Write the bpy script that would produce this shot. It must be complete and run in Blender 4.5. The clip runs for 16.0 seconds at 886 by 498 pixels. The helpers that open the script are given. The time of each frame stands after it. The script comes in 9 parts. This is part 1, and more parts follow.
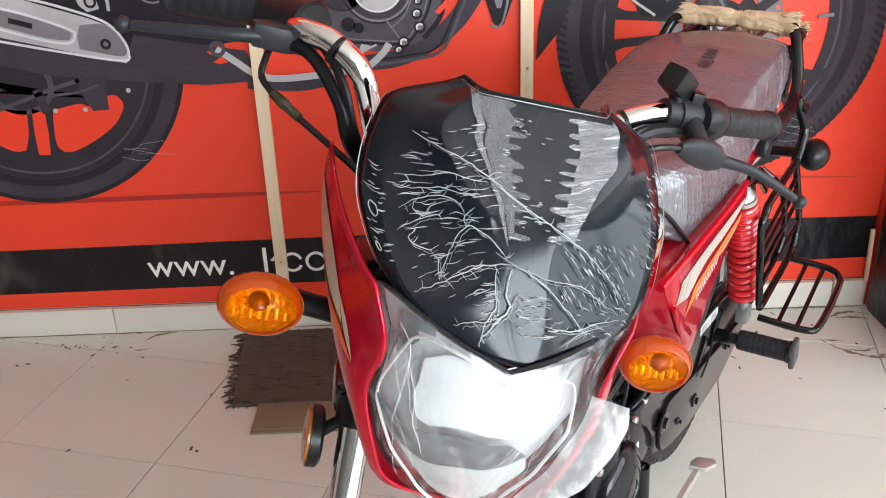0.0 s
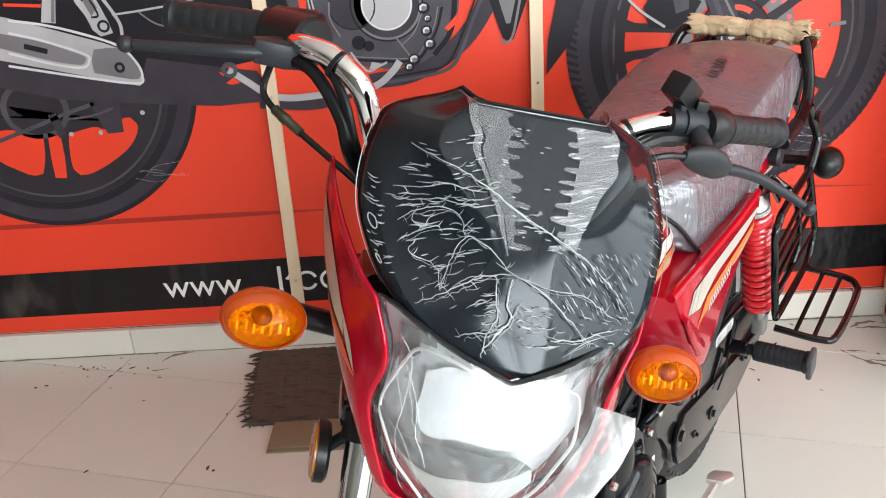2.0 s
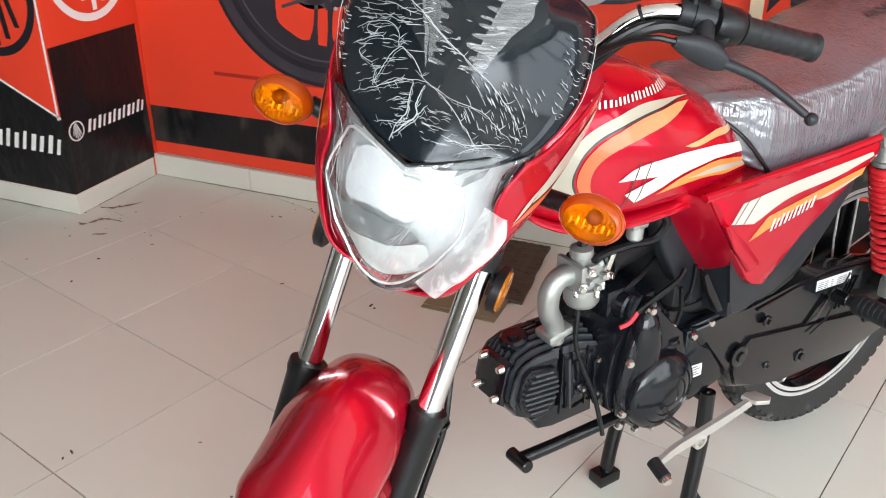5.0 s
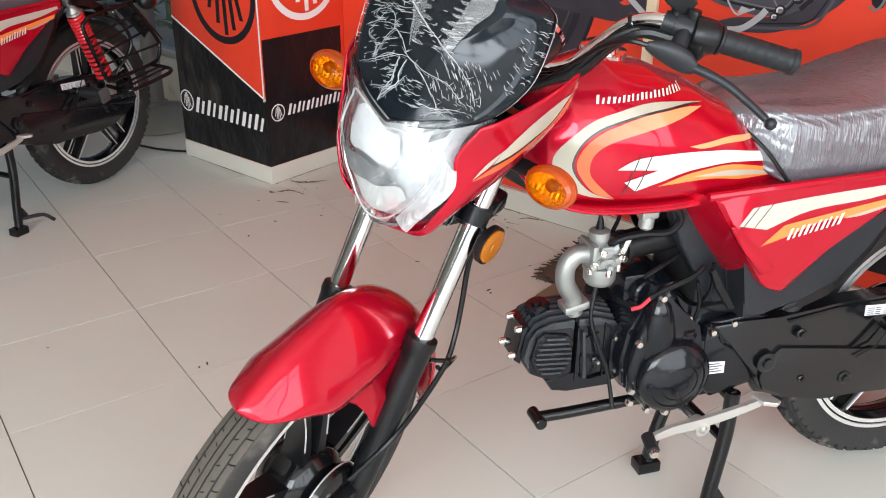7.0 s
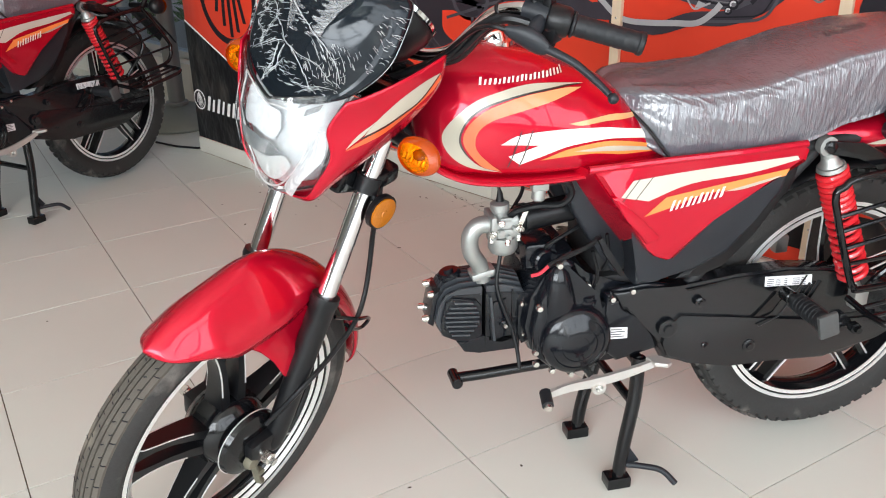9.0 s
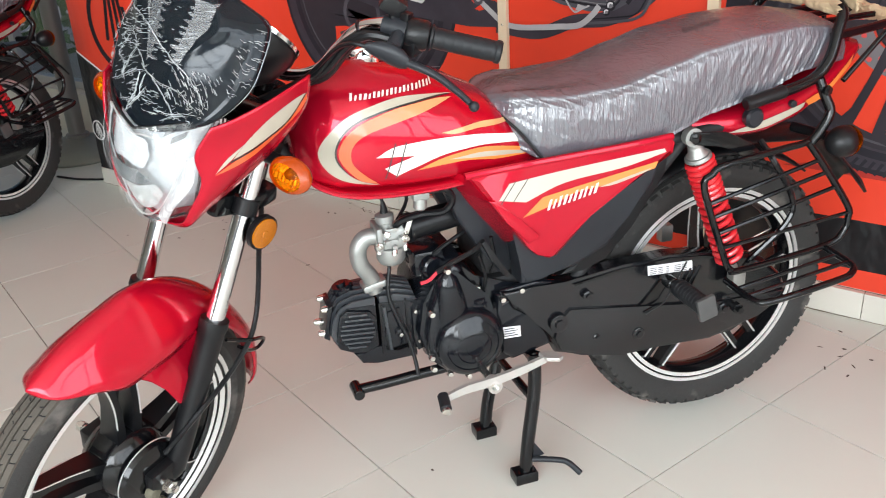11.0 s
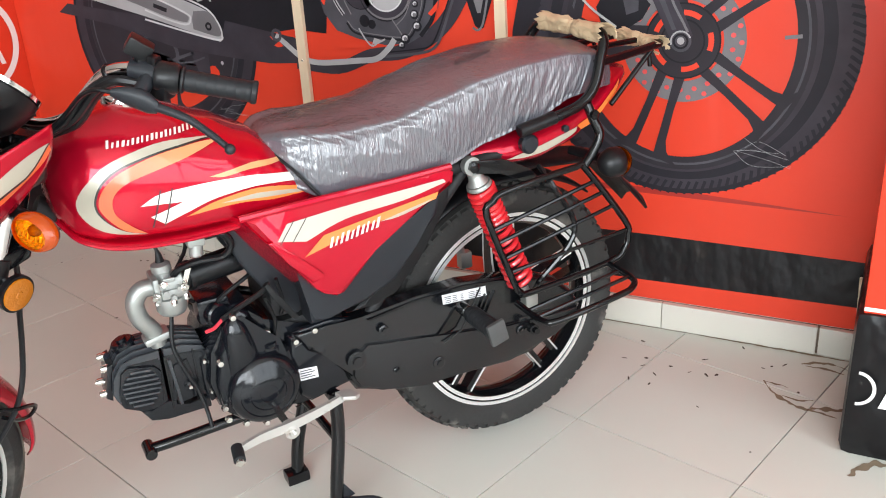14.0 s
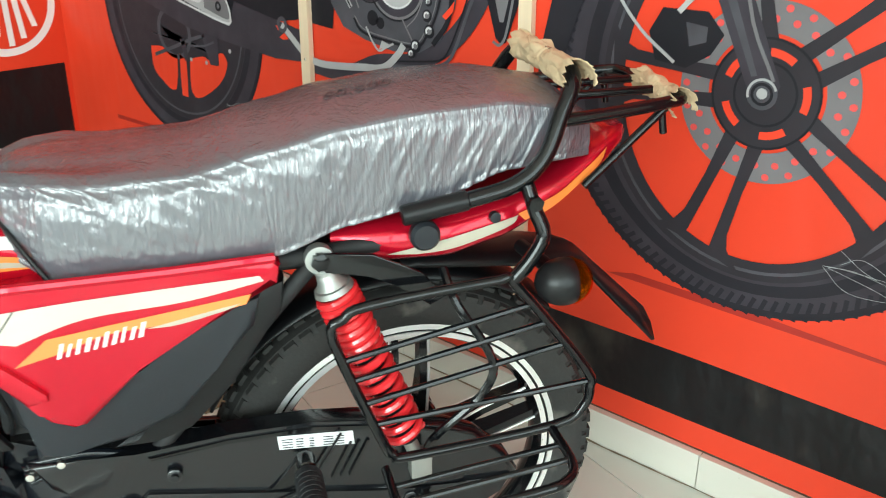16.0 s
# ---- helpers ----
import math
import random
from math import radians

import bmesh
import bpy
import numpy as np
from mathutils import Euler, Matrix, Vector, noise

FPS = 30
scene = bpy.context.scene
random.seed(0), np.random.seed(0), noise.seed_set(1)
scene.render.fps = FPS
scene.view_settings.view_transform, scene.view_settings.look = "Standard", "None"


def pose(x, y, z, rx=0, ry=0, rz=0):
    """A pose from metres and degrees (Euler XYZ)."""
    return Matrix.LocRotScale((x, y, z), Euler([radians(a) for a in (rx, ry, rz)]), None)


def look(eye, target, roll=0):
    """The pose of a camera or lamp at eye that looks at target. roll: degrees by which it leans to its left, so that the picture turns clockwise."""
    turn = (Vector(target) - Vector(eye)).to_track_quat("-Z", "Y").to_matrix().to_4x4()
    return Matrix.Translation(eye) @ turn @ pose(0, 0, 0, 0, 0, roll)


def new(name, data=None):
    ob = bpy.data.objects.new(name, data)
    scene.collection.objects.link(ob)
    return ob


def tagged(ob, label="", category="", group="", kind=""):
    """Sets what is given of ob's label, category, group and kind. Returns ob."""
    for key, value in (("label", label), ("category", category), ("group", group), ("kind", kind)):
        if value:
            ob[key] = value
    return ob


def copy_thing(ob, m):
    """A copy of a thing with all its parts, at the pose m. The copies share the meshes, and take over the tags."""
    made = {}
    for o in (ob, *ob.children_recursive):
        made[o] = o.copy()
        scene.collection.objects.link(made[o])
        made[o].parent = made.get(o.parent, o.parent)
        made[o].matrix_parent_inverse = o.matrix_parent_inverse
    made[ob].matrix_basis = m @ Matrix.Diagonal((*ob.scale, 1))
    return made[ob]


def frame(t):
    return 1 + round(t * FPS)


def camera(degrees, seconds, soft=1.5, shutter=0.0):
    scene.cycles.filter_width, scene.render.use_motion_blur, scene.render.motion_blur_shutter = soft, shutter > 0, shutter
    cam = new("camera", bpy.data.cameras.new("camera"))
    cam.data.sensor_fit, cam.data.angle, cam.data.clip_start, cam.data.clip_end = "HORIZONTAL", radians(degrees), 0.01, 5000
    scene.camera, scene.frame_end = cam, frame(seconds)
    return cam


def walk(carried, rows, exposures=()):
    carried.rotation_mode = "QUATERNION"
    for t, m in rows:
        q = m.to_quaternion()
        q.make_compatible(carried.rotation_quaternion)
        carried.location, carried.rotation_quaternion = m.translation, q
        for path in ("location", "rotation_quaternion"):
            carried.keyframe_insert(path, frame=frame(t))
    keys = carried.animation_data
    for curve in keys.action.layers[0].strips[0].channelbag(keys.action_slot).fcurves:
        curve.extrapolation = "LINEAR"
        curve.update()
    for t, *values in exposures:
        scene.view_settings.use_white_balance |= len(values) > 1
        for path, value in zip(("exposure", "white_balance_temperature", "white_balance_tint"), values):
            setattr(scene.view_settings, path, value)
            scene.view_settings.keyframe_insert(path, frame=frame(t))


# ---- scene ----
cam = camera(53.5, 16.0, soft=1.0, shutter=0.25)
PATH = [
    (0, (0.345, -1.069, 1.214), (0.365, 0.745, 0.371), -1.9),
    (0.5, (0.347, -1.067, 1.218), (0.362, 0.76, 0.404), -2.2),
    (1, (0.348, -1.063, 1.22), (0.358, 0.777, 0.435), -2.6),
    (1.5, (0.35, -1.064, 1.218), (0.354, 0.777, 0.436), -3.0),
    (2, (0.359, -1.069, 1.208), (0.337, 0.761, 0.404), -3.4),
    (2.5, (0.378, -1.079, 1.199), (0.311, 0.736, 0.361), -3.8),
    (3, (0.423, -1.087, 1.186), (0.287, 0.706, 0.309), -3.0),
    (3.5, (0.479, -1.091, 1.17), (0.224, 0.682, 0.281), -2.2),
    (4, (0.544, -1.129, 1.161), (0.147, 0.616, 0.27), -1.4),
    (4.5, (0.631, -1.187, 1.155), (0.091, 0.518, 0.261), -0.4),
    (7, (1.096, -1.268, 1.163), (-0.054, 0.135, 0.32), 0.6),
    (7.5, (1.18, -1.287, 1.163), (-0.018, 0.087, 0.337), 1.1),
    (8, (1.27, -1.253, 1.159), (0.012, 0.062, 0.33), -0.2),
    (10.5, (1.448, -1.203, 1.176), (0.248, 0.168, 0.35), -3.4),
    (11, (1.463, -1.187, 1.175), (0.319, 0.237, 0.362), -3.4),
    (11.5, (1.471, -1.174, 1.175), (0.38, 0.298, 0.374), -3.6),
    (12, (1.493, -1.162, 1.177), (0.467, 0.365, 0.391), -3.7),
    (12.5, (1.508, -1.152, 1.176), (0.531, 0.406, 0.391), -3.7),
    (13, (1.526, -1.137, 1.172), (0.6, 0.452, 0.385), -3.7),
    (13.5, (1.544, -1.118, 1.171), (0.665, 0.497, 0.384), -3.6),
    (14, (1.558, -1.101, 1.173), (0.675, 0.521, 0.404), -3.5),
    (14.5, (1.573, -1.075, 1.171), (0.674, 0.545, 0.417), -2.3),
    (15, (1.554, -0.908, 1.141), (0.61, 0.676, 0.366), -1.7),
    (15.5, (1.554, -0.651, 1.13), (0.544, 0.923, 0.421), 1.0),
    (16, (1.61, -0.324, 1.1), (0.391, 1.061, 0.33), 0.3),
]
walk(cam, [(t, look(eye, target, roll)) for t, eye, target, roll in PATH],
     exposures=((0, 0.10, 6500, 10), (1, 0.18, 6500, 10), (2, 0.18, 6500, 9), (3, 0.06, 6500, 9), (4, 0.05, 6500, 9), (7, 0.01, 6500, 11), (11.5, 0.01, 6500, 10), (14.8, -0.04, 6500, 10), (15.5, -0.03, 6500, 4), (16, 0.10, 6420, -6)))

from mathutils.bvhtree import BVHTree

# ---- world and light ----
world = bpy.data.worlds.new("daylight")
scene.world = world
world.use_nodes = True
wn = world.node_tree
sky = wn.nodes.new("ShaderNodeTexSky")
sky.sky_type, sky.sun_disc, sky.sun_elevation, sky.sun_rotation = "NISHITA", False, radians(48), radians(200)
wn.links.new(sky.outputs[0], wn.nodes["Background"].inputs[0])
wn.nodes["Background"].inputs[1].default_value = 0.12

sun = new("sun", bpy.data.lights.new("sun", "SUN"))
sun.data.energy, sun.data.angle, sun.data.color = 1.2, radians(12), (1.0, 0.95, 0.88)
sun.matrix_world = look((-2, -9, 10), (0, 0, 0))


def window_lamp(name, eye, target, w, h, power, color=(0.925, 0.985, 1.02)):
    """Daylight that comes in through one of the room's openings."""
    lamp = new(name, bpy.data.lights.new(name, "AREA"))
    lamp.data.shape, lamp.data.size, lamp.data.size_y = "RECTANGLE", w, h
    lamp.data.energy, lamp.data.color = power, color
    lamp.matrix_world = look(eye, target)
    return lamp


window_lamp("shopfront_daylight", (2.3, -4.34, 1.72), (1.2, 0.0, 0.8), 3.2, 2.0, 292)
window_lamp("side_door_daylight", (3.85, -1.6, 1.6), (0.0, -1.0, 0.9), 3.4, 2.3, 122)


# ---- materials ----
def surface(name, color, rough=0.5, metal=0.0, coat=0.0, var=0.10, scale=3.0, fine=90.0, bump=0.04, stretch=(1, 1, 1), spec=0.5, dirt=None, random_tint=0.0, depth=0.002):
    """A surface with broad tone changes, fine grain in gloss and relief, and wear of a second colour where dirt is given."""
    m = bpy.data.materials.new(name)
    m.use_nodes = True
    t, p = m.node_tree, m.node_tree.nodes["Principled BSDF"]
    co = t.nodes.new("ShaderNodeTexCoord")
    mp = t.nodes.new("ShaderNodeMapping")
    mp.inputs["Scale"].default_value = stretch
    t.links.new(co.outputs["Object"], mp.inputs[0])

    def noise_node(s, detail):
        n = t.nodes.new("ShaderNodeTexNoise")
        n.inputs["Scale"].default_value, n.inputs["Detail"].default_value = s, detail
        t.links.new(mp.outputs[0], n.inputs["Vector"])
        return n

    big, small = noise_node(scale, 4), noise_node(fine, 3)
    mix = t.nodes.new("ShaderNodeMix")
    mix.data_type = "RGBA"
    mix.inputs[6].default_value = (*[c * (1 - var) for c in color], 1)
    mix.inputs[7].default_value = (*[min(1, c * (1 + var)) for c in color], 1)
    t.links.new(big.outputs[0], mix.inputs[0])
    out = mix.outputs[2]
    if dirt:
        ramp = t.nodes.new("ShaderNodeValToRGB")
        ramp.color_ramp.elements[0].position, ramp.color_ramp.elements[1].position = dirt[1], dirt[1] + 0.12
        spots = noise_node(dirt[2], 6)
        t.links.new(spots.outputs[0], ramp.inputs[0])
        d = t.nodes.new("ShaderNodeMix")
        d.data_type = "RGBA"
        d.inputs[7].default_value = (*dirt[0], 1)
        t.links.new(ramp.outputs[0], d.inputs[0])
        t.links.new(out, d.inputs[6])
        out = d.outputs[2]
    if random_tint:
        info = t.nodes.new("ShaderNodeObjectInfo")
        hsv = t.nodes.new("ShaderNodeHueSaturation")
        val = t.nodes.new("ShaderNodeMapRange")
        val.inputs["To Min"].default_value, val.inputs["To Max"].default_value = 1 - random_tint, 1 + random_tint
        t.links.new(info.outputs["Random"], val.inputs[0])
        t.links.new(val.outputs[0], hsv.inputs["Value"])
        t.links.new(out, hsv.inputs["Color"])
        out = hsv.outputs[0]
    t.links.new(out, p.inputs["Base Color"])
    rr = t.nodes.new("ShaderNodeMapRange")
    rr.inputs["To Min"].default_value, rr.inputs["To Max"].default_value = max(0.02, rough * 0.8), min(1, rough * 1.2)
    t.links.new(small.outputs[0], rr.inputs[0])
    t.links.new(rr.outputs[0], p.inputs["Roughness"])
    b = t.nodes.new("ShaderNodeBump")
    b.inputs["Strength"].default_value, b.inputs["Distance"].default_value = bump, depth
    t.links.new(small.outputs[0], b.inputs["Height"])
    t.links.new(b.outputs[0], p.inputs["Normal"])
    p.inputs["Metallic"].default_value = metal
    p.inputs["Coat Weight"].default_value = coat
    p.inputs["Coat Roughness"].default_value = 0.04
    p.inputs["Specular IOR Level"].default_value = spec
    return m


def clear_film(name, gloss_low, gloss_high, haze, rough=0.06, scale=(9, 26, 40), tint=(0.95, 0.96, 0.97), relief=0.3):
    """Clear plastic: mostly see-through, with patches that lift off and shine, and a milky haze in streaks."""
    m = bpy.data.materials.new(name)
    m.use_nodes = True
    t = m.node_tree
    t.nodes.remove(t.nodes["Principled BSDF"])
    out = t.nodes["Material Output"]
    co = t.nodes.new("ShaderNodeTexCoord")
    mp = t.nodes.new("ShaderNodeMapping")
    mp.inputs["Scale"].default_value = scale
    t.links.new(co.outputs["Object"], mp.inputs[0])
    area = t.nodes.new("ShaderNodeTexNoise")
    area.inputs["Scale"].default_value, area.inputs["Detail"].default_value, area.inputs["Distortion"].default_value = 1, 2, 0.8
    fine = t.nodes.new("ShaderNodeTexNoise")
    fine.inputs["Scale"].default_value, fine.inputs["Detail"].default_value, fine.inputs["Distortion"].default_value = 2.6, 4, 1.5
    for n in (area, fine):
        t.links.new(mp.outputs[0], n.inputs["Vector"])

    def ranged(src, a, b, lo, hi):
        r = t.nodes.new("ShaderNodeMapRange")
        for k, v in zip(("From Min", "From Max", "To Min", "To Max"), (a, b, lo, hi)):
            r.inputs[k].default_value = v
        t.links.new(src.outputs[0], r.inputs[0])
        return r
    shine = ranged(area, 0.52, 0.545, gloss_low, gloss_high)
    milk = ranged(fine, 0.48, 0.72, haze[0], haze[1])
    see, gloss, white = (t.nodes.new("ShaderNodeBsdf" + k) for k in ("Transparent", "Glossy", "Diffuse"))
    see.inputs[0].default_value = (*tint, 1)
    gloss.inputs[0].default_value, gloss.inputs["Roughness"].default_value = (1, 1, 1, 1), rough
    white.inputs[0].default_value = (0.85, 0.86, 0.87, 1)
    a, b = t.nodes.new("ShaderNodeMixShader"), t.nodes.new("ShaderNodeMixShader")
    t.links.new(shine.outputs[0], a.inputs[0])
    t.links.new(see.outputs[0], a.inputs[1])
    t.links.new(gloss.outputs[0], a.inputs[2])
    t.links.new(milk.outputs[0], b.inputs[0])
    t.links.new(a.outputs[0], b.inputs[1])
    t.links.new(white.outputs[0], b.inputs[2])
    bump = t.nodes.new("ShaderNodeBump")
    bump.inputs["Strength"].default_value, bump.inputs["Distance"].default_value = relief, 0.003
    t.links.new(fine.outputs[0], bump.inputs["Height"])
    t.links.new(bump.outputs[0], gloss.inputs["Normal"])
    t.links.new(b.outputs[0], out.inputs[0])
    return m


RED = surface("red_candy_paint", (0.49, 0.0038, 0.022), 0.24, 0.45, 0.60, 0.06, 2, 900, 0.0, spec=0.12)
CREAM = surface("cream_decal", (0.40, 0.365, 0.29), 0.3, 0, 0.35, 0.04, 6, 300, 0.01)
WHITE = surface("white_decal", (0.70, 0.665, 0.605), 0.3, 0, 0.5, 0.06, 6, 300, 0.01)
CREAM2 = surface("pale_cream_decal", (0.50, 0.46, 0.395), 0.3, 0, 0.35, 0.10, 7, 300, 0.01)
ORANGE = surface("orange_decal", (0.80, 0.22, 0.045), 0.3, 0, 0.6, 0.18, 9, 300, 0.01)


def fade(name, near, far, x0, x1):
    """A printed decal whose tone changes along the machine."""
    m = surface(name, near, 0.3, 0, 0.5, 0.05, 9, 300, 0.01)
    t, p = m.node_tree, m.node_tree.nodes["Principled BSDF"]
    co, sep, rng_node, mix = (t.nodes.new("ShaderNode" + k) for k in ("TexCoord", "SeparateXYZ", "MapRange", "Mix"))
    mix.data_type = "RGBA"
    mix.inputs[6].default_value, mix.inputs[7].default_value = (*near, 1), (*far, 1)
    rng_node.inputs["From Min"].default_value, rng_node.inputs["From Max"].default_value = x0, x1
    t.links.new(co.outputs["Object"], sep.inputs[0])
    t.links.new(sep.outputs["X"], rng_node.inputs[0])
    t.links.new(rng_node.outputs[0], mix.inputs[0])
    t.links.new(mix.outputs[2], p.inputs["Base Color"])
    return m


AMBERD = fade("amber_decal", (0.60, 0.31, 0.13), (0.68, 0.11, 0.032), 0.60, 0.77)
BLACKLINE = surface("black_decal", (0.015, 0.013, 0.012), 0.35, 0, 0.5, 0.1, 9, 300, 0.01)
BLACKP = surface("black_plastic", (0.006, 0.0062, 0.0072), 0.34, 0, 0, 0.15, 5, 400, 0.08, spec=0.3)
GREYP = surface("dark_grey_plastic", (0.016, 0.018, 0.022), 0.42, 0, 0, 0.12, 5, 500, 0.1, spec=0.3)
BLACKM = surface("black_enamel", (0.004, 0.0042, 0.005), 0.14, 0, 0.12, 0.15, 4, 250, 0.03, spec=0.36)
CASE = surface("black_case_enamel", (0.0050, 0.0055, 0.0070), 0.22, 0, 0.30, 0.2, 6, 160, 0.06, spec=0.42, dirt=((0.03, 0.029, 0.028), 0.68, 22))
ENGINE = surface("black_engine_paint", (0.005, 0.006, 0.0085), 0.17, 0, 0.12, 0.2, 7, 120, 0.16, spec=0.34, dirt=((0.045, 0.043, 0.042), 0.68, 30))
TREAD = surface("dusty_tread_rubber", (0.082, 0.072, 0.060), 0.8, 0, 0, 0.3, 9, 160, 0.3, dirt=((0.15, 0.13, 0.105), 0.58, 12), spec=0.25)
DUSTY = surface("dusty_cast_lever", (0.13, 0.12, 0.085), 0.7, 0.2, 0, 0.4, 40, 160, 0.4)
# engine paint made lighter, for the light that fin edges catch
FIN = surface("lightened_engine_fin", (0.026, 0.029, 0.034), 0.34, 0, 0.2, 0.2, 20, 300, 0.10, dirt=((0.09, 0.088, 0.085), 0.62, 40))
RUBBER = surface("tyre_rubber", (0.028, 0.027, 0.026), 0.7, 0, 0, 0.25, 8, 220, 0.25, dirt=((0.11, 0.10, 0.09), 0.58, 14), spec=0.3)
GRIP = surface("grip_rubber", (0.011, 0.012, 0.014), 0.5, 0, 0, 0.15, 8, 300, 0.15, spec=0.3)
CHROME = surface("chrome", (0.80, 0.81, 0.82), 0.08, 1, 0, 0.03, 5, 300, 0.01)
ALLOY = surface("cast_alloy", (0.37, 0.38, 0.365), 0.46, 0.75, 0, 0.12, 9, 220, 0.18, dirt=((0.25, 0.23, 0.20), 0.66, 40))
SILVER = surface("machined_rim_edge", (0.85, 0.85, 0.84), 0.3, 0.7, 0.2, 0.05, 9, 260, 0.03)
STEELW = surface("brushed_pedal_steel", (0.58, 0.565, 0.54), 0.36, 0.7, 0, 0.12, 9, 180, 0.1, dirt=((0.33, 0.27, 0.20), 0.62, 45))
BOLT = surface("zinc_bolt", (0.75, 0.74, 0.70), 0.25, 1, 0, 0.1, 20, 300, 0.05)
SPRING = surface("red_spring_coat", (0.62, 0.02, 0.028), 0.25, 0, 0.7, 0.08, 8, 300, 0.03)
CARDB = surface("brown_kraft_paper", (0.54, 0.40, 0.25), 0.8, 0, 0, 0.2, 14, 120, 0.5, dirt=((0.27, 0.17, 0.09), 0.6, 25))
PAPER = surface("white_sticker", (0.66, 0.66, 0.67), 0.5, 0, 0.2, 0.04, 10, 200, 0.02)
INK = surface("printed_ink", (0.03, 0.03, 0.035), 0.5, 0, 0, 0.1, 10, 200, 0.02)
REDWIRE = surface("red_wire", (0.6, 0.03, 0.05), 0.4)
DARK = surface("dark_void_plastic", (0.010, 0.010, 0.011), 0.7)
GAUGEW = surface("dial_white", (0.7, 0.7, 0.68), 0.4)
VISOR = surface("smoked_visor", (0.007, 0.010, 0.0135), 0.11, 0, 0.0, 0.2, 5, 20, 0.0, spec=0.36)
REFLECTOR = surface("headlamp_reflector", (0.60, 0.62, 0.63), 0.30, 0.40, 0, 0.10, 30, 120, 0.25)
LENS = clear_film("clear_lens", 0.05, 0.05, (0, 0), 0.03, relief=0.0)
FILM = clear_film("clear_visor_film", 0.0, 0.0, (0.0, 0.0), 0.12, (14, 16, 5), relief=0.12)
# no gloss in the lifted film: its sheen is painted as pale haze
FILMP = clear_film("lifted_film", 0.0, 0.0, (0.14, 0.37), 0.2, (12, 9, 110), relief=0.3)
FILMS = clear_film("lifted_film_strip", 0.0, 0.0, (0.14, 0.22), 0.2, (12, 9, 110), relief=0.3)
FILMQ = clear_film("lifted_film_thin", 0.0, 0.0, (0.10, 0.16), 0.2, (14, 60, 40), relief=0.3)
FILM2 = clear_film("milky_film", 0.04, 0.10, (0.03, 0.24), 0.14, (16, 22, 12), relief=0.6)
FILM3 = clear_film("loose_milky_film", 0.05, 0.12, (0.38, 0.66), 0.16, (16, 22, 12), relief=0.6)
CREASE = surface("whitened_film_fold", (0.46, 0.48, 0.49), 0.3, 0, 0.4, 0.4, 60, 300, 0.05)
CREASE2 = surface("white_film_fold", (0.60, 0.61, 0.62), 0.3, 0, 0.4, 0.2, 60, 300, 0.05)
AMBERF = surface("flat_amber_reflector", (0.40, 0.125, 0.004), 0.25, 0, 0.35, 0.2, 60, 260, 0.4)
AMBERR = surface("deep_orange_rim", (0.36, 0.047, 0.0016), 0.20, 0, 0.35, 0.1, 60, 300, 0.02)


def amber_lens():
    """Amber plastic that shows the reflector behind it."""
    m = bpy.data.materials.new("amber_lens")
    m.use_nodes = True
    t = m.node_tree
    p = t.nodes["Principled BSDF"]
    p.inputs["Base Color"].default_value, p.inputs["Roughness"].default_value = (0.80, 0.17, 0.003, 1), 0.10
    p.inputs["Coat Weight"].default_value = 0.6
    see, mix = t.nodes.new("ShaderNodeBsdfTransparent"), t.nodes.new("ShaderNodeMixShader")
    see.inputs[0].default_value = (1.0, 0.42, 0.012, 1)
    co, wave, ramp, bump = (t.nodes.new("ShaderNode" + k) for k in ("TexCoord", "TexNoise", "MapRange", "Bump"))
    wave.inputs["Scale"].default_value, wave.inputs["Detail"].default_value = 90, 3
    ramp.inputs["From Min"].default_value, ramp.inputs["From Max"].default_value = 0.42, 0.60
    ramp.inputs["To Min"].default_value, ramp.inputs["To Max"].default_value = 0.02, 0.14
    bump.inputs["Strength"].default_value, bump.inputs["Distance"].default_value = 0.7, 0.002
    t.links.new(co.outputs["Object"], wave.inputs["Vector"])
    t.links.new(wave.outputs[0], ramp.inputs[0])
    t.links.new(wave.outputs[0], bump.inputs["Height"])
    t.links.new(bump.outputs[0], p.inputs["Normal"])
    t.links.new(ramp.outputs[0], mix.inputs[0])
    t.links.new(see.outputs[0], mix.inputs[1])
    t.links.new(p.outputs[0], mix.inputs[2])
    t.links.new(mix.outputs[0], t.nodes["Material Output"].inputs[0])
    return m


AMBER = amber_lens()
SPARKLE = surface("signal_reflector", (0.92, 0.86, 0.70), 0.14, 0.9, 0, 0.1, 60, 170, 1.0, depth=0.004)


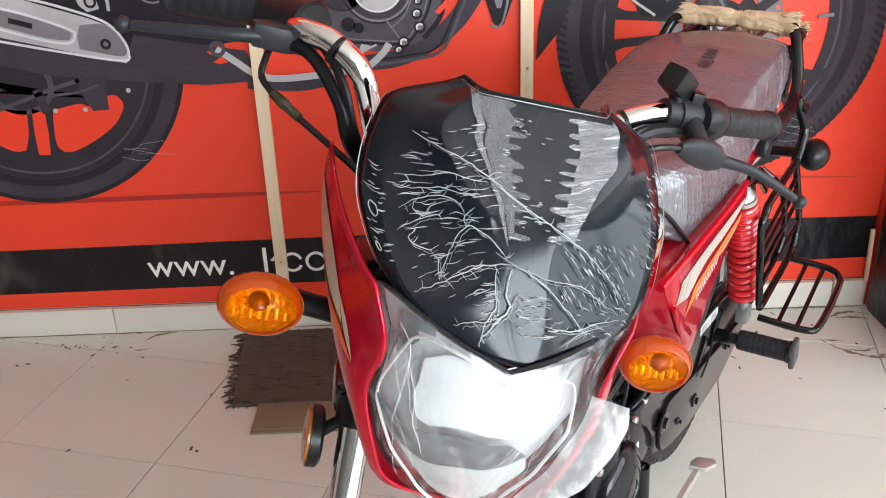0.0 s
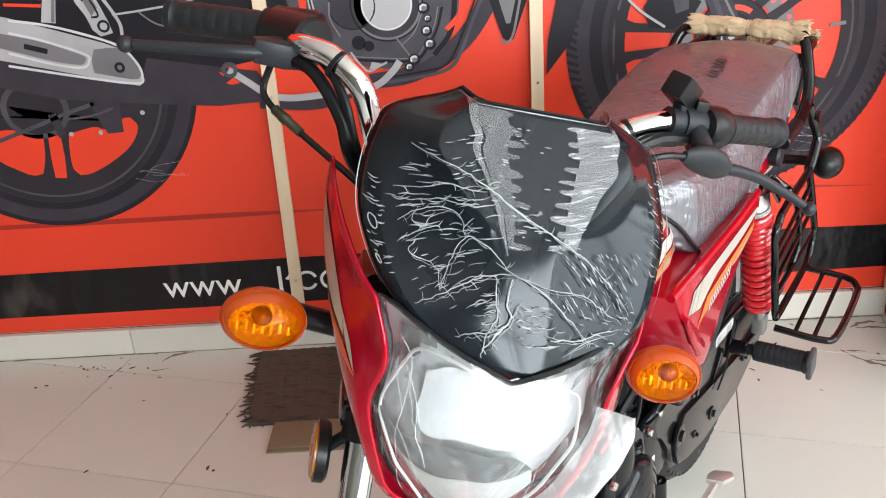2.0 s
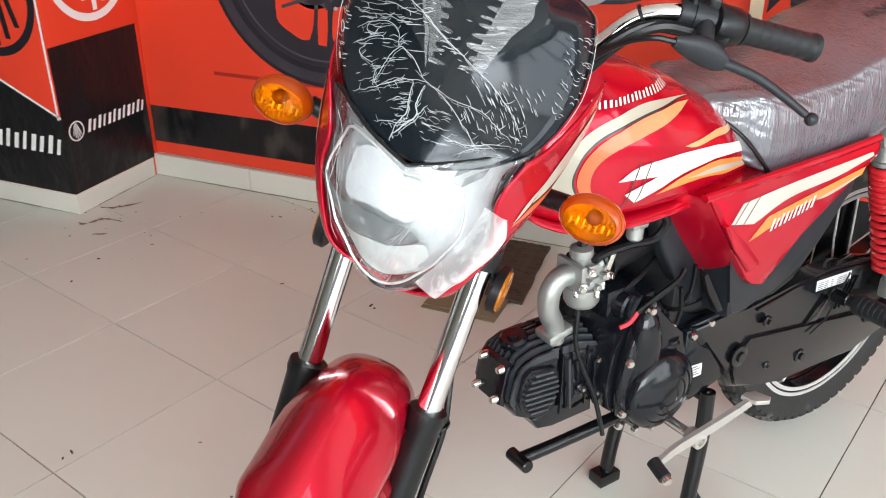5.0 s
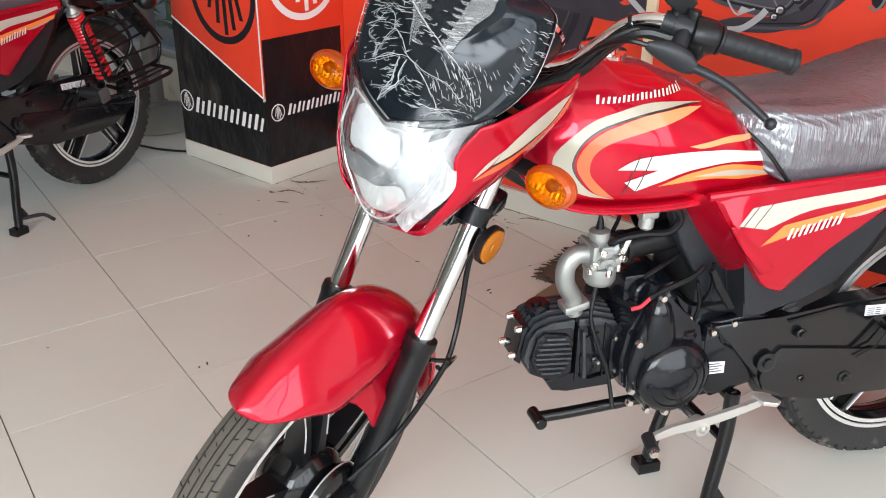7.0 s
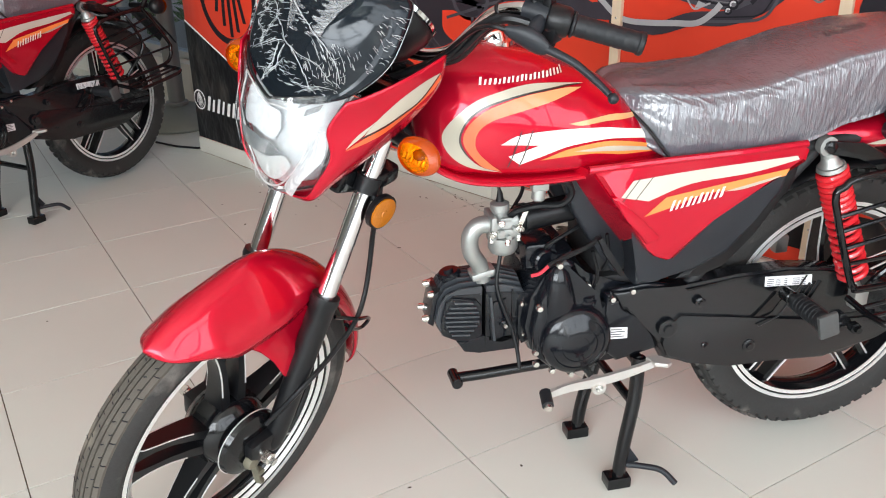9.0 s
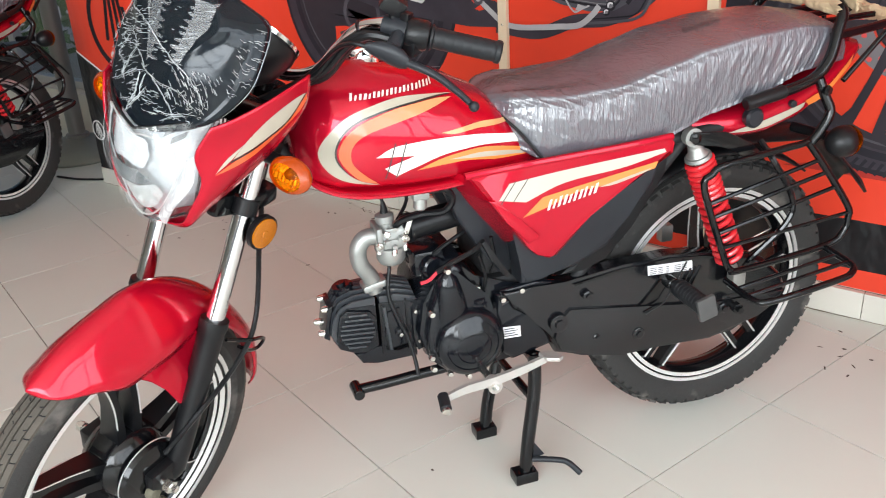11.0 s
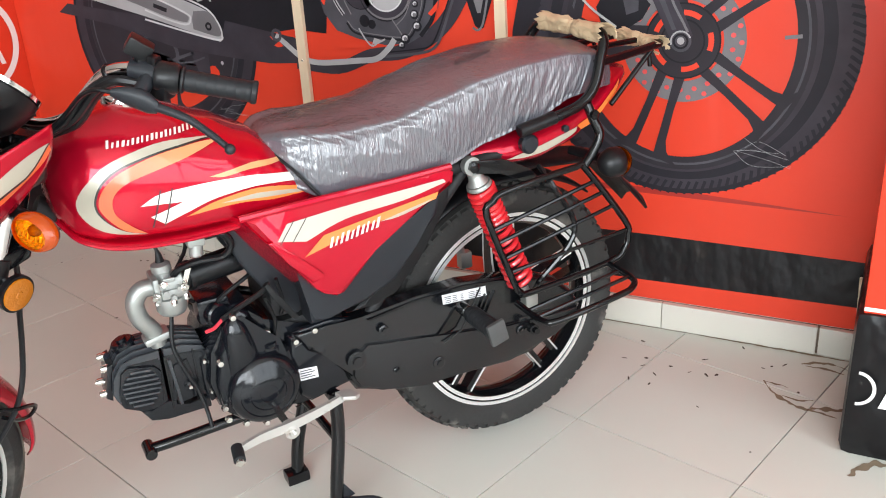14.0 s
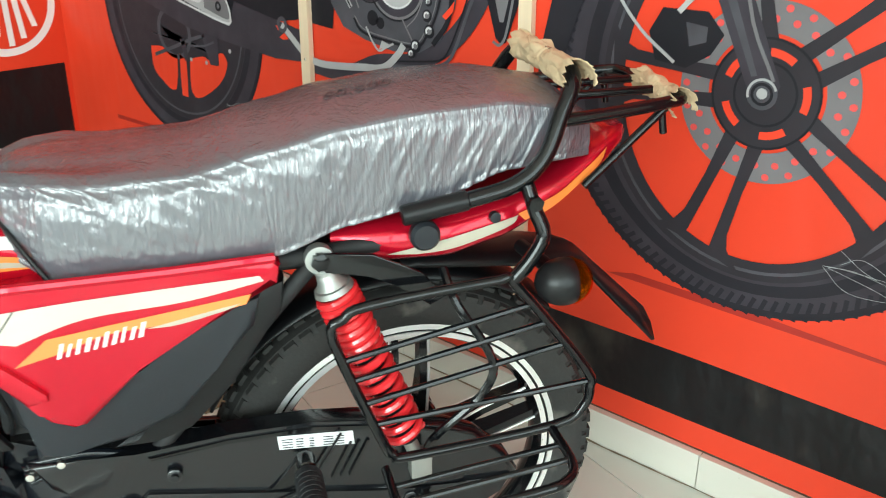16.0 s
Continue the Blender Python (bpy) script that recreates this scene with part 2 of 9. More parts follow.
def seat_wrap():
    """Plum-grey seat vinyl under shiny crinkled plastic wrap."""
    m = surface("wrapped_seat_vinyl", (0.094, 0.089, 0.101), 0.60, 0, 1.0, 0.20, 10, 60, 0.2, (1, 2.2, 1), 0.35)
    t, p = m.node_tree, m.node_tree.nodes["Principled BSDF"]
    co = t.nodes.new("ShaderNodeTexCoord")
    heights = []
    for turn, scale, stretch, power in ((30, 40, (1, 0.5, 0.13), 1.0), (18, 105, (1, 0.5, 0.12), 0.40), (-52, 60, (1, 0.5, 0.10), 0.45)):
        mp, n, fold, amount = (t.nodes.new("ShaderNode" + k) for k in ("Mapping", "TexNoise", "Math", "Math"))
        mp.inputs["Scale"].default_value, mp.inputs["Rotation"].default_value = stretch, (0, radians(turn), 0)
        n.inputs["Scale"].default_value, n.inputs["Detail"].default_value, n.inputs["Distortion"].default_value = scale, 3, 1.0
        fold.operation, fold.inputs[1].default_value = "PINGPONG", 0.09
        amount.operation, amount.inputs[1].default_value = "MULTIPLY", power
        t.links.new(co.outputs["Object"], mp.inputs[0])
        t.links.new(mp.outputs[0], n.inputs["Vector"])
        t.links.new(n.outputs[0], fold.inputs[0])
        t.links.new(fold.outputs[0], amount.inputs[0])
        heights.append(amount.outputs[0])
    while len(heights) > 1:
        add = t.nodes.new("ShaderNodeMath")
        t.links.new(heights.pop(), add.inputs[0])
        t.links.new(heights.pop(), add.inputs[1])
        heights.append(add.outputs[0])
    b = t.nodes.new("ShaderNodeBump")
    b.inputs["Strength"].default_value, b.inputs["Distance"].default_value = 0.50, 0.016
    t.links.new(heights[0], b.inputs["Height"])
    t.links.new(b.outputs[0], p.inputs["Coat Normal"])
    p.inputs["Coat Roughness"].default_value, p.inputs["Coat IOR"].default_value = 0.15, 1.95
    p.inputs["Coat Tint"].default_value = (0.91, 0.96, 1.0, 1)
    return m


SEATW = seat_wrap()
TILE = surface("beige_porcelain_tile", (0.612, 0.622, 0.568), 0.36, 0, 0, 0.05, 2.5, 60, 0.03, spec=0.32, random_tint=0.025, dirt=((0.50, 0.44, 0.37), 0.70, 5))
GROUT = surface("dirty_grout", (0.165, 0.125, 0.09), 0.9, 0, 0, 0.3, 6, 80, 0.3)
SKIRT = surface("white_skirting_tile", (0.61, 0.585, 0.52), 0.3, 0, 0.2, 0.05, 4, 90, 0.05, random_tint=0.05, dirt=((0.46, 0.40, 0.31), 0.64, 7))
PLASTERD = surface("grey_green_distemper", (0.26, 0.27, 0.25), 0.85, 0, 0, 0.08, 2, 60, 0.15)
PLASTER = surface("off_white_plaster", (0.68, 0.65, 0.60), 0.85, 0, 0, 0.06, 2, 60, 0.15)
VINYLR = surface("red_banner_vinyl", (0.71, 0.050, 0.021), 0.40, 0, 0, 0.09, 2.2, 5, 0.8, (1, 1, 0.35), spec=0.35, depth=0.012)
VINYLK = surface("black_banner_vinyl", (0.008, 0.0078, 0.009), 0.34, 0, 0, 0.25, 3, 9, 1.0, (1, 1, 0.6), spec=0.32, depth=0.02, dirt=((0.045, 0.038, 0.033), 0.58, 7))
VINYLW = surface("white_banner_print", (0.80, 0.78, 0.76), 0.45, 0, 0, 0.04, 4, 30, 0.1)
PRT = surface("print_tyre_grey", (0.042, 0.036, 0.046), 0.55, 0, 0, 0.45, 11, 30, 0.1, spec=0.2)
PRT2 = surface("print_tyre_shoulder", (0.020, 0.018, 0.024), 0.55, 0, 0, 0.25, 9, 30, 0.1, spec=0.2)
PRK = surface("print_black", (0.013, 0.012, 0.016), 0.55, 0, 0, 0.3, 9, 30, 0.1, spec=0.2)
PRW = surface("print_wheel_grey", (0.028, 0.024, 0.030), 0.55, 0, 0, 0.35, 8, 30, 0.1, spec=0.2)
VINYLS = surface("print_light_edge", (0.58, 0.57, 0.58), 0.5, 0, 0, 0.2, 9, 40, 0.1)
VINYLP = surface("print_pink_hole", (0.66, 0.070, 0.065), 0.45)
PRG = surface("print_graphite", (0.070, 0.066, 0.078), 0.55, 0, 0, 0.5, 12, 40, 0.1, spec=0.2)
PRM = surface("print_mid_grey", (0.15, 0.14, 0.15), 0.55, 0, 0, 0.3, 10, 40, 0.1)
PRS = surface("print_silver", (0.38, 0.37, 0.38), 0.5, 0, 0, 0.25, 9, 40, 0.1)
WOOD = surface("pale_batten_wood", (0.72, 0.57, 0.40), 0.6, 0, 0, 0.14, 5, 60, 0.25, (9, 9, 0.6), dirt=((0.45, 0.31, 0.18), 0.68, 6))
JUTE = surface("brown_jute", (0.085, 0.062, 0.045), 0.95, 0, 0, 0.35, 14, 140, 0.9, (1, 4, 1), dirt=((0.03, 0.024, 0.018), 0.55, 30))
BOARD = surface("olive_cardboard", (0.20, 0.155, 0.095), 0.85, 0, 0, 0.15, 8, 100, 0.3)
SMEAR = surface("mud_and_edge_brown", (0.22, 0.165, 0.11), 0.9, 0, 0, 0.4, 30, 150, 0.5)
SPECK = surface("dark_grit", (0.06, 0.045, 0.032), 0.9, 0, 0, 0.4, 60, 150, 0.4)
GALV = surface("painted_steel_post", (0.22, 0.225, 0.215), 0.45, 0.3, 0, 0.12, 5, 90, 0.1)
LEAF = surface("garden_leaf", (0.05, 0.13, 0.03), 0.55, 0, 0, 0.4, 4, 60, 0.1, random_tint=0.3)
ALU = surface("window_aluminium", (0.45, 0.46, 0.46), 0.4, 0.8)
ASPHALT = surface("outdoor_paving", (0.30, 0.28, 0.25), 0.9, 0, 0, 0.15, 1.5, 40, 0.3)


# ---- geometry helpers ----
def finish(name, bm, mat, parent=None, label="", m=None, angle=38):
    """Link a bmesh as one object, under parent where there is one."""
    if m is not None:
        bm.transform(m)
    bmesh.ops.recalc_face_normals(bm, faces=bm.faces)
    me = bpy.data.meshes.new(name)
    bm.to_mesh(me)
    bm.free()
    for p in me.polygons:
        p.use_smooth = True
    me.set_sharp_from_angle(angle=radians(angle))
    for one in (mat if isinstance(mat, (list, tuple)) else (mat,)):
        me.materials.append(one)
    ob = new(name, me)
    if parent is not None:
        ob.parent = parent
    if label:
        tagged(ob, label)
    return ob


def part(name, bm, mat, parent, label="", m=None, angle=38):
    return finish(name, bm, mat, parent, label, m, angle)


def structure(name, bm, mat, label="", angle=38):
    return tagged(finish(name, bm, mat, None, label, None, angle), kind="structure")


def spline(pts, n=6, closed=False):
    """Points along a smooth curve through pts."""
    p = [Vector(q) for q in pts]
    k = len(p)
    out = []
    for i in range(k if closed else k - 1):
        a = p[(i - 1) % k] if closed or i else p[0] * 2 - p[1]
        b, c = p[i], p[(i + 1) % k]
        d = p[(i + 2) % k] if closed or i + 2 < k else c * 2 - b
        for j in range(n):
            u = j / n
            out.append(0.5 * (2 * b + (c - a) * u + (2 * a - 5 * b + 4 * c - d) * u * u + (3 * b - a - 3 * c + d) * u ** 3))
    if not closed:
        out.append(p[-1])
    return out


def tube(bm, pts, r, seg=10, closed=False):
    """A round tube along pts; r is one radius or one for each point."""
    pts = [Vector(p) for p in pts]
    k = len(pts)
    rad = r if isinstance(r, (list, tuple)) else [r] * k
    side = None
    rings = []
    for i, p in enumerate(pts):
        ahead = pts[(i + 1) % k] if closed or i + 1 < k else p
        back = pts[i - 1] if closed or i else p
        d = (ahead - back).normalized()
        if side is None:
            side = d.orthogonal().normalized()
        side = (side - d * side.dot(d)).normalized()
        up = d.cross(side)
        rings.append([bm.verts.new(p + (side * math.cos(a) + up * math.sin(a)) * rad[i]) for a in (2 * math.pi * j / seg for j in range(seg))])
    for i in range(k if closed else k - 1):
        a, b = rings[i], rings[(i + 1) % k]
        for j in range(seg):
            bm.faces.new((a[j], a[(j + 1) % seg], b[(j + 1) % seg], b[j]))
    if not closed:
        bm.faces.new(rings[0][::-1])
        bm.faces.new(rings[-1])
    return bm


def lathe(bm, prof, centre, axis, seg=40, closed=False):
    """Turn a profile of (radius, height along axis) round the axis."""
    axis = Vector(axis).normalized()
    side = axis.orthogonal().normalized()
    up = axis.cross(side)
    c = Vector(centre)
    rings = []
    for r, h in prof:
        if r < 1e-6:
            rings.append([bm.verts.new(c + axis * h)])
        else:
            rings.append([bm.verts.new(c + axis * h + (side * math.cos(a) + up * math.sin(a)) * r) for a in (2 * math.pi * j / seg for j in range(seg))])
    pairs = list(zip(rings, rings[1:])) + ([(rings[-1], rings[0])] if closed else [])
    for a, b in pairs:
        for j in range(seg):
            q = (j + 1) % seg
            if len(a) == 1 and len(b) > 1:
                bm.faces.new((a[0], b[q], b[j]))
            elif len(b) == 1 and len(a) > 1:
                bm.faces.new((a[j], a[q], b[0]))
            elif len(a) > 1:
                bm.faces.new((a[j], a[q], b[q], b[j]))
    if not closed:
        for ring in (rings[0], rings[-1]):
            if len(ring) > 2:
                bm.faces.new(ring)
    return bm


def rod(bm, a, b, r, seg=12, bevel=0.0):
    a, b = Vector(a), Vector(b)
    n = (b - a).length
    e = min(bevel or r * 0.15, n / 3)
    return lathe(bm, [(r - e, 0), (r, e), (r, n - e), (r - e, n)], a, b - a, seg)


def prism(bm, poly, y0, y1, bevel=0.003, plane="xz", steps=2):
    """A polygon in one plane, made thick from y0 to y1, with softened edges."""
    at = {"xz": lambda u, v, w: (u, w, v), "xy": lambda u, v, w: (u, v, w), "yz": lambda u, v, w: (w, u, v)}[plane]
    lo = [bm.verts.new(at(u, v, y0)) for u, v in poly]
    hi = [bm.verts.new(at(u, v, y1)) for u, v in poly]
    faces = [bm.faces.new(lo), bm.faces.new(hi[::-1])]
    k = len(poly)
    for i in range(k):
        faces.append(bm.faces.new((lo[i], hi[i], hi[(i + 1) % k], lo[(i + 1) % k])))
    if bevel:
        edges = list({e for f in faces[:2] for e in f.edges})
        bmesh.ops.bevel(bm, geom=edges, offset=bevel, segments=steps, profile=0.6 if steps == 2 else 0.5, affect="EDGES")
    return bm


def block(bm, centre, size, bevel=0.004, turn=None):
    new_bm = bmesh.new()
    bmesh.ops.create_cube(new_bm, size=1)
    new_bm.transform(Matrix.Diagonal((*size, 1)))
    if bevel:
        bmesh.ops.bevel(new_bm, geom=list(new_bm.edges), offset=bevel, segments=2, profile=0.6, affect="EDGES")
    new_bm.transform(Matrix.Translation(centre) @ (turn if turn is not None else Matrix()))
    me = bpy.data.meshes.new("tmp")
    new_bm.to_mesh(me)
    new_bm.free()
    bm.from_mesh(me)
    bpy.data.meshes.remove(me)
    return bm


def loft(bm, rings, closed=True, caps=True):
    """Skin rows of points."""
    rows = [[bm.verts.new(p) for p in ring] for ring in rings]
    k = len(rows[0])
    for a, b in zip(rows, rows[1:]):
        for j in range(k if closed else k - 1):
            bm.faces.new((a[j], a[(j + 1) % k], b[(j + 1) % k], b[j]))
    if caps and closed:
        bm.faces.new(rows[0][::-1])
        bm.faces.new(rows[-1])
    return bm


def lerp_rows(rows, x):
    """Values between rows whose first number is the key, which falls or rises."""
    rows = sorted(rows)
    if x <= rows[0][0]:
        return rows[0][1:]
    for a, b in zip(rows, rows[1:]):
        if x <= b[0]:
            u = (x - a[0]) / (b[0] - a[0])
            u2 = u * u * (3 - 2 * u) * 0.35 + u * 0.65
            return tuple(p + (q - p) * u2 for p, q in zip(a[1:], b[1:]))
    return rows[-1][1:]


def patch(bm, poly, lay, step=0.012):
    """A flat outline cut into small cells and laid on a surface by lay(u, v)."""
    vs = [bm.verts.new((u, v, 0)) for u, v in poly]
    bm.faces.new(vs)
    us, ws = [p[0] for p in poly], [p[1] for p in poly]
    for axis, lo, hi in ((0, min(us), max(us)), (1, min(ws), max(ws))):
        c = lo + step
        while c < hi:
            co = Vector((c, 0, 0)) if axis == 0 else Vector((0, c, 0))
            no = Vector((1, 0, 0)) if axis == 0 else Vector((0, 1, 0))
            bmesh.ops.bisect_plane(bm, geom=list(bm.verts) + list(bm.edges) + list(bm.faces), plane_co=co, plane_no=no)
            c += step
    for v in bm.verts:
        v.co = Vector(lay(v.co.x, v.co.y))
    return bm


def smooth_poly(poly, n=5, sharp=55):
    """Round off an outline between its sharp corners."""
    k = len(poly)
    p = [Vector((a, b, 0)) for a, b in poly]
    corners = [i for i in range(k) if (p[i] - p[i - 1]).angle(p[(i + 1) % k] - p[i], 0) > radians(sharp)]
    if len(corners) < 2:
        return [(q.x, q.y) for q in spline(p, n, True)]
    out = []
    for c, d in zip(corners, corners[1:] + [corners[0] + k]):
        run = [p[i % k] for i in range(c, d + 1)]
        out += [(q.x, q.y) for q in (spline(run, n) if len(run) > 2 else run)[:-1]]
    return out


def mirrored(poly):
    return [(x, -y, z) for x, y, z in poly]


# ---- the motorcycle: x forward, y to its left, z up, rear axle over the origin ----
RAKE, LOCK = radians(22.45), radians(42.8)
HEAD = Vector((0.8686, 0, 0.8))
STEER = Matrix.Translation(HEAD) @ Matrix.Rotation(LOCK, 4, Vector((-math.sin(RAKE), 0, math.cos(RAKE)))) @ Matrix.Translation(-HEAD)
FORKD = Vector((math.sin(RAKE), 0, -math.cos(RAKE)))

TANK = [(0.847, 0.030, 0.800, 0.740), (0.835, 0.062, 0.826, 0.705), (0.815, 0.090, 0.849, 0.685), (0.78, 0.110, 0.868, 0.672), (0.72, 0.124, 0.882, 0.666),
        (0.65, 0.130, 0.868, 0.664), (0.58, 0.128, 0.842, 0.665), (0.52, 0.121, 0.812, 0.667), (0.46, 0.107, 0.768, 0.671), (0.425, 0.095, 0.735, 0.676)]


def tank_y(x, z):
    hw, zt, zb = lerp_rows(TANK, x)
    zw = zb + 0.38 * (zt - zb)
    v = (z - zw) / (zt - zw) if z > zw else (zw - z) / (zw - zb)
    n = 2.3 if z > zw else 3.8
    return hw * max(0.0, 1 - min(1.0, abs(v)) ** n) ** (1 / n)


def tank_ring(x, k=40):
    hw, zt, zb = lerp_rows(TANK, x)
    zw = zb + 0.38 * (zt - zb)
    out = []
    for i in range(k):
        a = 2 * math.pi * i / k
        c, s = math.cos(a), math.sin(a)
        n = 2.3 if s > 0 else 3.8
        y = hw * math.copysign(abs(c) ** (2 / n), c)
        z = zw + (zt - zw if s > 0 else zw - zb) * math.copysign(abs(s) ** (2 / n), s)
        out.append((x, y, z))
    return out


def letter_bars(parent, n, u0, v0, u1, v1, h, lay, slant=0.25, first=1.0):
    """A row of plain slanted bars in place of a maker's lettering."""
    du, dv = (u1 - u0) / n, (v1 - v0) / n
    for i in range(2 * n):
        k, wide = i / 2, (0.26, 0.20, 0.24, 0.28, 0.22, 0.25)[i % 6]
        a, b = (u0 + du * k, v0 + dv * k), (u0 + du * (k + wide), v0 + dv * (k + wide))
        s = math.copysign(slant * h, du)
        hh = h * (first if i == 0 else (1.0, 0.86, 1.0, 0.94, 0.82, 1.0, 0.9)[i % 7])
        bm = bmesh.new()
        patch(bm, [a, b, (b[0] + s, b[1] + hh), (a[0] + s, a[1] + hh)], lay, 0.03)
        part("badge_bar", bm, WHITE, parent, "plain white bar")


def make_wheel(root, name, centre, tyre_r, width, m, knobs, brake_side):
    """Cast wheel with five pairs of spokes, machined edges, and a tyre with its tread."""
    c = Vector(centre)
    body = bmesh.new()
    lip, big = (0.205, 0.0) if knobs else (0.2185, 0.011)
    lathe(body, [(lip, -0.027), (0.222, -0.027), (0.222, -0.020), (0.209, -0.014), (0.209, 0.014), (0.222, 0.020), (0.222, 0.027), (lip, 0.027), (0.199, 0.012), (0.196, 0.008), (0.196, -0.008), (0.199, -0.012)], c, (0, 1, 0), 72, True)
    lathe(body, [(0.0, -0.055), (0.03, -0.055), (0.052, -0.045), (0.058 + big * 0.6, -0.026), (0.058 + big, -0.018), (0.058 + big, 0.018), (0.058 + big * 0.6, 0.026), (0.052, 0.045), (0.03, 0.055), (0.0, 0.055)], c, (0, 1, 0), 40)
    edge, spokes = bmesh.new(), []
    for i in range(5):
        for s in (-1, 1):
            a = radians(90 + 72 * i)
            d, t = Vector((math.cos(a), 0, math.sin(a))), Vector((-math.sin(a), 0, math.cos(a)))
            p0, p1 = c + d * 0.05 + t * s * 0.014, c + d * 0.2 + t * s * 0.022
            w0, w1 = t * 0.009, t * 0.0065
            ring = lambda p, w, h: [p - w + Vector((0, -h, 0)), p + w + Vector((0, -h, 0)), p + w + Vector((0, h, 0)), p - w + Vector((0, h, 0))]
            mid = (p0 + p1) / 2 + t * s * 0.004
            spoke = bmesh.new()
            if knobs:
                loft(spoke, [ring(p0, w0, 0.022), ring(mid, (w0 + w1) / 2.2, 0.016), ring(p1, w1, 0.013)])
            else:
                # bowed spokes that widen where they meet the rim
                p0, w0, w1 = c + d * 0.06 + t * s * 0.016, t * 0.0095, t * 0.0068
                stations = [(0.0, 0.0, w0, 0.022), (0.25, 0.004, w0 * 0.85, 0.019), (0.5, 0.006, w1, 0.016), (0.75, 0.004, w1 * 1.05, 0.014), (0.92, 0.001, w1 * 1.5, 0.013), (1.0, 0.0, w1 * 2.3, 0.012)]
                line = [(p0.lerp(p1, k) + t * bow, wide, h) for k, bow, wide, h in stations]
                loft(spoke, [ring(p, wide, h) for p, wide, h in line])
                for side in (-1, 1):
                    tube(edge, spline([p + wide * s * 0.86 + Vector((0, side * (h + 0.0006), 0)) for p, wide, h in line[1:]], 4), 0.0014, 6)
            spokes.append(spoke)
            for side in (-1, 1) if knobs else ():
                o = Vector((0, side * 0.0005, 0))
                q = [p0 + w0 * s * 0.9 + Vector((0, side * 0.0225, 0)), mid + (w0 + w1) / 2.4 * s * 0.95 + Vector((0, side * 0.0165, 0)), p1 + w1 * s + Vector((0, side * 0.0135, 0))]
                tube(edge, [v + o for v in q], 0.0022, 6)
    wheel = part(name, body, BLACKM, root, "black cast alloy wheel with paired spokes", m)
    for spoke in spokes:
        part("spoke", spoke, BLACKM if knobs else BLACKP, wheel, "", m)
    for side in (-1, 1):
        if knobs:
            lathe(edge, [(0.2175, side * 0.0272), (0.2287, side * 0.0272), (0.2292, side * 0.0295), (0.2175, side * 0.0300)], c, (0, 1, 0), 90, True)
            lathe(edge, [(0.2055, side * 0.0270), (0.2135, side * 0.0272), (0.2135, side * 0.0290), (0.2055, side * 0.0285)], c, (0, 1, 0), 90, True)
        else:
            # an outer lip, and two stripes on the cone inside it
            lathe(edge, [(0.2215, side * 0.0272), (0.2287, side * 0.0272), (0.2292, side * 0.0295), (0.2215, side * 0.0300)], c, (0, 1, 0), 90, True)
            for r0, r1 in ((0.2015, 0.2060), (0.2095, 0.2165)):
                y0, y1 = 0.012 + (r0 - 0.199) * 0.769, 0.012 + (r1 - 0.199) * 0.769
                lathe(edge, [(r0, side * y0), (r1, side * y1), (r1 - 0.0006, side * (y1 + 0.0012)), (r0 - 0.0006, side * (y0 + 0.0012))], c, (0, 1, 0), 90, True)
    part("rim_edge", edge, SILVER, wheel, "bright machined rim edge and spoke lines", m)
    ty = bmesh.new()
    w, r = width / 2, tyre_r
    half = [(0.224, 0.029), (0.233, w * 0.86), (r - 0.038, w), (r - 0.020, w * 0.97), (r - 0.0085, w * 0.76)]
    if knobs:
        crown = [(r - 0.004, w * 0.5), (r - 0.002, w * 0.25), (r - 0.0015, 0)]
    else:
        crown = [(r - 0.0065, w * 0.60), (r - 0.0052, w * 0.40), (r - 0.0045, w * 0.20), (r - 0.0045, 0)]
    prof = half + crown + [(a, -b) for a, b in reversed(half + crown[:-1])]
    lathe(ty, prof + [(0.216, -0.02), (0.216, 0.02)], c, (0, 1, 0), 96, True)
    tyre = part("tyre", ty, RUBBER, wheel, "black rubber tyre with dusty sidewall", m, 30)
    if not knobs:
        # running ribs with grooves between them
        high = lambda f: r - 0.0008 - 0.0085 * abs(f) ** 2.2
        for f0, f1 in ((-0.80, -0.55), (-0.49, -0.17), (-0.11, 0.11), (0.17, 0.49), (0.55, 0.80)):
            rib = bmesh.new()
            lathe(rib, [(high(f0) - 0.006, w * f0), (high(f0), w * (f0 + 0.012)), (high((f0 + f1) / 2), w * (f0 + f1) / 2), (high(f1), w * (f1 - 0.012)), (high(f1) - 0.006, w * f1)], c, (0, 1, 0), 96, True)
            part("tread_rib", rib, TREAD, tyre, "dusty grooved tread", m, 30)
    tr = bmesh.new()
    n = 64 if knobs else 46
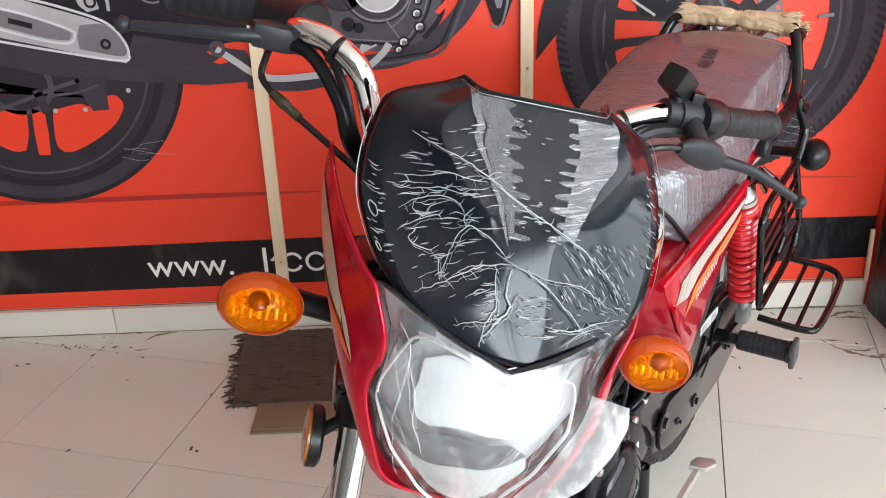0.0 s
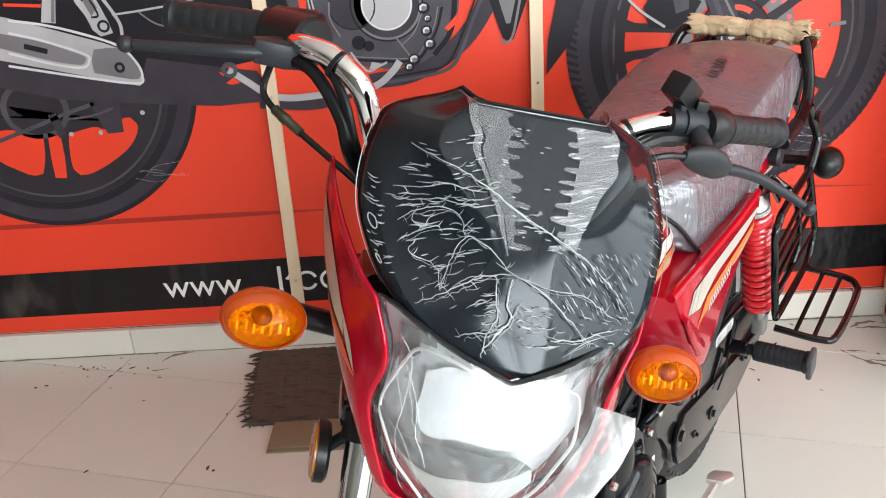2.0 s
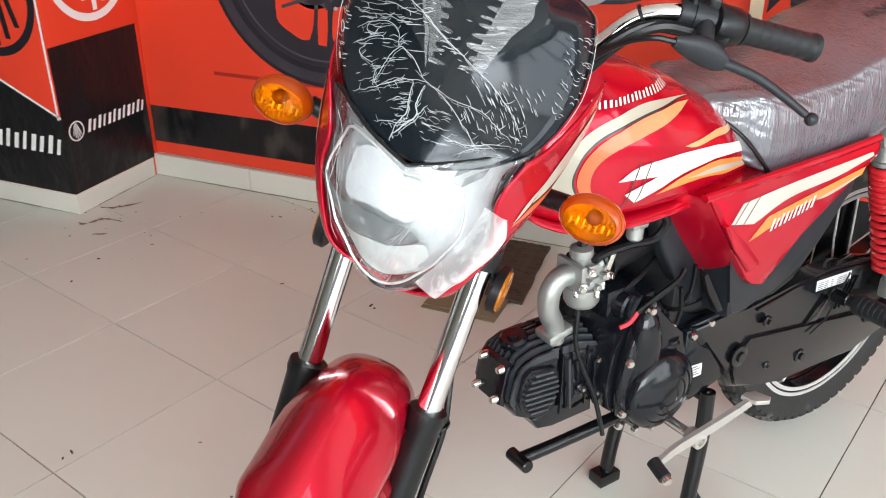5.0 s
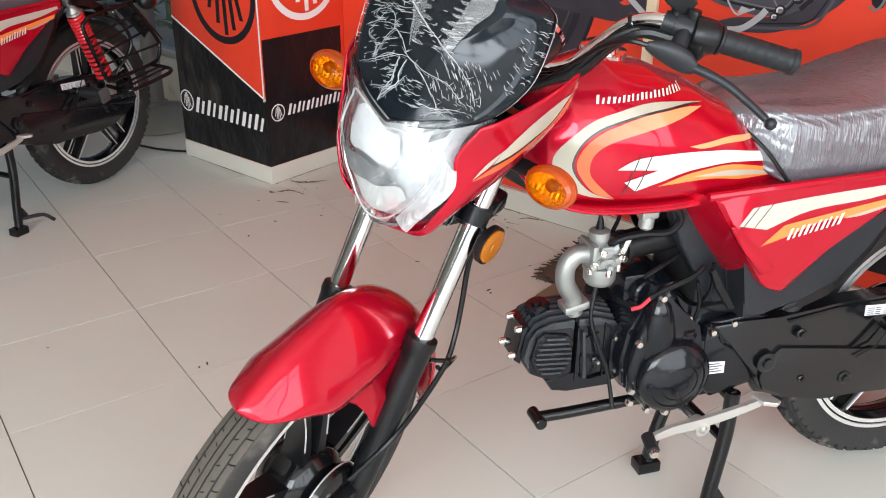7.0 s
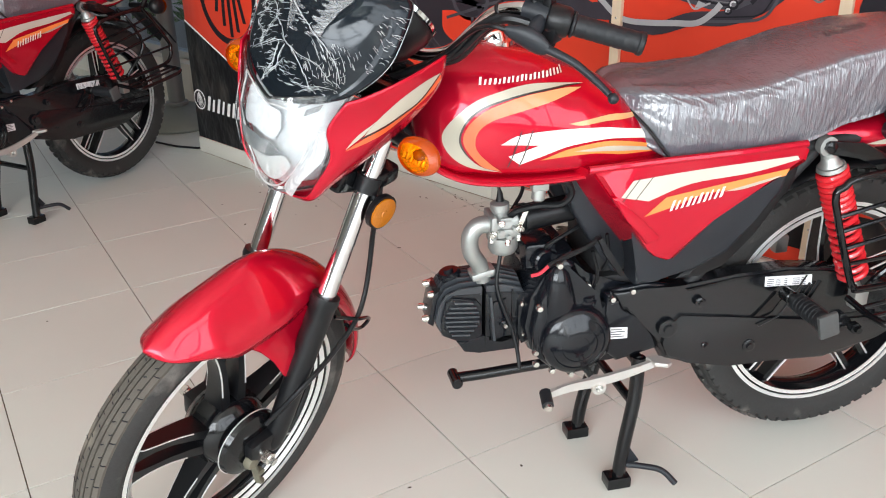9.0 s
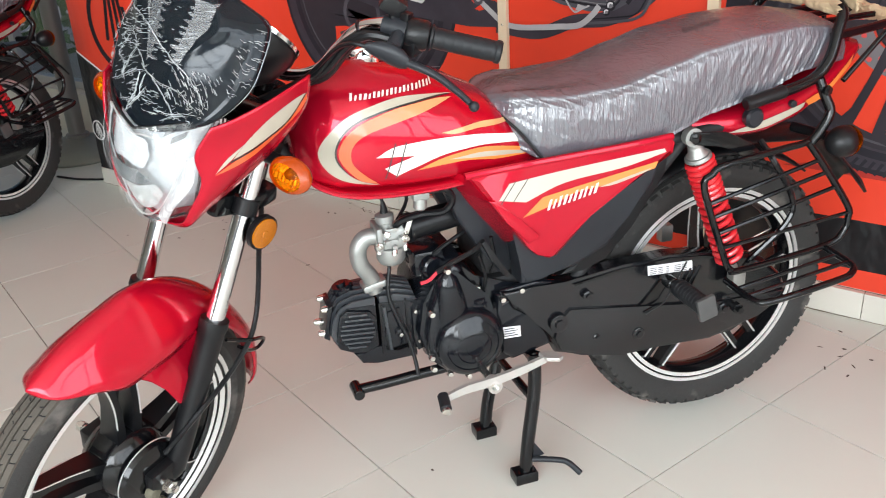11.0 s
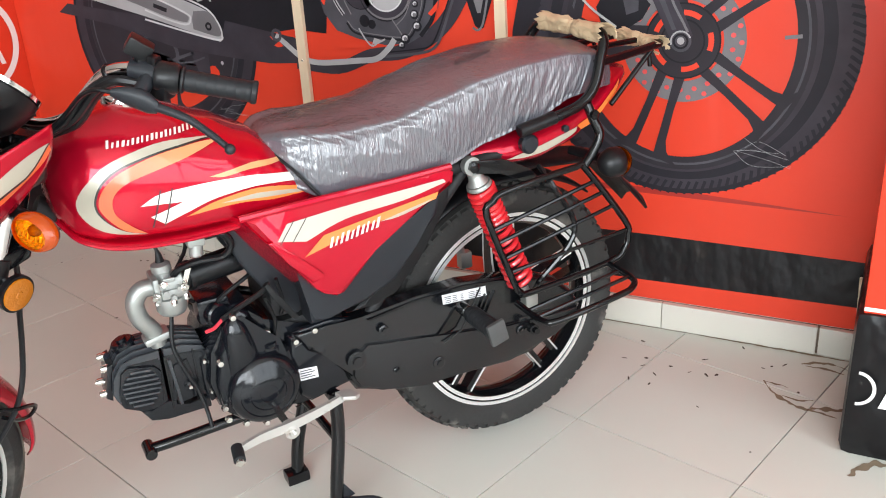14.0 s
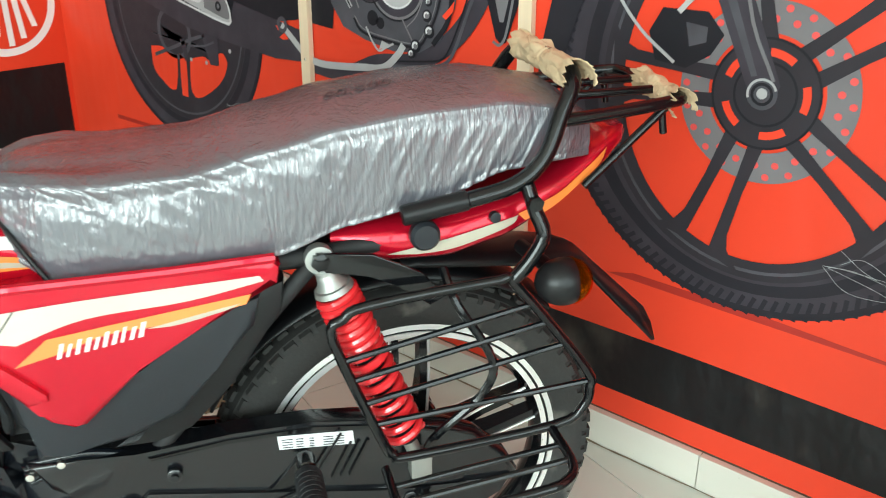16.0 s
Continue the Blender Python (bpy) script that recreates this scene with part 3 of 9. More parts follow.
    for i in range(n):
        for s in (-1, 1):
            a = 2 * math.pi * (i + 0.25 * s) / n
            d, t = Vector((math.cos(a), 0, math.sin(a))), Vector((-math.sin(a), 0, math.cos(a)))
            if knobs:
                for (y0, y1, h0, h1, wd) in ((0.62, 0.97, r - 0.012, r - 0.014, 0.009), (0.14, 0.50, r - 0.0005, r - 0.003, 0.0085)):
                    base = c + Vector((0, s * w * (y0 + y1) / 2, 0))
                    cs = []
                    for yy, hh in ((y0, h0), (y1, h1)):
                        for lift in (-0.012, 0.0045):
                            for tt in (-wd, wd):
                                cs.append(tr.verts.new(c + Vector((0, s * w * yy, 0)) + d * (hh + lift - (0.003 if yy > 0.9 else 0)) + t * tt))
                    for f in ((0, 1, 3, 2), (4, 6, 7, 5), (0, 4, 5, 1), (2, 3, 7, 6), (0, 2, 6, 4), (1, 5, 7, 3)):
                        tr.faces.new([cs[j] for j in f])
            else:
                # small slits across the ribs
                for f0, f1, turn in ((0.20, 0.33, 0.0), (0.55, 0.80, 0.25), (0.36, 0.49, 0.5)):
                    q = a + turn * 2 * math.pi / n
                    d, t = Vector((math.cos(q), 0, math.sin(q))), Vector((-math.sin(q), 0, math.cos(q)))
                    tube(tr, [c + Vector((0, s * w * f, 0)) + d * (high(f) + 0.0001) + t * o for f, o in ((f0, 0), ((f0 + f1) / 2, 0.001), (f1, 0.003))], 0.0009, 4)
    tagged(part("tread", tr, RUBBER if knobs else PRK, tyre, "", m, 20), kind="stuff")
    hub = bmesh.new()
    lathe(hub, [(0.0, 0.05), (0.060, 0.05), (0.064, 0.056), (0.060, 0.066), (0.045, 0.072), (0.016, 0.074), (0.014, 0.086), (0, 0.086)], c, (0, brake_side, 0), 48)
    drum = part("brake_drum", hub, BLACKM, wheel, "black drum brake plate", m)
    rg = bmesh.new()
    lathe(rg, [(0.0605, 0.0555), (0.0645, 0.0555), (0.0645, 0.0575), (0.0605, 0.0575)], c, (0, brake_side, 0), 60, True)
    part("drum_edge", rg, SILVER, wheel, "bright drum edge ring", m)
    if not knobs:
        arm = bmesh.new()
        hub_y = Vector((0, 0.076 * brake_side, 0))
        lathe(arm, [(0.0, 0.0), (0.013, 0.0), (0.015, 0.006), (0.012, 0.014), (0.006, 0.016), (0.0, 0.016)], c + hub_y + Vector((0.016, 0, -0.018)), (0, brake_side, 0), 10)
        tube(arm, spline([c + hub_y + Vector(q) for q in ((0.016, 0.008, -0.018), (0.010, 0.011, -0.045), (0.004, 0.010, -0.072), (-0.006, 0.008, -0.088))], 4), 0.0065, 8)
        lathe(arm, [(0.0, 0.0), (0.007, 0.0), (0.007, 0.012), (0.0, 0.013)], c + hub_y + Vector((0.002, 0.006, -0.050)), (0, brake_side, 0), 6)
        part("brake_arm", arm, DUSTY, drum, "dusty cast brake arm", m)
    axle = 0.142 if knobs else 0.122
    nut = bmesh.new()
    lathe(nut, [(0.0, axle - 0.022), (0.012, axle - 0.022), (0.012, axle - 0.010), (0.007, axle - 0.009), (0.007, axle), (0, axle)], c, (0, 1, 0), 6)
    rod(nut, c + Vector((0, 0.022 - axle, 0)), c + Vector((0, axle - 0.022, 0)), 0.007)
    part("axle", nut, BOLT if not knobs else BLACKM, wheel, "axle and nut", m)
    return wheel


def ellipsoid(bm, c, r, seg=24, rows=14, cut=None):
    """An ellipsoid, or its part with x over cut."""
    one = bmesh.new()
    bmesh.ops.create_uvsphere(one, u_segments=seg, v_segments=rows, radius=1)
    if cut is not None:
        bmesh.ops.bisect_plane(one, geom=list(one.verts) + list(one.edges) + list(one.faces), plane_co=(cut, 0, 0), plane_no=(1, 0, 0), clear_inner=True)
        bmesh.ops.holes_fill(one, edges=one.edges)
    one.transform(Matrix.Translation(c) @ Matrix.Diagonal((*r, 1)))
    me = bpy.data.meshes.new("tmp")
    one.to_mesh(me)
    one.free()
    bm.from_mesh(me)
    bpy.data.meshes.remove(me)
    return bm


def grid_shell(rows, m, name, mat, parent, label, thick=0.003, angle=38):
    bm = bmesh.new()
    loft(bm, rows, closed=False, caps=False)
    ob = part(name, bm, mat, parent, label, m, angle)
    if thick:
        s = ob.modifiers.new("thickness", "SOLIDIFY")
        s.thickness, s.offset = thick, -1
    return ob


VIS = [(0.890, 1.1445, 0.016, 1.141), (0.900, 1.1390, 0.058, 1.124), (0.920, 1.1275, 0.098, 1.098), (0.950, 1.1095, 0.120, 1.058), (0.980, 1.0905, 0.125, 1.034), (1.022, 1.0625, 0.114, 0.998), (1.032, 1.0560, 0.103, 0.996), (1.050, 1.0440, 0.068, 1.006), (1.058, 1.0385, 0.058, 1.010)]
RIDGE = [(0.890, 0.13), (0.930, 0.14), (0.973, 0.18), (1.000, 0.43), (1.046, 0.83), (1.058, 0.85)]


def glide_rows(rows, x):
    """Values between sorted rows along one smooth curve, with no kink at a row."""
    rows = sorted(rows)
    x = min(max(x, rows[0][0]), rows[-1][0])
    i = max(k for k in range(len(rows) - 1) if x >= rows[k][0])
    a, b = rows[i], rows[i + 1]
    p, q = rows[max(i - 1, 0)], rows[min(i + 2, len(rows) - 1)]
    h = b[0] - a[0]
    u = (x - a[0]) / h
    out = []
    for k in range(1, len(a)):
        ma, mb = (b[k] - p[k]) / (b[0] - p[0]) * h, (q[k] - a[k]) / (q[0] - a[0]) * h
        out.append((2 * u ** 3 - 3 * u * u + 1) * a[k] + (u ** 3 - 2 * u * u + u) * ma + (3 * u * u - 2 * u ** 3) * b[k] + (u ** 3 - u * u) * mb)
    return tuple(out)


def visor_point(u, z, out=0.0):
    """A faceted screen: a flat middle fan that narrows downwards, two slanting faces and turned-in edges; its lower tip sits a little to one side."""
    xc, hw, xe = glide_rows(VIS, z)
    lean = 0.011 * max(0.0, (1.0 - z) / 0.11) ** 1.5
    b, (r,) = abs(u), glide_rows(RIDGE, z)
    if b <= r:
        k = 0.05 * r * (b / r) ** 2
    elif b <= 0.90:
        k = 0.05 * r + (0.62 - 0.05 * r) * ((b - r) / (0.90 - r)) ** 1.18
    else:
        k = 0.62 + 3.8 * (b - 0.90)
    n = Vector((1, 0.9 * u, 0.42)).normalized()
    return Vector((xc + (xe - xc) * k, hw * u + lean, z)) + n * out


def visor_row(z, out=0.0):
    """Points across the screen at one height, with columns on its two ridges."""
    r = glide_rows(RIDGE, z)[0]
    half = [0.0, r * 0.35, r * 0.7, r * 0.94, r * 1.0 + 0.004] + [r + (0.895 - r) * k for k in (0.08, 0.18, 0.30, 0.44, 0.58, 0.72, 0.86, 0.97)] + [0.915, 0.94, 0.97, 1.0]
    return [visor_point(u, z, out) for u in [-u for u in reversed(half)] + half[1:]]


LAMP = [(0.733, 1.140, 0.034), (0.745, 1.147, 0.052), (0.760, 1.152, 0.062), (0.790, 1.160, 0.077), (0.832, 1.162, 0.089), (0.862, 1.158, 0.086), (0.880, 1.152, 0.086), (0.905, 1.144, 0.096), (0.918, 1.138, 0.100)]


def lamp_point(u, v, out=0.0):
    """u across, v from the chin (0) to the brow (1)."""
    zt = 0.916 - 0.028 * max(0, 1 - abs(u) / 0.9)
    z = 0.733 + v * (zt - 0.733)
    x, hw = lerp_rows(LAMP, z)
    return Vector((x - 0.044 * abs(u) ** 2.4 + out, hw * u * (1 + out * 4), z - out * 0.6 * (1 - 2 * v)))


FAIR = [[(1.106, 0.104, 0.920), (1.124, 0.089, 0.878), (1.118, 0.093, 0.832), (1.128, 0.078, 0.785), (1.130, 0.058, 0.752), (1.126, 0.0, 0.732)],
        [(1.078, 0.116, 0.926), (1.092, 0.108, 0.884), (1.100, 0.108, 0.840), (1.116, 0.090, 0.788), (1.120, 0.062, 0.744), (1.116, 0.0, 0.726)],
        [(1.030, 0.130, 0.938), (1.042, 0.128, 0.900), (1.056, 0.124, 0.856), (1.082, 0.100, 0.802), (1.104, 0.058, 0.746), (1.106, 0.0, 0.724)],
        [(0.985, 0.139, 0.950), (0.992, 0.139, 0.918), (1.006, 0.133, 0.878), (1.040, 0.110, 0.820), (1.084, 0.062, 0.757), (1.090, 0.0, 0.730)],
        [(0.944, 0.142, 0.958), (0.946, 0.143, 0.932), (0.958, 0.139, 0.898), (1.004, 0.116, 0.838), (1.066, 0.068, 0.770), (1.076, 0.0, 0.740)]]
FGRID = [spline(col, 6) for col in zip(*[spline(r, 5) for r in FAIR])]


def fair_point(s, v, out=0.0):
    """s from the lamp (0) to the rear tip (1), v from the upper edge (0) down (1)."""
    a, b = v * (len(FGRID) - 1), s * (len(FGRID[0]) - 1)
    i, j = min(int(a), len(FGRID) - 2), min(int(b), len(FGRID[0]) - 2)
    a, b = a - i, b - j
    p = (FGRID[i][j] * (1 - a) + FGRID[i + 1][j] * a) * (1 - b) + (FGRID[i][j + 1] * (1 - a) + FGRID[i + 1][j + 1] * a) * b
    return p + Vector((0.35, 0.93, -0.1)) * out


SEAT = [(0.505, 0.060, 0.050, 0.790, 0.784, 0.752), (0.47, 0.105, 0.085, 0.802, 0.792, 0.708), (0.43, 0.126, 0.104, 0.805, 0.793, 0.687), (0.38, 0.131, 0.109, 0.805, 0.789, 0.682), (0.28, 0.133, 0.113, 0.815, 0.794, 0.681),
        (0.175, 0.133, 0.116, 0.843, 0.820, 0.696), (0.10, 0.132, 0.117, 0.861, 0.839, 0.722), (0.0, 0.131, 0.117, 0.874, 0.853, 0.742), (-0.10, 0.126, 0.111, 0.877, 0.857, 0.775), (-0.18, 0.114, 0.099, 0.864, 0.845, 0.780), (-0.222, 0.088, 0.074, 0.838, 0.822, 0.775), (-0.235, 0.06, 0.05, 0.815, 0.808, 0.785)]


def seat_ring(x):
    hb, ht, zt, ze, zb = lerp_rows(SEAT, x)
    half = [(hb * 0.90, zb), (hb, zb + 0.012), (hb * 1.015, zb + 0.45 * (ze - zb)), (hb * 0.42 + ht * 0.58 + 0.009, ze - 0.020), (ht + 0.0105, ze - 0.004), (ht + 0.0085, ze + 0.001), (ht + 0.003, ze + 0.0045), (ht - 0.014, ze + 0.0095), (ht * 0.60, zt - 0.006), (ht * 0.30, zt - 0.001)]
    pts = [(x, y, z) for y, z in half] + [(x, 0, zt)] + [(x, -y, z) for y, z in reversed(half)] + [(x, 0, zb + 0.005)]
    return spline(pts, 8, True)


def make_motorcycle():
    root = new("motorcycle")
    root.empty_display_size = 0.1

    # wheels, fork and front mudguard
    make_wheel(root, "rear_wheel", (0, 0, 0.304), 0.288, 0.078, None, True, -1)
    front = (1.238, 0, 0.2855)
    make_wheel(root, "front_wheel", front, 0.280, 0.068, STEER, False, 1)
    for s in (1, -1):
        fy = 0.079 * s + 0.003
        top, boot = Vector((0.973, fy, 0.842)), Vector((1.094, fy, 0.546))
        bm = bmesh.new()
        rod(bm, top, boot + FORKD * 0.02, 0.0155, 20)
        leg = part("fork_tube", bm, CHROME, root, "chrome fork tube", STEER)
        bm = bmesh.new()
        end = boot + FORKD * 0.30
        lathe(bm, [(0.016, 0), (0.0235, 0.001), (0.0245, 0.012), (0.0225, 0.020), (0.0215, 0.06), (0.0205, 0.14), (0.0195, 0.24), (0.018, 0.285), (0.012, 0.300), (0.0, 0.302)], boot, FORKD, 24)
        block(bm, end + Vector((0.020, -0.004 * s, 0.016)), (0.062, 0.026, 0.05), 0.008)
        part("fork_slider", bm, BLACKP, root, "black fork slider", STEER)
        bm = bmesh.new()
        lathe(bm, [(0.0, 0.0), (0.010, 0.0), (0.010, 0.010), (0.005, 0.011), (0.005, 0.016), (0, 0.016)], (front[0], 0.100 * s, front[2]), (0, s, 0), 6)
        part("axle_bolt", bm, BOLT, root, "", STEER)
        # side reflector on its clamp
        clamp = Vector((1.018, fy, 0.730))
        bm = bmesh.new()
        lathe(bm, [(0.016, -0.014), (0.0205, -0.013), (0.0205, 0.013), (0.016, 0.014)], clamp, FORKD, 20)
        rod(bm, clamp, Vector((1.016, 0.108 * s, 0.695)), 0.006)
        lathe(bm, [(0.0, 0), (0.026, 0), (0.0295, 0.003), (0.0295, 0.012), (0.0, 0.012)], (1.014, 0.104 * s, 0.690), (0.08 if s > 0 else 0.0, s, 0), 32)
        ref = part("side_reflector", bm, BLACKP, root, "round amber reflector in a black cup", STEER)
        bm = bmesh.new()
        lathe(bm, [(0.0255, 0.0118), (0.0255, 0.0145), (0.022, 0.0155), (0.006, 0.0155), (0.005, 0.0165), (0, 0.0165)], (1.014, 0.104 * s, 0.690), (0.08 if s > 0 else 0.0, s, 0), 32)
        part("lens", bm, AMBERF, ref, "amber lens", STEER)

    # front mudguard
    rows = []
    for i in range(57):
        a = radians(62 + (185 - 62) * (i / 56) ** 1.3)
        r = lerp_rows([(61.5, 0.307), (65.5, 0.310), (78, 0.319), (90, 0.327), (99, 0.341), (106, 0.340), (120, 0.326), (147, 0.307), (185, 0.297)], math.degrees(a))[0]
        w = lerp_rows([(62, 0.006), (62.35, 0.016), (63, 0.027), (64.5, 0.037), (67, 0.045), (72, 0.055), (80, 0.070), (105, 0.073), (120, 0.060), (135, 0.058), (165, 0.054), (182, 0.046), (185, 0.034)], math.degrees(a))[0]
        drop = lerp_rows([(62, 0.008), (66, 0.028), (72, 0.052), (84, 0.092), (100, 0.105), (112, 0.085), (120, 0.050), (150, 0.034), (185, 0.024)], math.degrees(a))[0]
        curl = lerp_rows([(60, 1.5), (106, 1.5), (122, 3.0), (186, 3.2)], math.degrees(a))[0]
        row = []
        for j in range(25):
            u = -1 + j / 12
            y = w * math.copysign(min(1, 1.12 * abs(u) ** 0.9), u)
            rr = r - drop * abs(u) ** curl + 0.003 * (1 - abs(u)) ** 2
            row.append((front[0] + rr * math.cos(a), y, front[2] + rr * math.sin(a)))
        rows.append(row)
    for _ in range(3):
        rows = [rows[0]] + [[tuple((a[k] + 2 * b[k] + c[k]) / 4 for k in range(3)) for a, b, c in zip(r0, r1, r2)] for r0, r1, r2 in zip(rows, rows[1:], rows[2:])] + [rows[-1]]
    guard = grid_shell(rows, STEER, "front_mudguard", RED, root, "glossy red front mudguard", 0.003)
    for s in (1, -1):
        bm = bmesh.new()
        prism(bm, [(1.300, 0.572), (1.262, 0.540), (1.226, 0.503), (1.200, 0.462), (1.176, 0.412), (1.166, 0.398), (1.146, 0.392), (1.128, 0.440), (1.116, 0.515), (1.124, 0.560), (1.140, 0.594), (1.20, 0.606), (1.26, 0.592)], 0.0715 * s, 0.0750 * s, 0.002)
        for v in bm.verts:
            v.co.y -= s * 0.75 * max(0, v.co.z - 0.520)
            v.co.z -= 0.32 * max(0, v.co.z - 0.520)
        part("mudguard_ear", bm, RED, guard, "", STEER)
    bm = bmesh.new()
    tube(bm, spline([(1.085, 0.096, 0.500), (1.040, 0.106, 0.474), (1.005, 0.099, 0.450), (0.986, 0.090, 0.428), (0.998, 0.086, 0.414), (1.030, 0.094, 0.436), (1.060, 0.100, 0.470)], 5), 0.0035, 6)
    part("cable_guide", bm, BLACKM, root, "bent black wire guide", STEER)
    bm = bmesh.new()
    tube(bm, spline([(0.985, 0.070, 0.80), (0.968, 0.069, 0.70), (0.975, 0.070, 0.604), (0.988, 0.080, 0.550), (1.008, 0.092, 0.500), (1.040, 0.103, 0.466), (1.092, 0.106, 0.431), (1.160, 0.106, 0.400), (1.215, 0.076, 0.325)], 6), 0.0045, 8)
    part("brake_cable", bm, BLACKP, root, "black brake cable", STEER)

    # headlamp, visor, cowl
    bm = bmesh.new()
    N, M = 26, 18
    loft(bm, [[lamp_point(-1 + 2 * j / N, i / M, -0.014) for j in range(N + 1)] for i in range(M + 1)], False, False)
    lamp = part("headlamp", bm, REFLECTOR, root, "headlamp with bright reflector under film", STEER)
    up = spline([(-0.98, 0.57, 0), (-0.80, 0.51, 0), (-0.60, 0.53, 0), (-0.30, 0.60, 0), (0.0, 0.615, 0), (0.17, 0.605, 0), (0.38, 0.51, 0)], 5)
    low = spline([(-0.98, 0.57, 0), (-0.86, 0.41, 0), (-0.58, 0.375, 0), (-0.24, 0.425, 0), (0.10, 0.455, 0), (0.24, 0.470, 0), (0.38, 0.51, 0)], 5)
    bm = bmesh.new()
    loft(bm, [[lamp_point(a.x + (b.x - a.x) * k, a.y + (b.y - a.y) * k, 0.001 + 0.001 * math.sin(math.pi * k)) for k in (0, 0.25, 0.5, 0.75, 1)] for a, b in zip(up, low)], False, False)
    part("lamp_divider", bm, surface("lamp_grey_trim", (0.10, 0.11, 0.115), 0.3, 0.0, 0.2, 0.35, 40), lamp, "grey crescent lamp trim", STEER)
    bm = bmesh.new()
    loop = [(-0.50, 0.95), (-0.78, 0.88), (-0.96, 0.66), (-0.95, 0.50), (-0.86, 0.31), (-0.58, 0.13), (-0.07, 0.075), (0.36, 0.12), (0.62, 0.30), (0.74, 0.55), (0.68, 0.80), (0.30, 0.92), (-0.10, 0.95)]
    tube(bm, [lamp_point(q.x, q.y, 0.001) for q in spline([(a, b, 0) for a, b in loop], 6, True)], 0.0014, 6, True)
    part("lamp_ring", bm, SILVER, lamp, "bright ring round the lens", STEER)
    # upper bowl: the daylight it mirrors is put into a white colour
    bm = bmesh.new()
    bowl = [(-0.45, 0.93), (-0.70, 0.82), (-0.72, 0.64), (-0.60, 0.55), (-0.30, 0.62), (0.0, 0.635), (0.20, 0.62), (0.32, 0.74), (0.22, 0.88), (-0.10, 0.94)]
    patch(bm, smooth_poly(bowl), lambda a, b: lamp_point(a, b, -0.006), 0.08)
    part("upper_bowl", bm, surface("bowl_reflection_white", (0.66, 0.67, 0.68), 0.2, 0.1, 0.6, 0.03, 20), lamp, "upper reflector bowl, reflected daylight put in as white", STEER)
    # lower bowl: its mirrored daylight is painted as a paler grey
    bm = bmesh.new()
    chin = [(-0.82, 0.35), (-0.56, 0.33), (-0.22, 0.385), (0.10, 0.415), (0.42, 0.45), (0.56, 0.34), (0.34, 0.17), (-0.07, 0.115), (-0.54, 0.17)]
    patch(bm, smooth_poly(chin), lambda a, b: lamp_point(a, b, -0.005), 0.08)
    part("lower_bowl", bm, surface("bowl_reflection_pale", (0.50, 0.51, 0.49), 0.35, 0.1, 0.3, 0.06, 20), lamp, "lower reflector bowl, reflected daylight put in as a pale tone", STEER)
    bm = bmesh.new()
    for u0, v0, u1, v1, w in ((-0.92, 0.80, -0.74, 0.93, 0.05), (-0.86, 0.92, -0.60, 0.985, 0.03), (-0.97, 0.70, -0.93, 0.82, 0.03), (0.62, 0.86, 0.78, 0.90, 0.03), (0.50, 0.93, 0.62, 0.955, 0.02)):
        bm.faces.new([bm.verts.new(lamp_point(p, q, -0.004)) for p, q in ((u0, v0 - w), (u1, v1 - w), (u1, min(1, v1 + w)), (u0, min(1, v0 + w)))])
    part("lamp_facet", bm, surface("dark_lamp_facet", (0.16, 0.165, 0.17), 0.25, 0.3, 0, 0.3, 60), lamp, "darker corner facet of the lamp", STEER)
    lens = grid_shell([[lamp_point(-1 + 2 * j / N, i / M) for j in range(N + 1)] for i in range(M + 1)], STEER, "lens", LENS, lamp, "clear headlamp lens", 0)
    lens.visible_shadow = False
    rim = [lamp_point(-1 + 2 * j / 30, 1) for j in range(31)] + [lamp_point(1, 1 - i / 14) for i in range(1, 14)] + [lamp_point(1 - 2 * j / 12, 0) for j in range(13)] + [lamp_point(-1, i / 14) for i in range(1, 14)]
    bm = bmesh.new()
    tube(bm, rim, 0.0022, 6, True)
    part("lamp_bezel", bm, BLACKP, lamp, "thin black lamp edge", STEER)
    # film over the lamp, with a loose flap at the lower corner
    rows = []
    for i in range(49):
        row = []
        for j in range(73):
            u, v = -1.10 + 2.2 * j / 72, -0.04 + 1.05 * i / 48
            uu = max(-1, min(1, u))
            p = lamp_point(uu, max(0, min(1, v)), 0.005)
            p.y += (u - uu) * 0.10
            p.x -= abs(u - uu) * 0.16
            w = Vector((p.y * 26 + p.z * 30, p.z * 9 - p.y * 14, 3.1))
            p.x += 0.0035 * noise.noise(w) + 0.0020 * abs(noise.noise(w * 2.6)) + 0.0010 * noise.noise(w * 6)
            row.append(p)
        rows.append(row)
    film = grid_shell(rows, STEER, "lamp_film", FILM2, lamp, "loose milky protective film over the headlamp", 0)
    film.visible_shadow = False
    rng = random.Random(33)
    bm = bmesh.new()
    for i in range(20):
        a0, v0 = rng.uniform(0.1, 0.6), rng.uniform(0.45, 0.85)
        a1, v1 = rng.uniform(-0.6, 0.6), rng.uniform(0.12, 0.36)
        if i > 15:
            a0, v0, a1, v1 = -0.95 + rng.uniform(0, 0.2), rng.uniform(0.75, 0.95), -0.85 + rng.uniform(0, 0.3), rng.uniform(0.1, 0.5)
        w = rng.uniform(0.00008, 0.00020)
        run = []
        for q in range(15):
            k = q / 14
            u, v = a0 + (a1 - a0) * k + 0.04 * noise.noise(Vector((k * 5, i, 0))), v0 + (v1 - v0) * k + 0.03 * noise.noise(Vector((k * 5, i, 7)))
            p = lamp_point(u, v, 0.0095)
            run.append((bm.verts.new(p + Vector((0, w, w * 0.4))), bm.verts.new(p - Vector((0, w, w * 0.4)))))
        for q0, q1 in zip(run, run[1:]):
            bm.faces.new((q0[0], q1[0], q1[1], q0[1]))
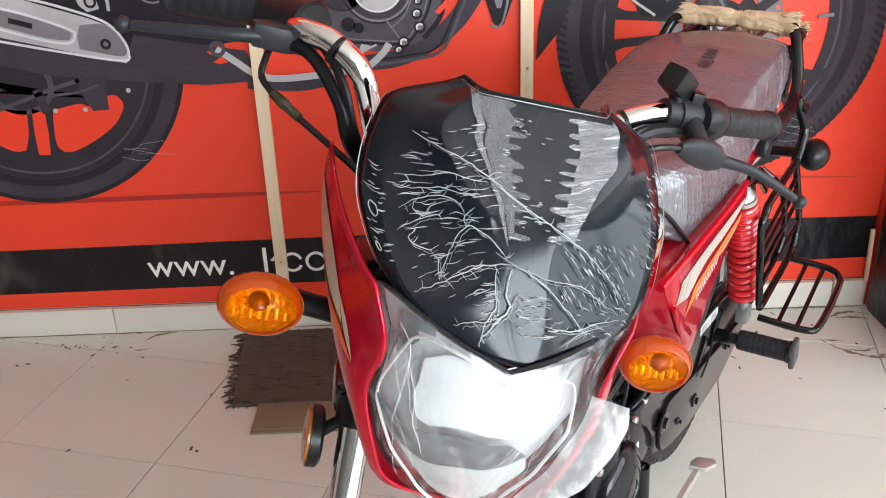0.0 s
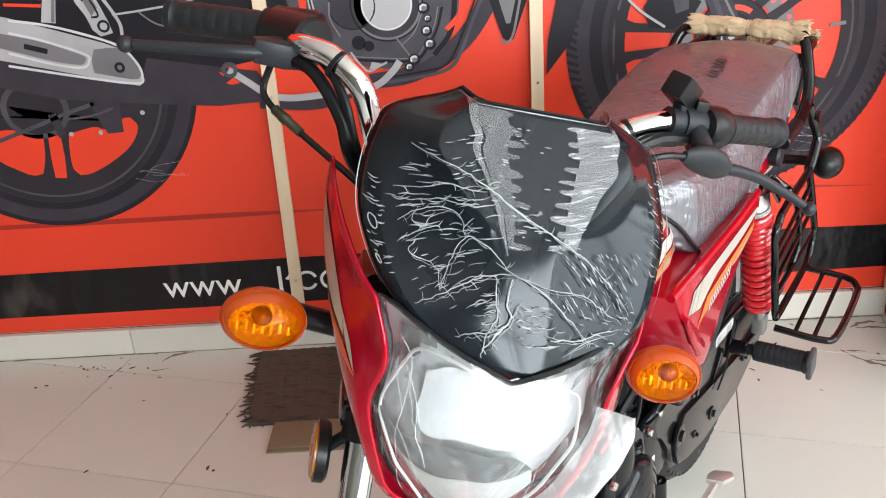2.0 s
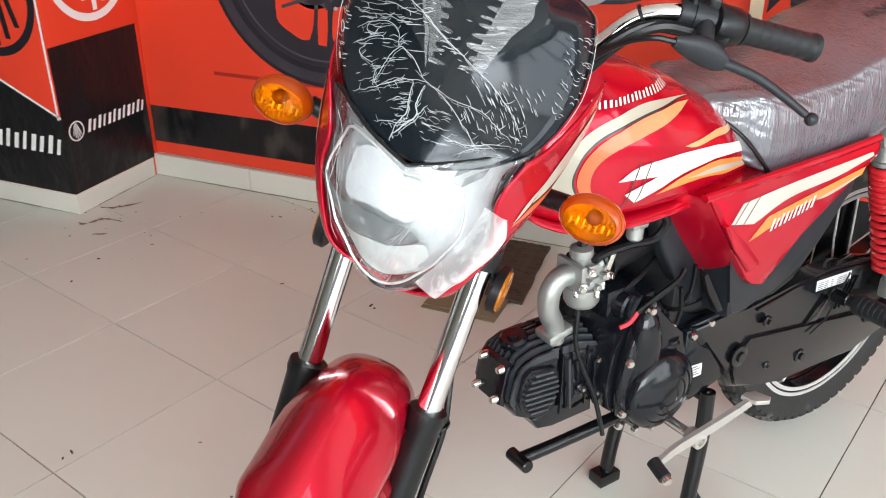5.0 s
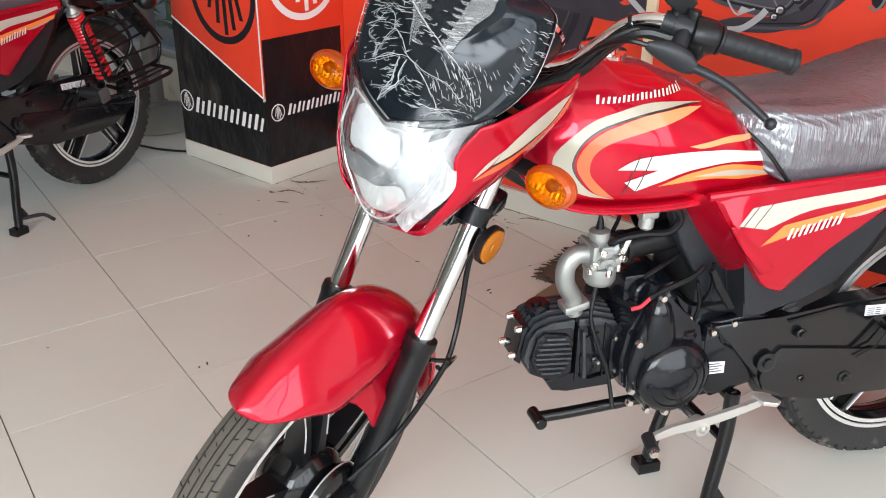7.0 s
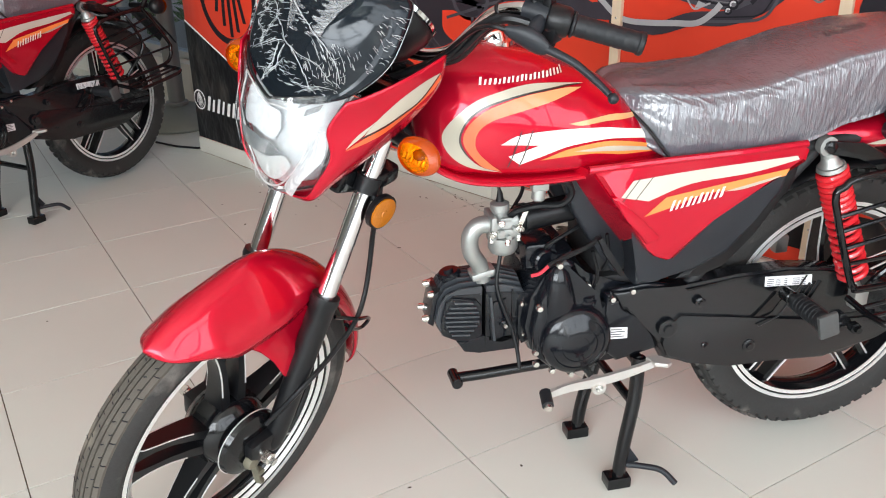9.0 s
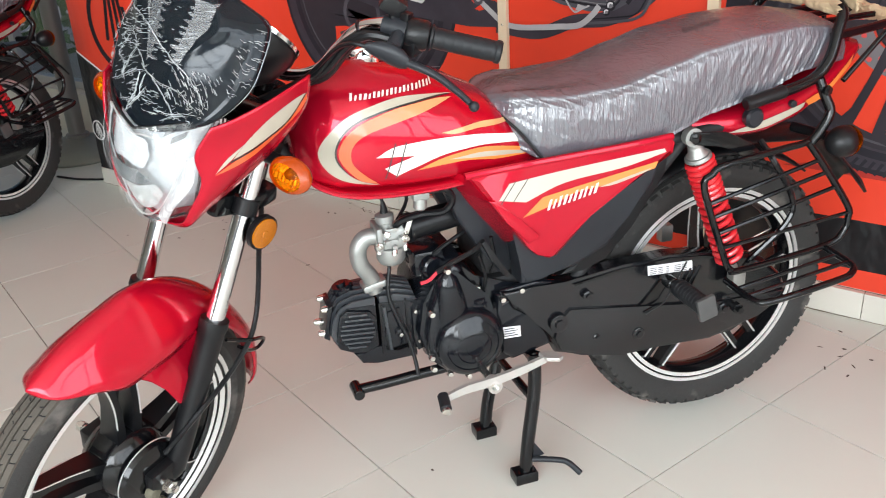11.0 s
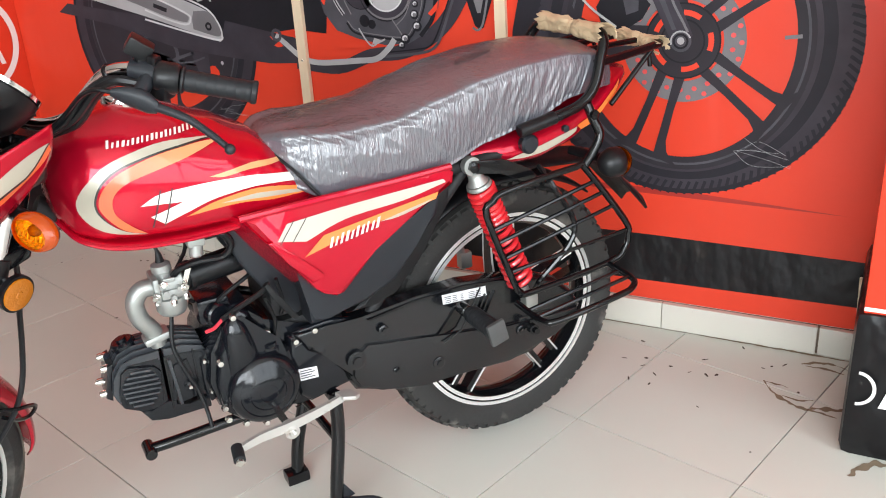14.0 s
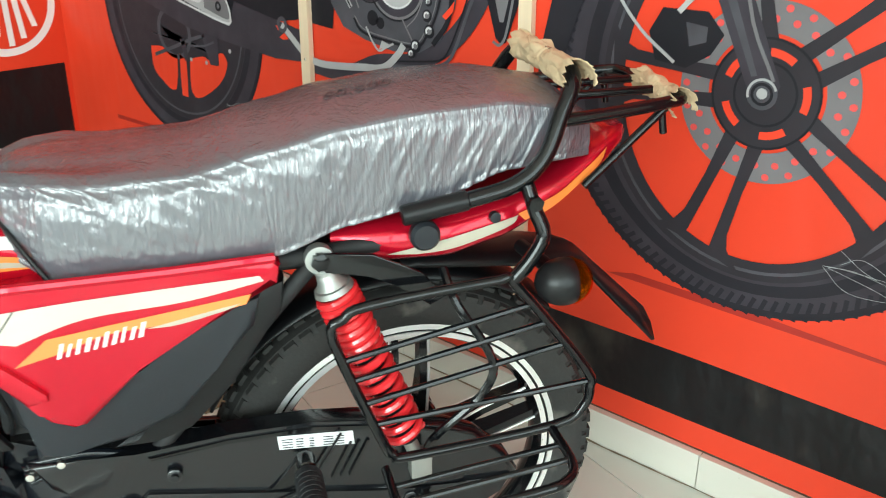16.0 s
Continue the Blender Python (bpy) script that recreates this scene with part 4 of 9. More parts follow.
    part("film_creases", bm, CREASE2, lamp, "fine white folds in the film", STEER)
    root_edge = [lamp_point(0.55 + 0.35 * k, 0.18 + 0.52 * k, 0.007) for k in (i / 20 for i in range(21))]
    free_edge = spline([(1.160, 0.062, 0.760), (1.165, 0.085, 0.800), (1.150, 0.108, 0.842), (1.145, 0.104, 0.872)], 7)[:21]
    rows = []
    for k in range(19):
        f = k / 18
        row = []
        for a, b in zip(root_edge, free_edge):
            p = a.lerp(b, f) + Vector((0.010, 0.006, 0.004)) * math.sin(math.pi * f)
            p += Vector((1, 0.6, 0)) * 0.0035 * noise.noise(Vector((p.y * 70, p.z * 30, 1.7)))
            row.append(p)
        rows.append(row)
    film = grid_shell(rows, STEER, "film_flap", FILM3, lamp, "lifted flap of the milky film", 0)
    film.visible_shadow = False
    zs = [0.890 + 0.168 * i / 36 for i in range(37)]
    visor = grid_shell([visor_row(z) for z in zs], STEER, "visor", VISOR, root, "dark smoked fly screen", 0.003, 14)
    visor.modifiers["thickness"].offset = 0
    bm = bmesh.new()
    edge = [visor_point(-1, z) for z in zs] + [visor_point(-1 + 2 * j / 16, zs[-1]) for j in range(1, 16)] + [visor_point(1, z) for z in reversed(zs)]
    tube(bm, edge, 0.0017, 6)
    part("visor_edge", bm, BLACKP, visor, "", STEER)

    def film_point(u, z, lift=0.0):
        p = visor_point(max(-1, min(1, u)), z, 0.0040 + lift)
        p.y += (u - max(-1, min(1, u))) * 0.1
        w = Vector((p.y * 22 + z * 8, z * 46, 0.7))
        return p + Vector((1, 0.5 * u, 0.3)) * (0.0010 * abs(noise.noise(w)) + 0.0006 * noise.noise(w * 2.7))
    film = grid_shell([[film_point(-1.02 + 2.04 * j / 90, z) for j in range(91)] for z in zs], STEER, "visor_film", FILM, visor, "tight clear protective film", 0)
    film.visible_shadow = False
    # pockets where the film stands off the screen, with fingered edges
    # the sheen of each pocket is put in as diffuse pale haze
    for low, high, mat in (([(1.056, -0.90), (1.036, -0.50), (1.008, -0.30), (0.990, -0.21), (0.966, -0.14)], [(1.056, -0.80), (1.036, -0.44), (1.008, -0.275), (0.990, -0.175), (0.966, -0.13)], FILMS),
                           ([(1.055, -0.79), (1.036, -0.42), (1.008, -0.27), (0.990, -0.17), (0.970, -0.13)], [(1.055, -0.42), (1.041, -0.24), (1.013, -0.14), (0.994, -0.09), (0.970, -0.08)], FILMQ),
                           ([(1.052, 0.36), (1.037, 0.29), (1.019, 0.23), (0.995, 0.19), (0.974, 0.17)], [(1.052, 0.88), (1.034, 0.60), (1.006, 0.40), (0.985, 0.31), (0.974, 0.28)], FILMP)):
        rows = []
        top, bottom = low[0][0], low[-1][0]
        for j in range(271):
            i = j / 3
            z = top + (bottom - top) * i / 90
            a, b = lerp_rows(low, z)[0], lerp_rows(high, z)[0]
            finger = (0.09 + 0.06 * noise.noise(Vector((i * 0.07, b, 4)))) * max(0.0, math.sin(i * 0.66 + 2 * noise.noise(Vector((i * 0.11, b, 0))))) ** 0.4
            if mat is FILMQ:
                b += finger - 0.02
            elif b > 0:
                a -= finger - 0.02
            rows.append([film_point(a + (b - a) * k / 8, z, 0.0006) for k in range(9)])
        pocket = grid_shell(rows, STEER, "film_pocket", mat, film, "lifted pocket in the film, its sheen put in as pale haze", 0)
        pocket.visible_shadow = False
    # folds of the film: long branching ones low down, short level ones above
    rng = random.Random(21)
    bm = bmesh.new()

    def crease(pts, w, ends=0.12):
        pts = [film_point(a, min(1.056, max(0.893, b)), 0.0008) for a, b in pts]
        side = []
        for i, p in enumerate(pts):
            d = (pts[min(i + 1, len(pts) - 1)] - pts[max(i - 1, 0)]).normalized()
            o = d.cross(Vector((1, 0, 0.42))).normalized() * w * (ends + (1 - ends) * math.sin(math.pi * (i + 0.3) / (len(pts) - 0.4))) / 2
            side.append((bm.verts.new(p - o), bm.verts.new(p + Vector((0.0005, 0, 0.0002))), bm.verts.new(p + o)))
        for a, b in zip(side, side[1:]):
            bm.faces.new((a[0], b[0], b[1], a[1]))
            bm.faces.new((a[1], b[1], b[2], a[2]))

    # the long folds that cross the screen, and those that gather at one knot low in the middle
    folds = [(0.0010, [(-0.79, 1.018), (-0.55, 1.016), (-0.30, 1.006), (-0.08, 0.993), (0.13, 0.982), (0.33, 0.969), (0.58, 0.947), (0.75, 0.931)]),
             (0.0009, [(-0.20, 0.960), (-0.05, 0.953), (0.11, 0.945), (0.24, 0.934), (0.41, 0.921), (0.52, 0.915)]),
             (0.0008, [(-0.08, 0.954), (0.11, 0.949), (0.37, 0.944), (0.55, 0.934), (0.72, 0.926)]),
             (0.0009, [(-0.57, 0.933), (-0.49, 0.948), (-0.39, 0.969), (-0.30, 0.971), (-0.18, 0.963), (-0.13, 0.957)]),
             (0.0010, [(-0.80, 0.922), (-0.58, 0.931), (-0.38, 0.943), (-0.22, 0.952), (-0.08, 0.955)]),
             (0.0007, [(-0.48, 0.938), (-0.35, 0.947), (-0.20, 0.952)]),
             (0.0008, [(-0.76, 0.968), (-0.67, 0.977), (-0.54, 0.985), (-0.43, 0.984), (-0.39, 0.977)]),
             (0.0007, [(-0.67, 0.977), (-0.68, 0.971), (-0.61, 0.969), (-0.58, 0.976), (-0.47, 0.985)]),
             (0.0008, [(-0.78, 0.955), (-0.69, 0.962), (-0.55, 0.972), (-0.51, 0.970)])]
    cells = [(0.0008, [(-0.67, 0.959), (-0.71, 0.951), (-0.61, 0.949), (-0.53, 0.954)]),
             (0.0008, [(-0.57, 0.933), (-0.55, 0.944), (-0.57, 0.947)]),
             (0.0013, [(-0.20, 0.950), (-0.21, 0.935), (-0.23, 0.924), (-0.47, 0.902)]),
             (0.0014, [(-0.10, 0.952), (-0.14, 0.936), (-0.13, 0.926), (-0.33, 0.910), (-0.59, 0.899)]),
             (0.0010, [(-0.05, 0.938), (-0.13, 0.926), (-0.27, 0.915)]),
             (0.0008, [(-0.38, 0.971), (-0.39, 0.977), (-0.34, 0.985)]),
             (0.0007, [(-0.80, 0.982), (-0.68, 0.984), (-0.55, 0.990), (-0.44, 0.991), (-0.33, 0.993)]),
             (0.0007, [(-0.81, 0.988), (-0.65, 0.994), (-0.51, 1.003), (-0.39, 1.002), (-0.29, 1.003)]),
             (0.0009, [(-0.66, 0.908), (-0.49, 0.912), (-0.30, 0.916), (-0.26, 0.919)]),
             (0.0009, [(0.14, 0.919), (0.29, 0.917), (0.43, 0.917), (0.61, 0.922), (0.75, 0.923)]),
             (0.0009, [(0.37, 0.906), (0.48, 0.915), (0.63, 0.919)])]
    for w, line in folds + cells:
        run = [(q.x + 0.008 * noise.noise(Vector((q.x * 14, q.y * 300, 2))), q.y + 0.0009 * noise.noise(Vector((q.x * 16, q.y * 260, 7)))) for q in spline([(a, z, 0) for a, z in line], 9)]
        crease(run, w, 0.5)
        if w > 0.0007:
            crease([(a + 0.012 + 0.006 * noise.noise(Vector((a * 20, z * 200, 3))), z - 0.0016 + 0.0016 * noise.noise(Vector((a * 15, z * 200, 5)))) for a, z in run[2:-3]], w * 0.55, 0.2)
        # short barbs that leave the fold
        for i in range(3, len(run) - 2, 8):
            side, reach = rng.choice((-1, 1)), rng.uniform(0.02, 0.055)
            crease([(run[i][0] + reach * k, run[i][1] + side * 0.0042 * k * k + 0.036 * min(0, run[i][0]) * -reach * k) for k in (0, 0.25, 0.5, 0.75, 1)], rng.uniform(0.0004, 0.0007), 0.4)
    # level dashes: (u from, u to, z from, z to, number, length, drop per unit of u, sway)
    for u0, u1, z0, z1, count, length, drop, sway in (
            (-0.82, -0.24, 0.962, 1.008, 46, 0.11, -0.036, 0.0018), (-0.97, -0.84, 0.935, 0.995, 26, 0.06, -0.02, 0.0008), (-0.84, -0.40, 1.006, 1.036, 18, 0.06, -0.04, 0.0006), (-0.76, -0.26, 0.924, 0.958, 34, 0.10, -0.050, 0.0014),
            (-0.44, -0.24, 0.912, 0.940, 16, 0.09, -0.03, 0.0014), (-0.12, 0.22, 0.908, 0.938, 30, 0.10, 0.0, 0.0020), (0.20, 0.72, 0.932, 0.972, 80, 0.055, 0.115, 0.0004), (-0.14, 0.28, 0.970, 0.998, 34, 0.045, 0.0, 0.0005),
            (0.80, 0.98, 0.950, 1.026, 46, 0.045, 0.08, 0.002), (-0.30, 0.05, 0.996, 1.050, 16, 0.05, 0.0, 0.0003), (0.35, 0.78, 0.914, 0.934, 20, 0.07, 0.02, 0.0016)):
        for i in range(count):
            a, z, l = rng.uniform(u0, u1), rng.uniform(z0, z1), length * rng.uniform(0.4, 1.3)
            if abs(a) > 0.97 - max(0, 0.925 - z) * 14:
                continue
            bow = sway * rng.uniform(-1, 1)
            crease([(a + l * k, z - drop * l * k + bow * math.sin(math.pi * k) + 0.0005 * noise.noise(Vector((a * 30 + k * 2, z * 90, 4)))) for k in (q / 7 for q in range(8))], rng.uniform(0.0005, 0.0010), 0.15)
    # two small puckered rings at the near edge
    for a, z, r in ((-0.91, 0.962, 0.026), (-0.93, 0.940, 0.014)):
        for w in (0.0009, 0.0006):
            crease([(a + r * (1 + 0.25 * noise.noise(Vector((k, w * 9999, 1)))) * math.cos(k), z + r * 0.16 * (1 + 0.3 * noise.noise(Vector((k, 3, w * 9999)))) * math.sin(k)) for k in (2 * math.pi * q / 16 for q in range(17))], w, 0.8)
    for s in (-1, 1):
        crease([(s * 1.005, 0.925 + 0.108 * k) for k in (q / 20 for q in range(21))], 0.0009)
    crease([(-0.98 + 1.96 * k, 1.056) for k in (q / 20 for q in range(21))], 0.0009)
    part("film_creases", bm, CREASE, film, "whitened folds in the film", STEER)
    for s in (1, -1):
        f = Matrix.Diagonal((1, s, 1, 1))
        g = f if s < 0 else Matrix.Translation((0.002, 0, -0.009))
        bm = bmesh.new()
        loft(bm, FGRID, False, False)
        cowl = part("headlamp_cowl", bm, RED, root, "glossy red headlamp cowl side", STEER @ g)
        so = cowl.modifiers.new("thickness", "SOLIDIFY")
        so.thickness, so.offset = 0.003, 0
        for name, poly, mat, lift in (("cream_decal", [(0.44, 0.23), (0.58, 0.16), (0.79, 0.14), (0.95, 0.165), (0.80, 0.31), (0.62, 0.315), (0.35, 0.315)], CREAM, 0.0026),
                                      ("cream_streak", [(0.20, 0.36), (0.30, 0.29), (0.42, 0.245), (0.33, 0.315)], CREAM, 0.0026),
                                      ("black_pinstripe", [(0.33, 0.318), (0.62, 0.318), (0.80, 0.312), (0.955, 0.165), (0.965, 0.175), (0.81, 0.328), (0.62, 0.334), (0.33, 0.330)], BLACKLINE, 0.0029),
                                      ("orange_decal", [(0.20, 0.37), (0.40, 0.332), (0.62, 0.335), (0.80, 0.330), (0.96, 0.18), (0.985, 0.26), (0.90, 0.34), (0.62, 0.385)], AMBERD, 0.0022)):
            bm = bmesh.new()
            patch(bm, smooth_poly(poly), lambda a, b, lift=lift: fair_point(a, b, lift), 0.05)
            part(name, bm, mat, cowl, "", STEER @ g)
        # turn signal
        c = Vector((1.030, 0.181, 0.833 if s > 0 else 0.840))
        # the lens looks a little upwards
        aim = STEER @ f @ Matrix.Translation(c) @ Matrix.Rotation(radians(-19), 4, "Y") @ Matrix.Translation(-c)
        bm = bmesh.new()
        rod(bm, (0.985, 0.10, 0.828), c + Vector((-0.030, -0.020, 0)), 0.0110, 16)
        ellipsoid(bm, c + Vector((0.001, 0, 0)), (0.024, 0.0340, 0.0248))
        bmesh.ops.delete(bm, geom=[v for v in bm.verts if v.co.x > c.x + 0.004 and v.co.y > 0.12], context="VERTS")
        sig = part("turn_signal", bm, BLACKP, root, "amber front turn signal with black body", aim)
        bm = bmesh.new()
        rings = []
        for i in range(9):
            r = 0.0325 * math.cos(radians(11 * i))
            rings.append([c + Vector((0.004 - 0.020 * math.sin(radians(11 * i)), r * math.cos(q), 0.73 * r * math.sin(q))) for q in (2 * math.pi * k / 24 for k in range(24))])
        loft(bm, rings, True, False)
        part("reflector", bm, SPARKLE, sig, "bright faceted reflector", aim, 12)
        for k in range(7):
            bm = bmesh.new()
            y0 = -0.021 + 0.007 * k
            block(bm, c + Vector((0.007, y0, -0.007 + 0.0012 * (k % 2))), (0.004, 0.0020 + 0.0010 * (k % 2), 0.012 - 0.0015 * abs(k - 3)), 0.001, Matrix.Rotation(radians(18 * (k % 3 - 1)), 4, "Z"))
            part("lens_rib", bm, SILVER, sig, "", aim)
        bm = bmesh.new()
        ellipsoid(bm, c, (0.023, 0.0352, 0.0262), 40, 24, 0.10)
        for face in [q for q in bm.faces if q.normal.x < -0.9]:
            bm.faces.remove(face)
        lens = part("lens", bm, AMBER, sig, "ribbed amber lens", aim)
        lens.visible_shadow = False
        bm = bmesh.new()
        lathe(bm, [(0.0330, -0.003), (0.0356, -0.002), (0.0358, 0.004), (0.0345, 0.0075), (0.0325, 0.0100), (0.0315, 0.0085)], (0, 0, 0), (1, 0, 0), 40, True)
        bm.transform(Matrix.Translation(c + Vector((0.001, 0, 0))) @ Matrix.Diagonal((1, 1, 0.745, 1)))
        rim = part("lens_rim", bm, AMBERR, sig, "deep orange lens rim", aim)
        # ribbed hood over the clear middle, deeper above than below
        bm = bmesh.new()
        rings = []
        for i in range(97):
            q = 2 * math.pi * i / 96
            row = []
            for k in range(6):
                y0, z0 = 0.0352 * math.cos(q), 0.0262 * math.sin(q)
                y1, z1 = -0.0012 + 0.0285 * math.cos(q), -0.0026 + 0.0195 * math.sin(q)
                y, z = y0 + (y1 - y0) * k / 5, z0 + (z1 - z0) * k / 5
                x = 0.023 * math.sqrt(max(0.0, 1 - (y / 0.0352) ** 2 - (z / 0.0262) ** 2))
                row.append(c + Vector((max(x, 0.006) * 1.02 + (0.00022 if i % 2 else 0.0), y * 1.01, z * 1.01)))
            rings.append(row)
        loft(bm, rings, False, False)
        hood = part("lens_hood", bm, AMBERR, sig, "ribbed deep orange lens border", aim, 10)
        hood.visible_shadow = False
        bm = bmesh.new()
        ellipsoid(bm, c + Vector((0.006, 0.002, 0.003)), (0.010, 0.0095, 0.0088), 16, 10)
        part("bulb", bm, surface("bulb_amber", (0.16, 0.07, 0.035), 0.15, 0, 0.8), sig, "", aim)
    bm = bmesh.new()
    ax = Vector((-0.72, 0, 0.69))
    c = Vector((0.952, 0, 0.966))
    wide = STEER @ Matrix.Diagonal((1, 1.24, 1, 1))
    lathe(bm, [(0.0, -0.07), (0.045, -0.066), (0.072, -0.035), (0.084, 0.0), (0.084, 0.012), (0.080, 0.016), (0.0, 0.016)], c, ax, 40)
    dial = part("speedometer", bm, BLACKP, root, "black speedometer pod with chrome ring", wide)
    bm = bmesh.new()
    lathe(bm, [(0.078, 0.014), (0.085, 0.014), (0.0855, 0.020), (0.078, 0.022)], c, ax, 48, True)
    part("bezel", bm, CHROME, dial, "chrome bezel", wide)
    bm = bmesh.new()
    lathe(bm, [(0.0, 0.0165), (0.077, 0.0165), (0.077, 0.018), (0, 0.018)], c, ax, 40)
    part("dial_face", bm, GAUGEW, dial, "white dial", wide)
    bm = bmesh.new()
    block(bm, (0.945, 0, 0.845), (0.06, 0.20, 0.028), 0.008)
    block(bm, (0.990, 0, 0.735), (0.055, 0.20, 0.030), 0.008)
    rod(bm, (0.865, 0, 0.86), (0.92, 0, 0.70), 0.028, 20)
    block(bm, (1.03, 0, 0.80), (0.11, 0.12, 0.05), 0.01)
    part("steering_yoke", bm, BLACKM, root, "black steering yoke", STEER)
    bm = bmesh.new()
    block(bm, (1.045, 0.060, 0.735), (0.05, 0.02, 0.035), 0.006, Matrix.Rotation(radians(-20), 4, "Y"))
    part("horn_bracket", bm, BLACKM, root, "", STEER)

    # handlebar and controls
    half = [(0.876, 0.0, 0.886), (0.866, 0.050, 0.888), (0.855, 0.092, 0.910), (0.848, 0.120, 0.951), (0.840, 0.150, 0.990), (0.836, 0.192, 1.009), (0.828, 0.232, 1.010), (0.817, 0.262, 1.0065), (0.772, 0.345, 0.999)]
    bm = bmesh.new()
    other_half = [(0.886, -0.050, 0.892), (0.912, -0.098, 0.952), (0.916, -0.124, 1.010), (0.900, -0.152, 1.029), (0.880, -0.176, 1.030), (0.836, -0.196, 1.025), (0.808, -0.212, 1.020), (0.779, -0.292, 1.008)]
    tube(bm, spline(other_half[::-1] + half, 6), 0.011, 16)
    bar = part("handlebar", bm, CHROME, root, "chrome handlebar", STEER)
    for s in (1, -1):
        f = STEER @ Matrix.Diagonal((1, s, 1, 1))
        # the throttle side sits a little further in, with its lever set higher
        g = f if s > 0 else f @ Matrix.Translation((0.000, -0.034, 0.047))
        a, b = (Vector((0.818, 0.259, 1.0068)), Vector((0.767, 0.354, 0.998))) if s > 0 else (Vector((0.808, 0.212, 1.020)), Vector((0.772, 0.310, 1.005)))
        L = (b - a).length
        bm = bmesh.new()
        prof = [(0.0155, 0), (0.0190, 0.002), (0.0190, 0.005), (0.0155, 0.007)]
        for i in range(6):
            h = 0.010 + i * (L - 0.026) / 6
            prof += [(0.0152, h), (0.0157, h + 0.002), (0.0157, h + 0.0115), (0.0152, h + 0.0130)]
        prof += [(0.0155, L - 0.010), (0.0172, L - 0.008), (0.0172, L - 0.002), (0.015, L), (0, L)]
        lathe(bm, prof, a, b - a, 24)
        part("grip", bm, GRIP, bar, "black ribbed rubber grip", f)
        bm = bmesh.new()
        d = (b - a).normalized()
        back = 0.036 if s > 0 else 0.052
        lathe(bm, [(0.012, -back), (0.020, -back + 0.002), (0.0225, -back + 0.007), (0.0225, -0.006), (0.020, -0.001), (0.012, 0.0)], a, d, 20)
        block(bm, a - d * 0.022 + Vector((0.004, 0, -0.015)), (0.030, 0.028, 0.03), 0.006)
        part("switch_housing", bm, BLACKP, bar, "black switch housing", f)
        bm = bmesh.new()
        if s > 0:
            rows = [((0.889, 0.196, 0.993), 0.0060), ((0.885, 0.203, 0.992), 0.0100), ((0.878, 0.216, 0.990), 0.0150), ((0.872, 0.231, 0.987), 0.0175), ((0.868, 0.245, 0.983), 0.0160), ((0.866, 0.256, 0.980), 0.0100)]
            loft(bm, [[Vector(p) + Vector((0.55, 0.35, 0)) * r * math.cos(q) + Vector((0, 0.15, 1)) * r * 0.95 * math.sin(q) for q in (2 * math.pi * k / 18 for k in range(18))] for p, r in rows])
            rod(bm, (0.872, 0.228, 0.990), (0.832, 0.222, 1.010), 0.0110, 14, 0.002)
            lathe(bm, [(0.0110, -0.016), (0.0165, -0.015), (0.0165, 0.015), (0.0110, 0.016)], (0.831, 0.221, 1.010), (-0.20, 0.97, 0.0), 20)
            lathe(bm, [(0.0105, -0.009), (0.0150, -0.008), (0.0150, 0.008), (0.0105, 0.009)], (0.835, 0.199, 1.0095), (-0.20, 0.97, 0.0), 20)
            pts = spline([(0.868, 0.248, 0.981), (0.864, 0.272, 0.979), (0.858, 0.302, 0.973), (0.857, 0.338, 0.961), (0.858, 0.362, 0.952)], 6)
            tip = (0.8588, 0.3690, 0.9495)
        else:
            rod(bm, (0.842, 0.212, 0.985), (0.862, 0.236, 0.968), 0.0105)
            prism(bm, [(0.868, 0.205), (0.878, 0.228), (0.874, 0.256), (0.862, 0.260), (0.846, 0.236), (0.848, 0.210)], 0.956, 0.980, 0.006, "xy")
            pts = spline([(0.868, 0.245, 0.967), (0.872, 0.275, 0.964), (0.866, 0.320, 0.957), (0.858, 0.360, 0.950)], 6)
            tip = (0.8565, 0.368, 0.9485)
        perch = part("lever_perch", bm, GREYP, bar, "dark grey lever bracket", g)
        bm = bmesh.new()
        tube(bm, pts, [0.0068 - 0.0022 * i / len(pts) for i in range(len(pts))], 10)
        ellipsoid(bm, tip, (0.0078, 0.0078, 0.0078), 14, 10)
        part("lever", bm, GREYP, perch, "dark grey lever with ball end", g)
    bm = bmesh.new()
    block(bm, (0.829, 0.199, 1.041), (0.026, 0.036, 0.026), 0.004, Matrix.Rotation(radians(35), 4, "Z") @ Matrix.Rotation(radians(-28), 4, "X"))
    rod(bm, (0.833, 0.205, 1.012), (0.830, 0.201, 1.036), 0.0085, 12)
    block(bm, (0.829, 0.224, 1.026), (0.016, 0.014, 0.020), 0.003)
    part("mirror_mount", bm, BLACKP, bar, "black plastic mirror mount cap", STEER)
    bm = bmesh.new()
    rod(bm, (0.862, -0.170, 1.030), (0.812, -0.208, 1.020), 0.0225, 24)
    part("throttle_housing", bm, BLACKP, bar, "rounded black throttle housing", STEER)
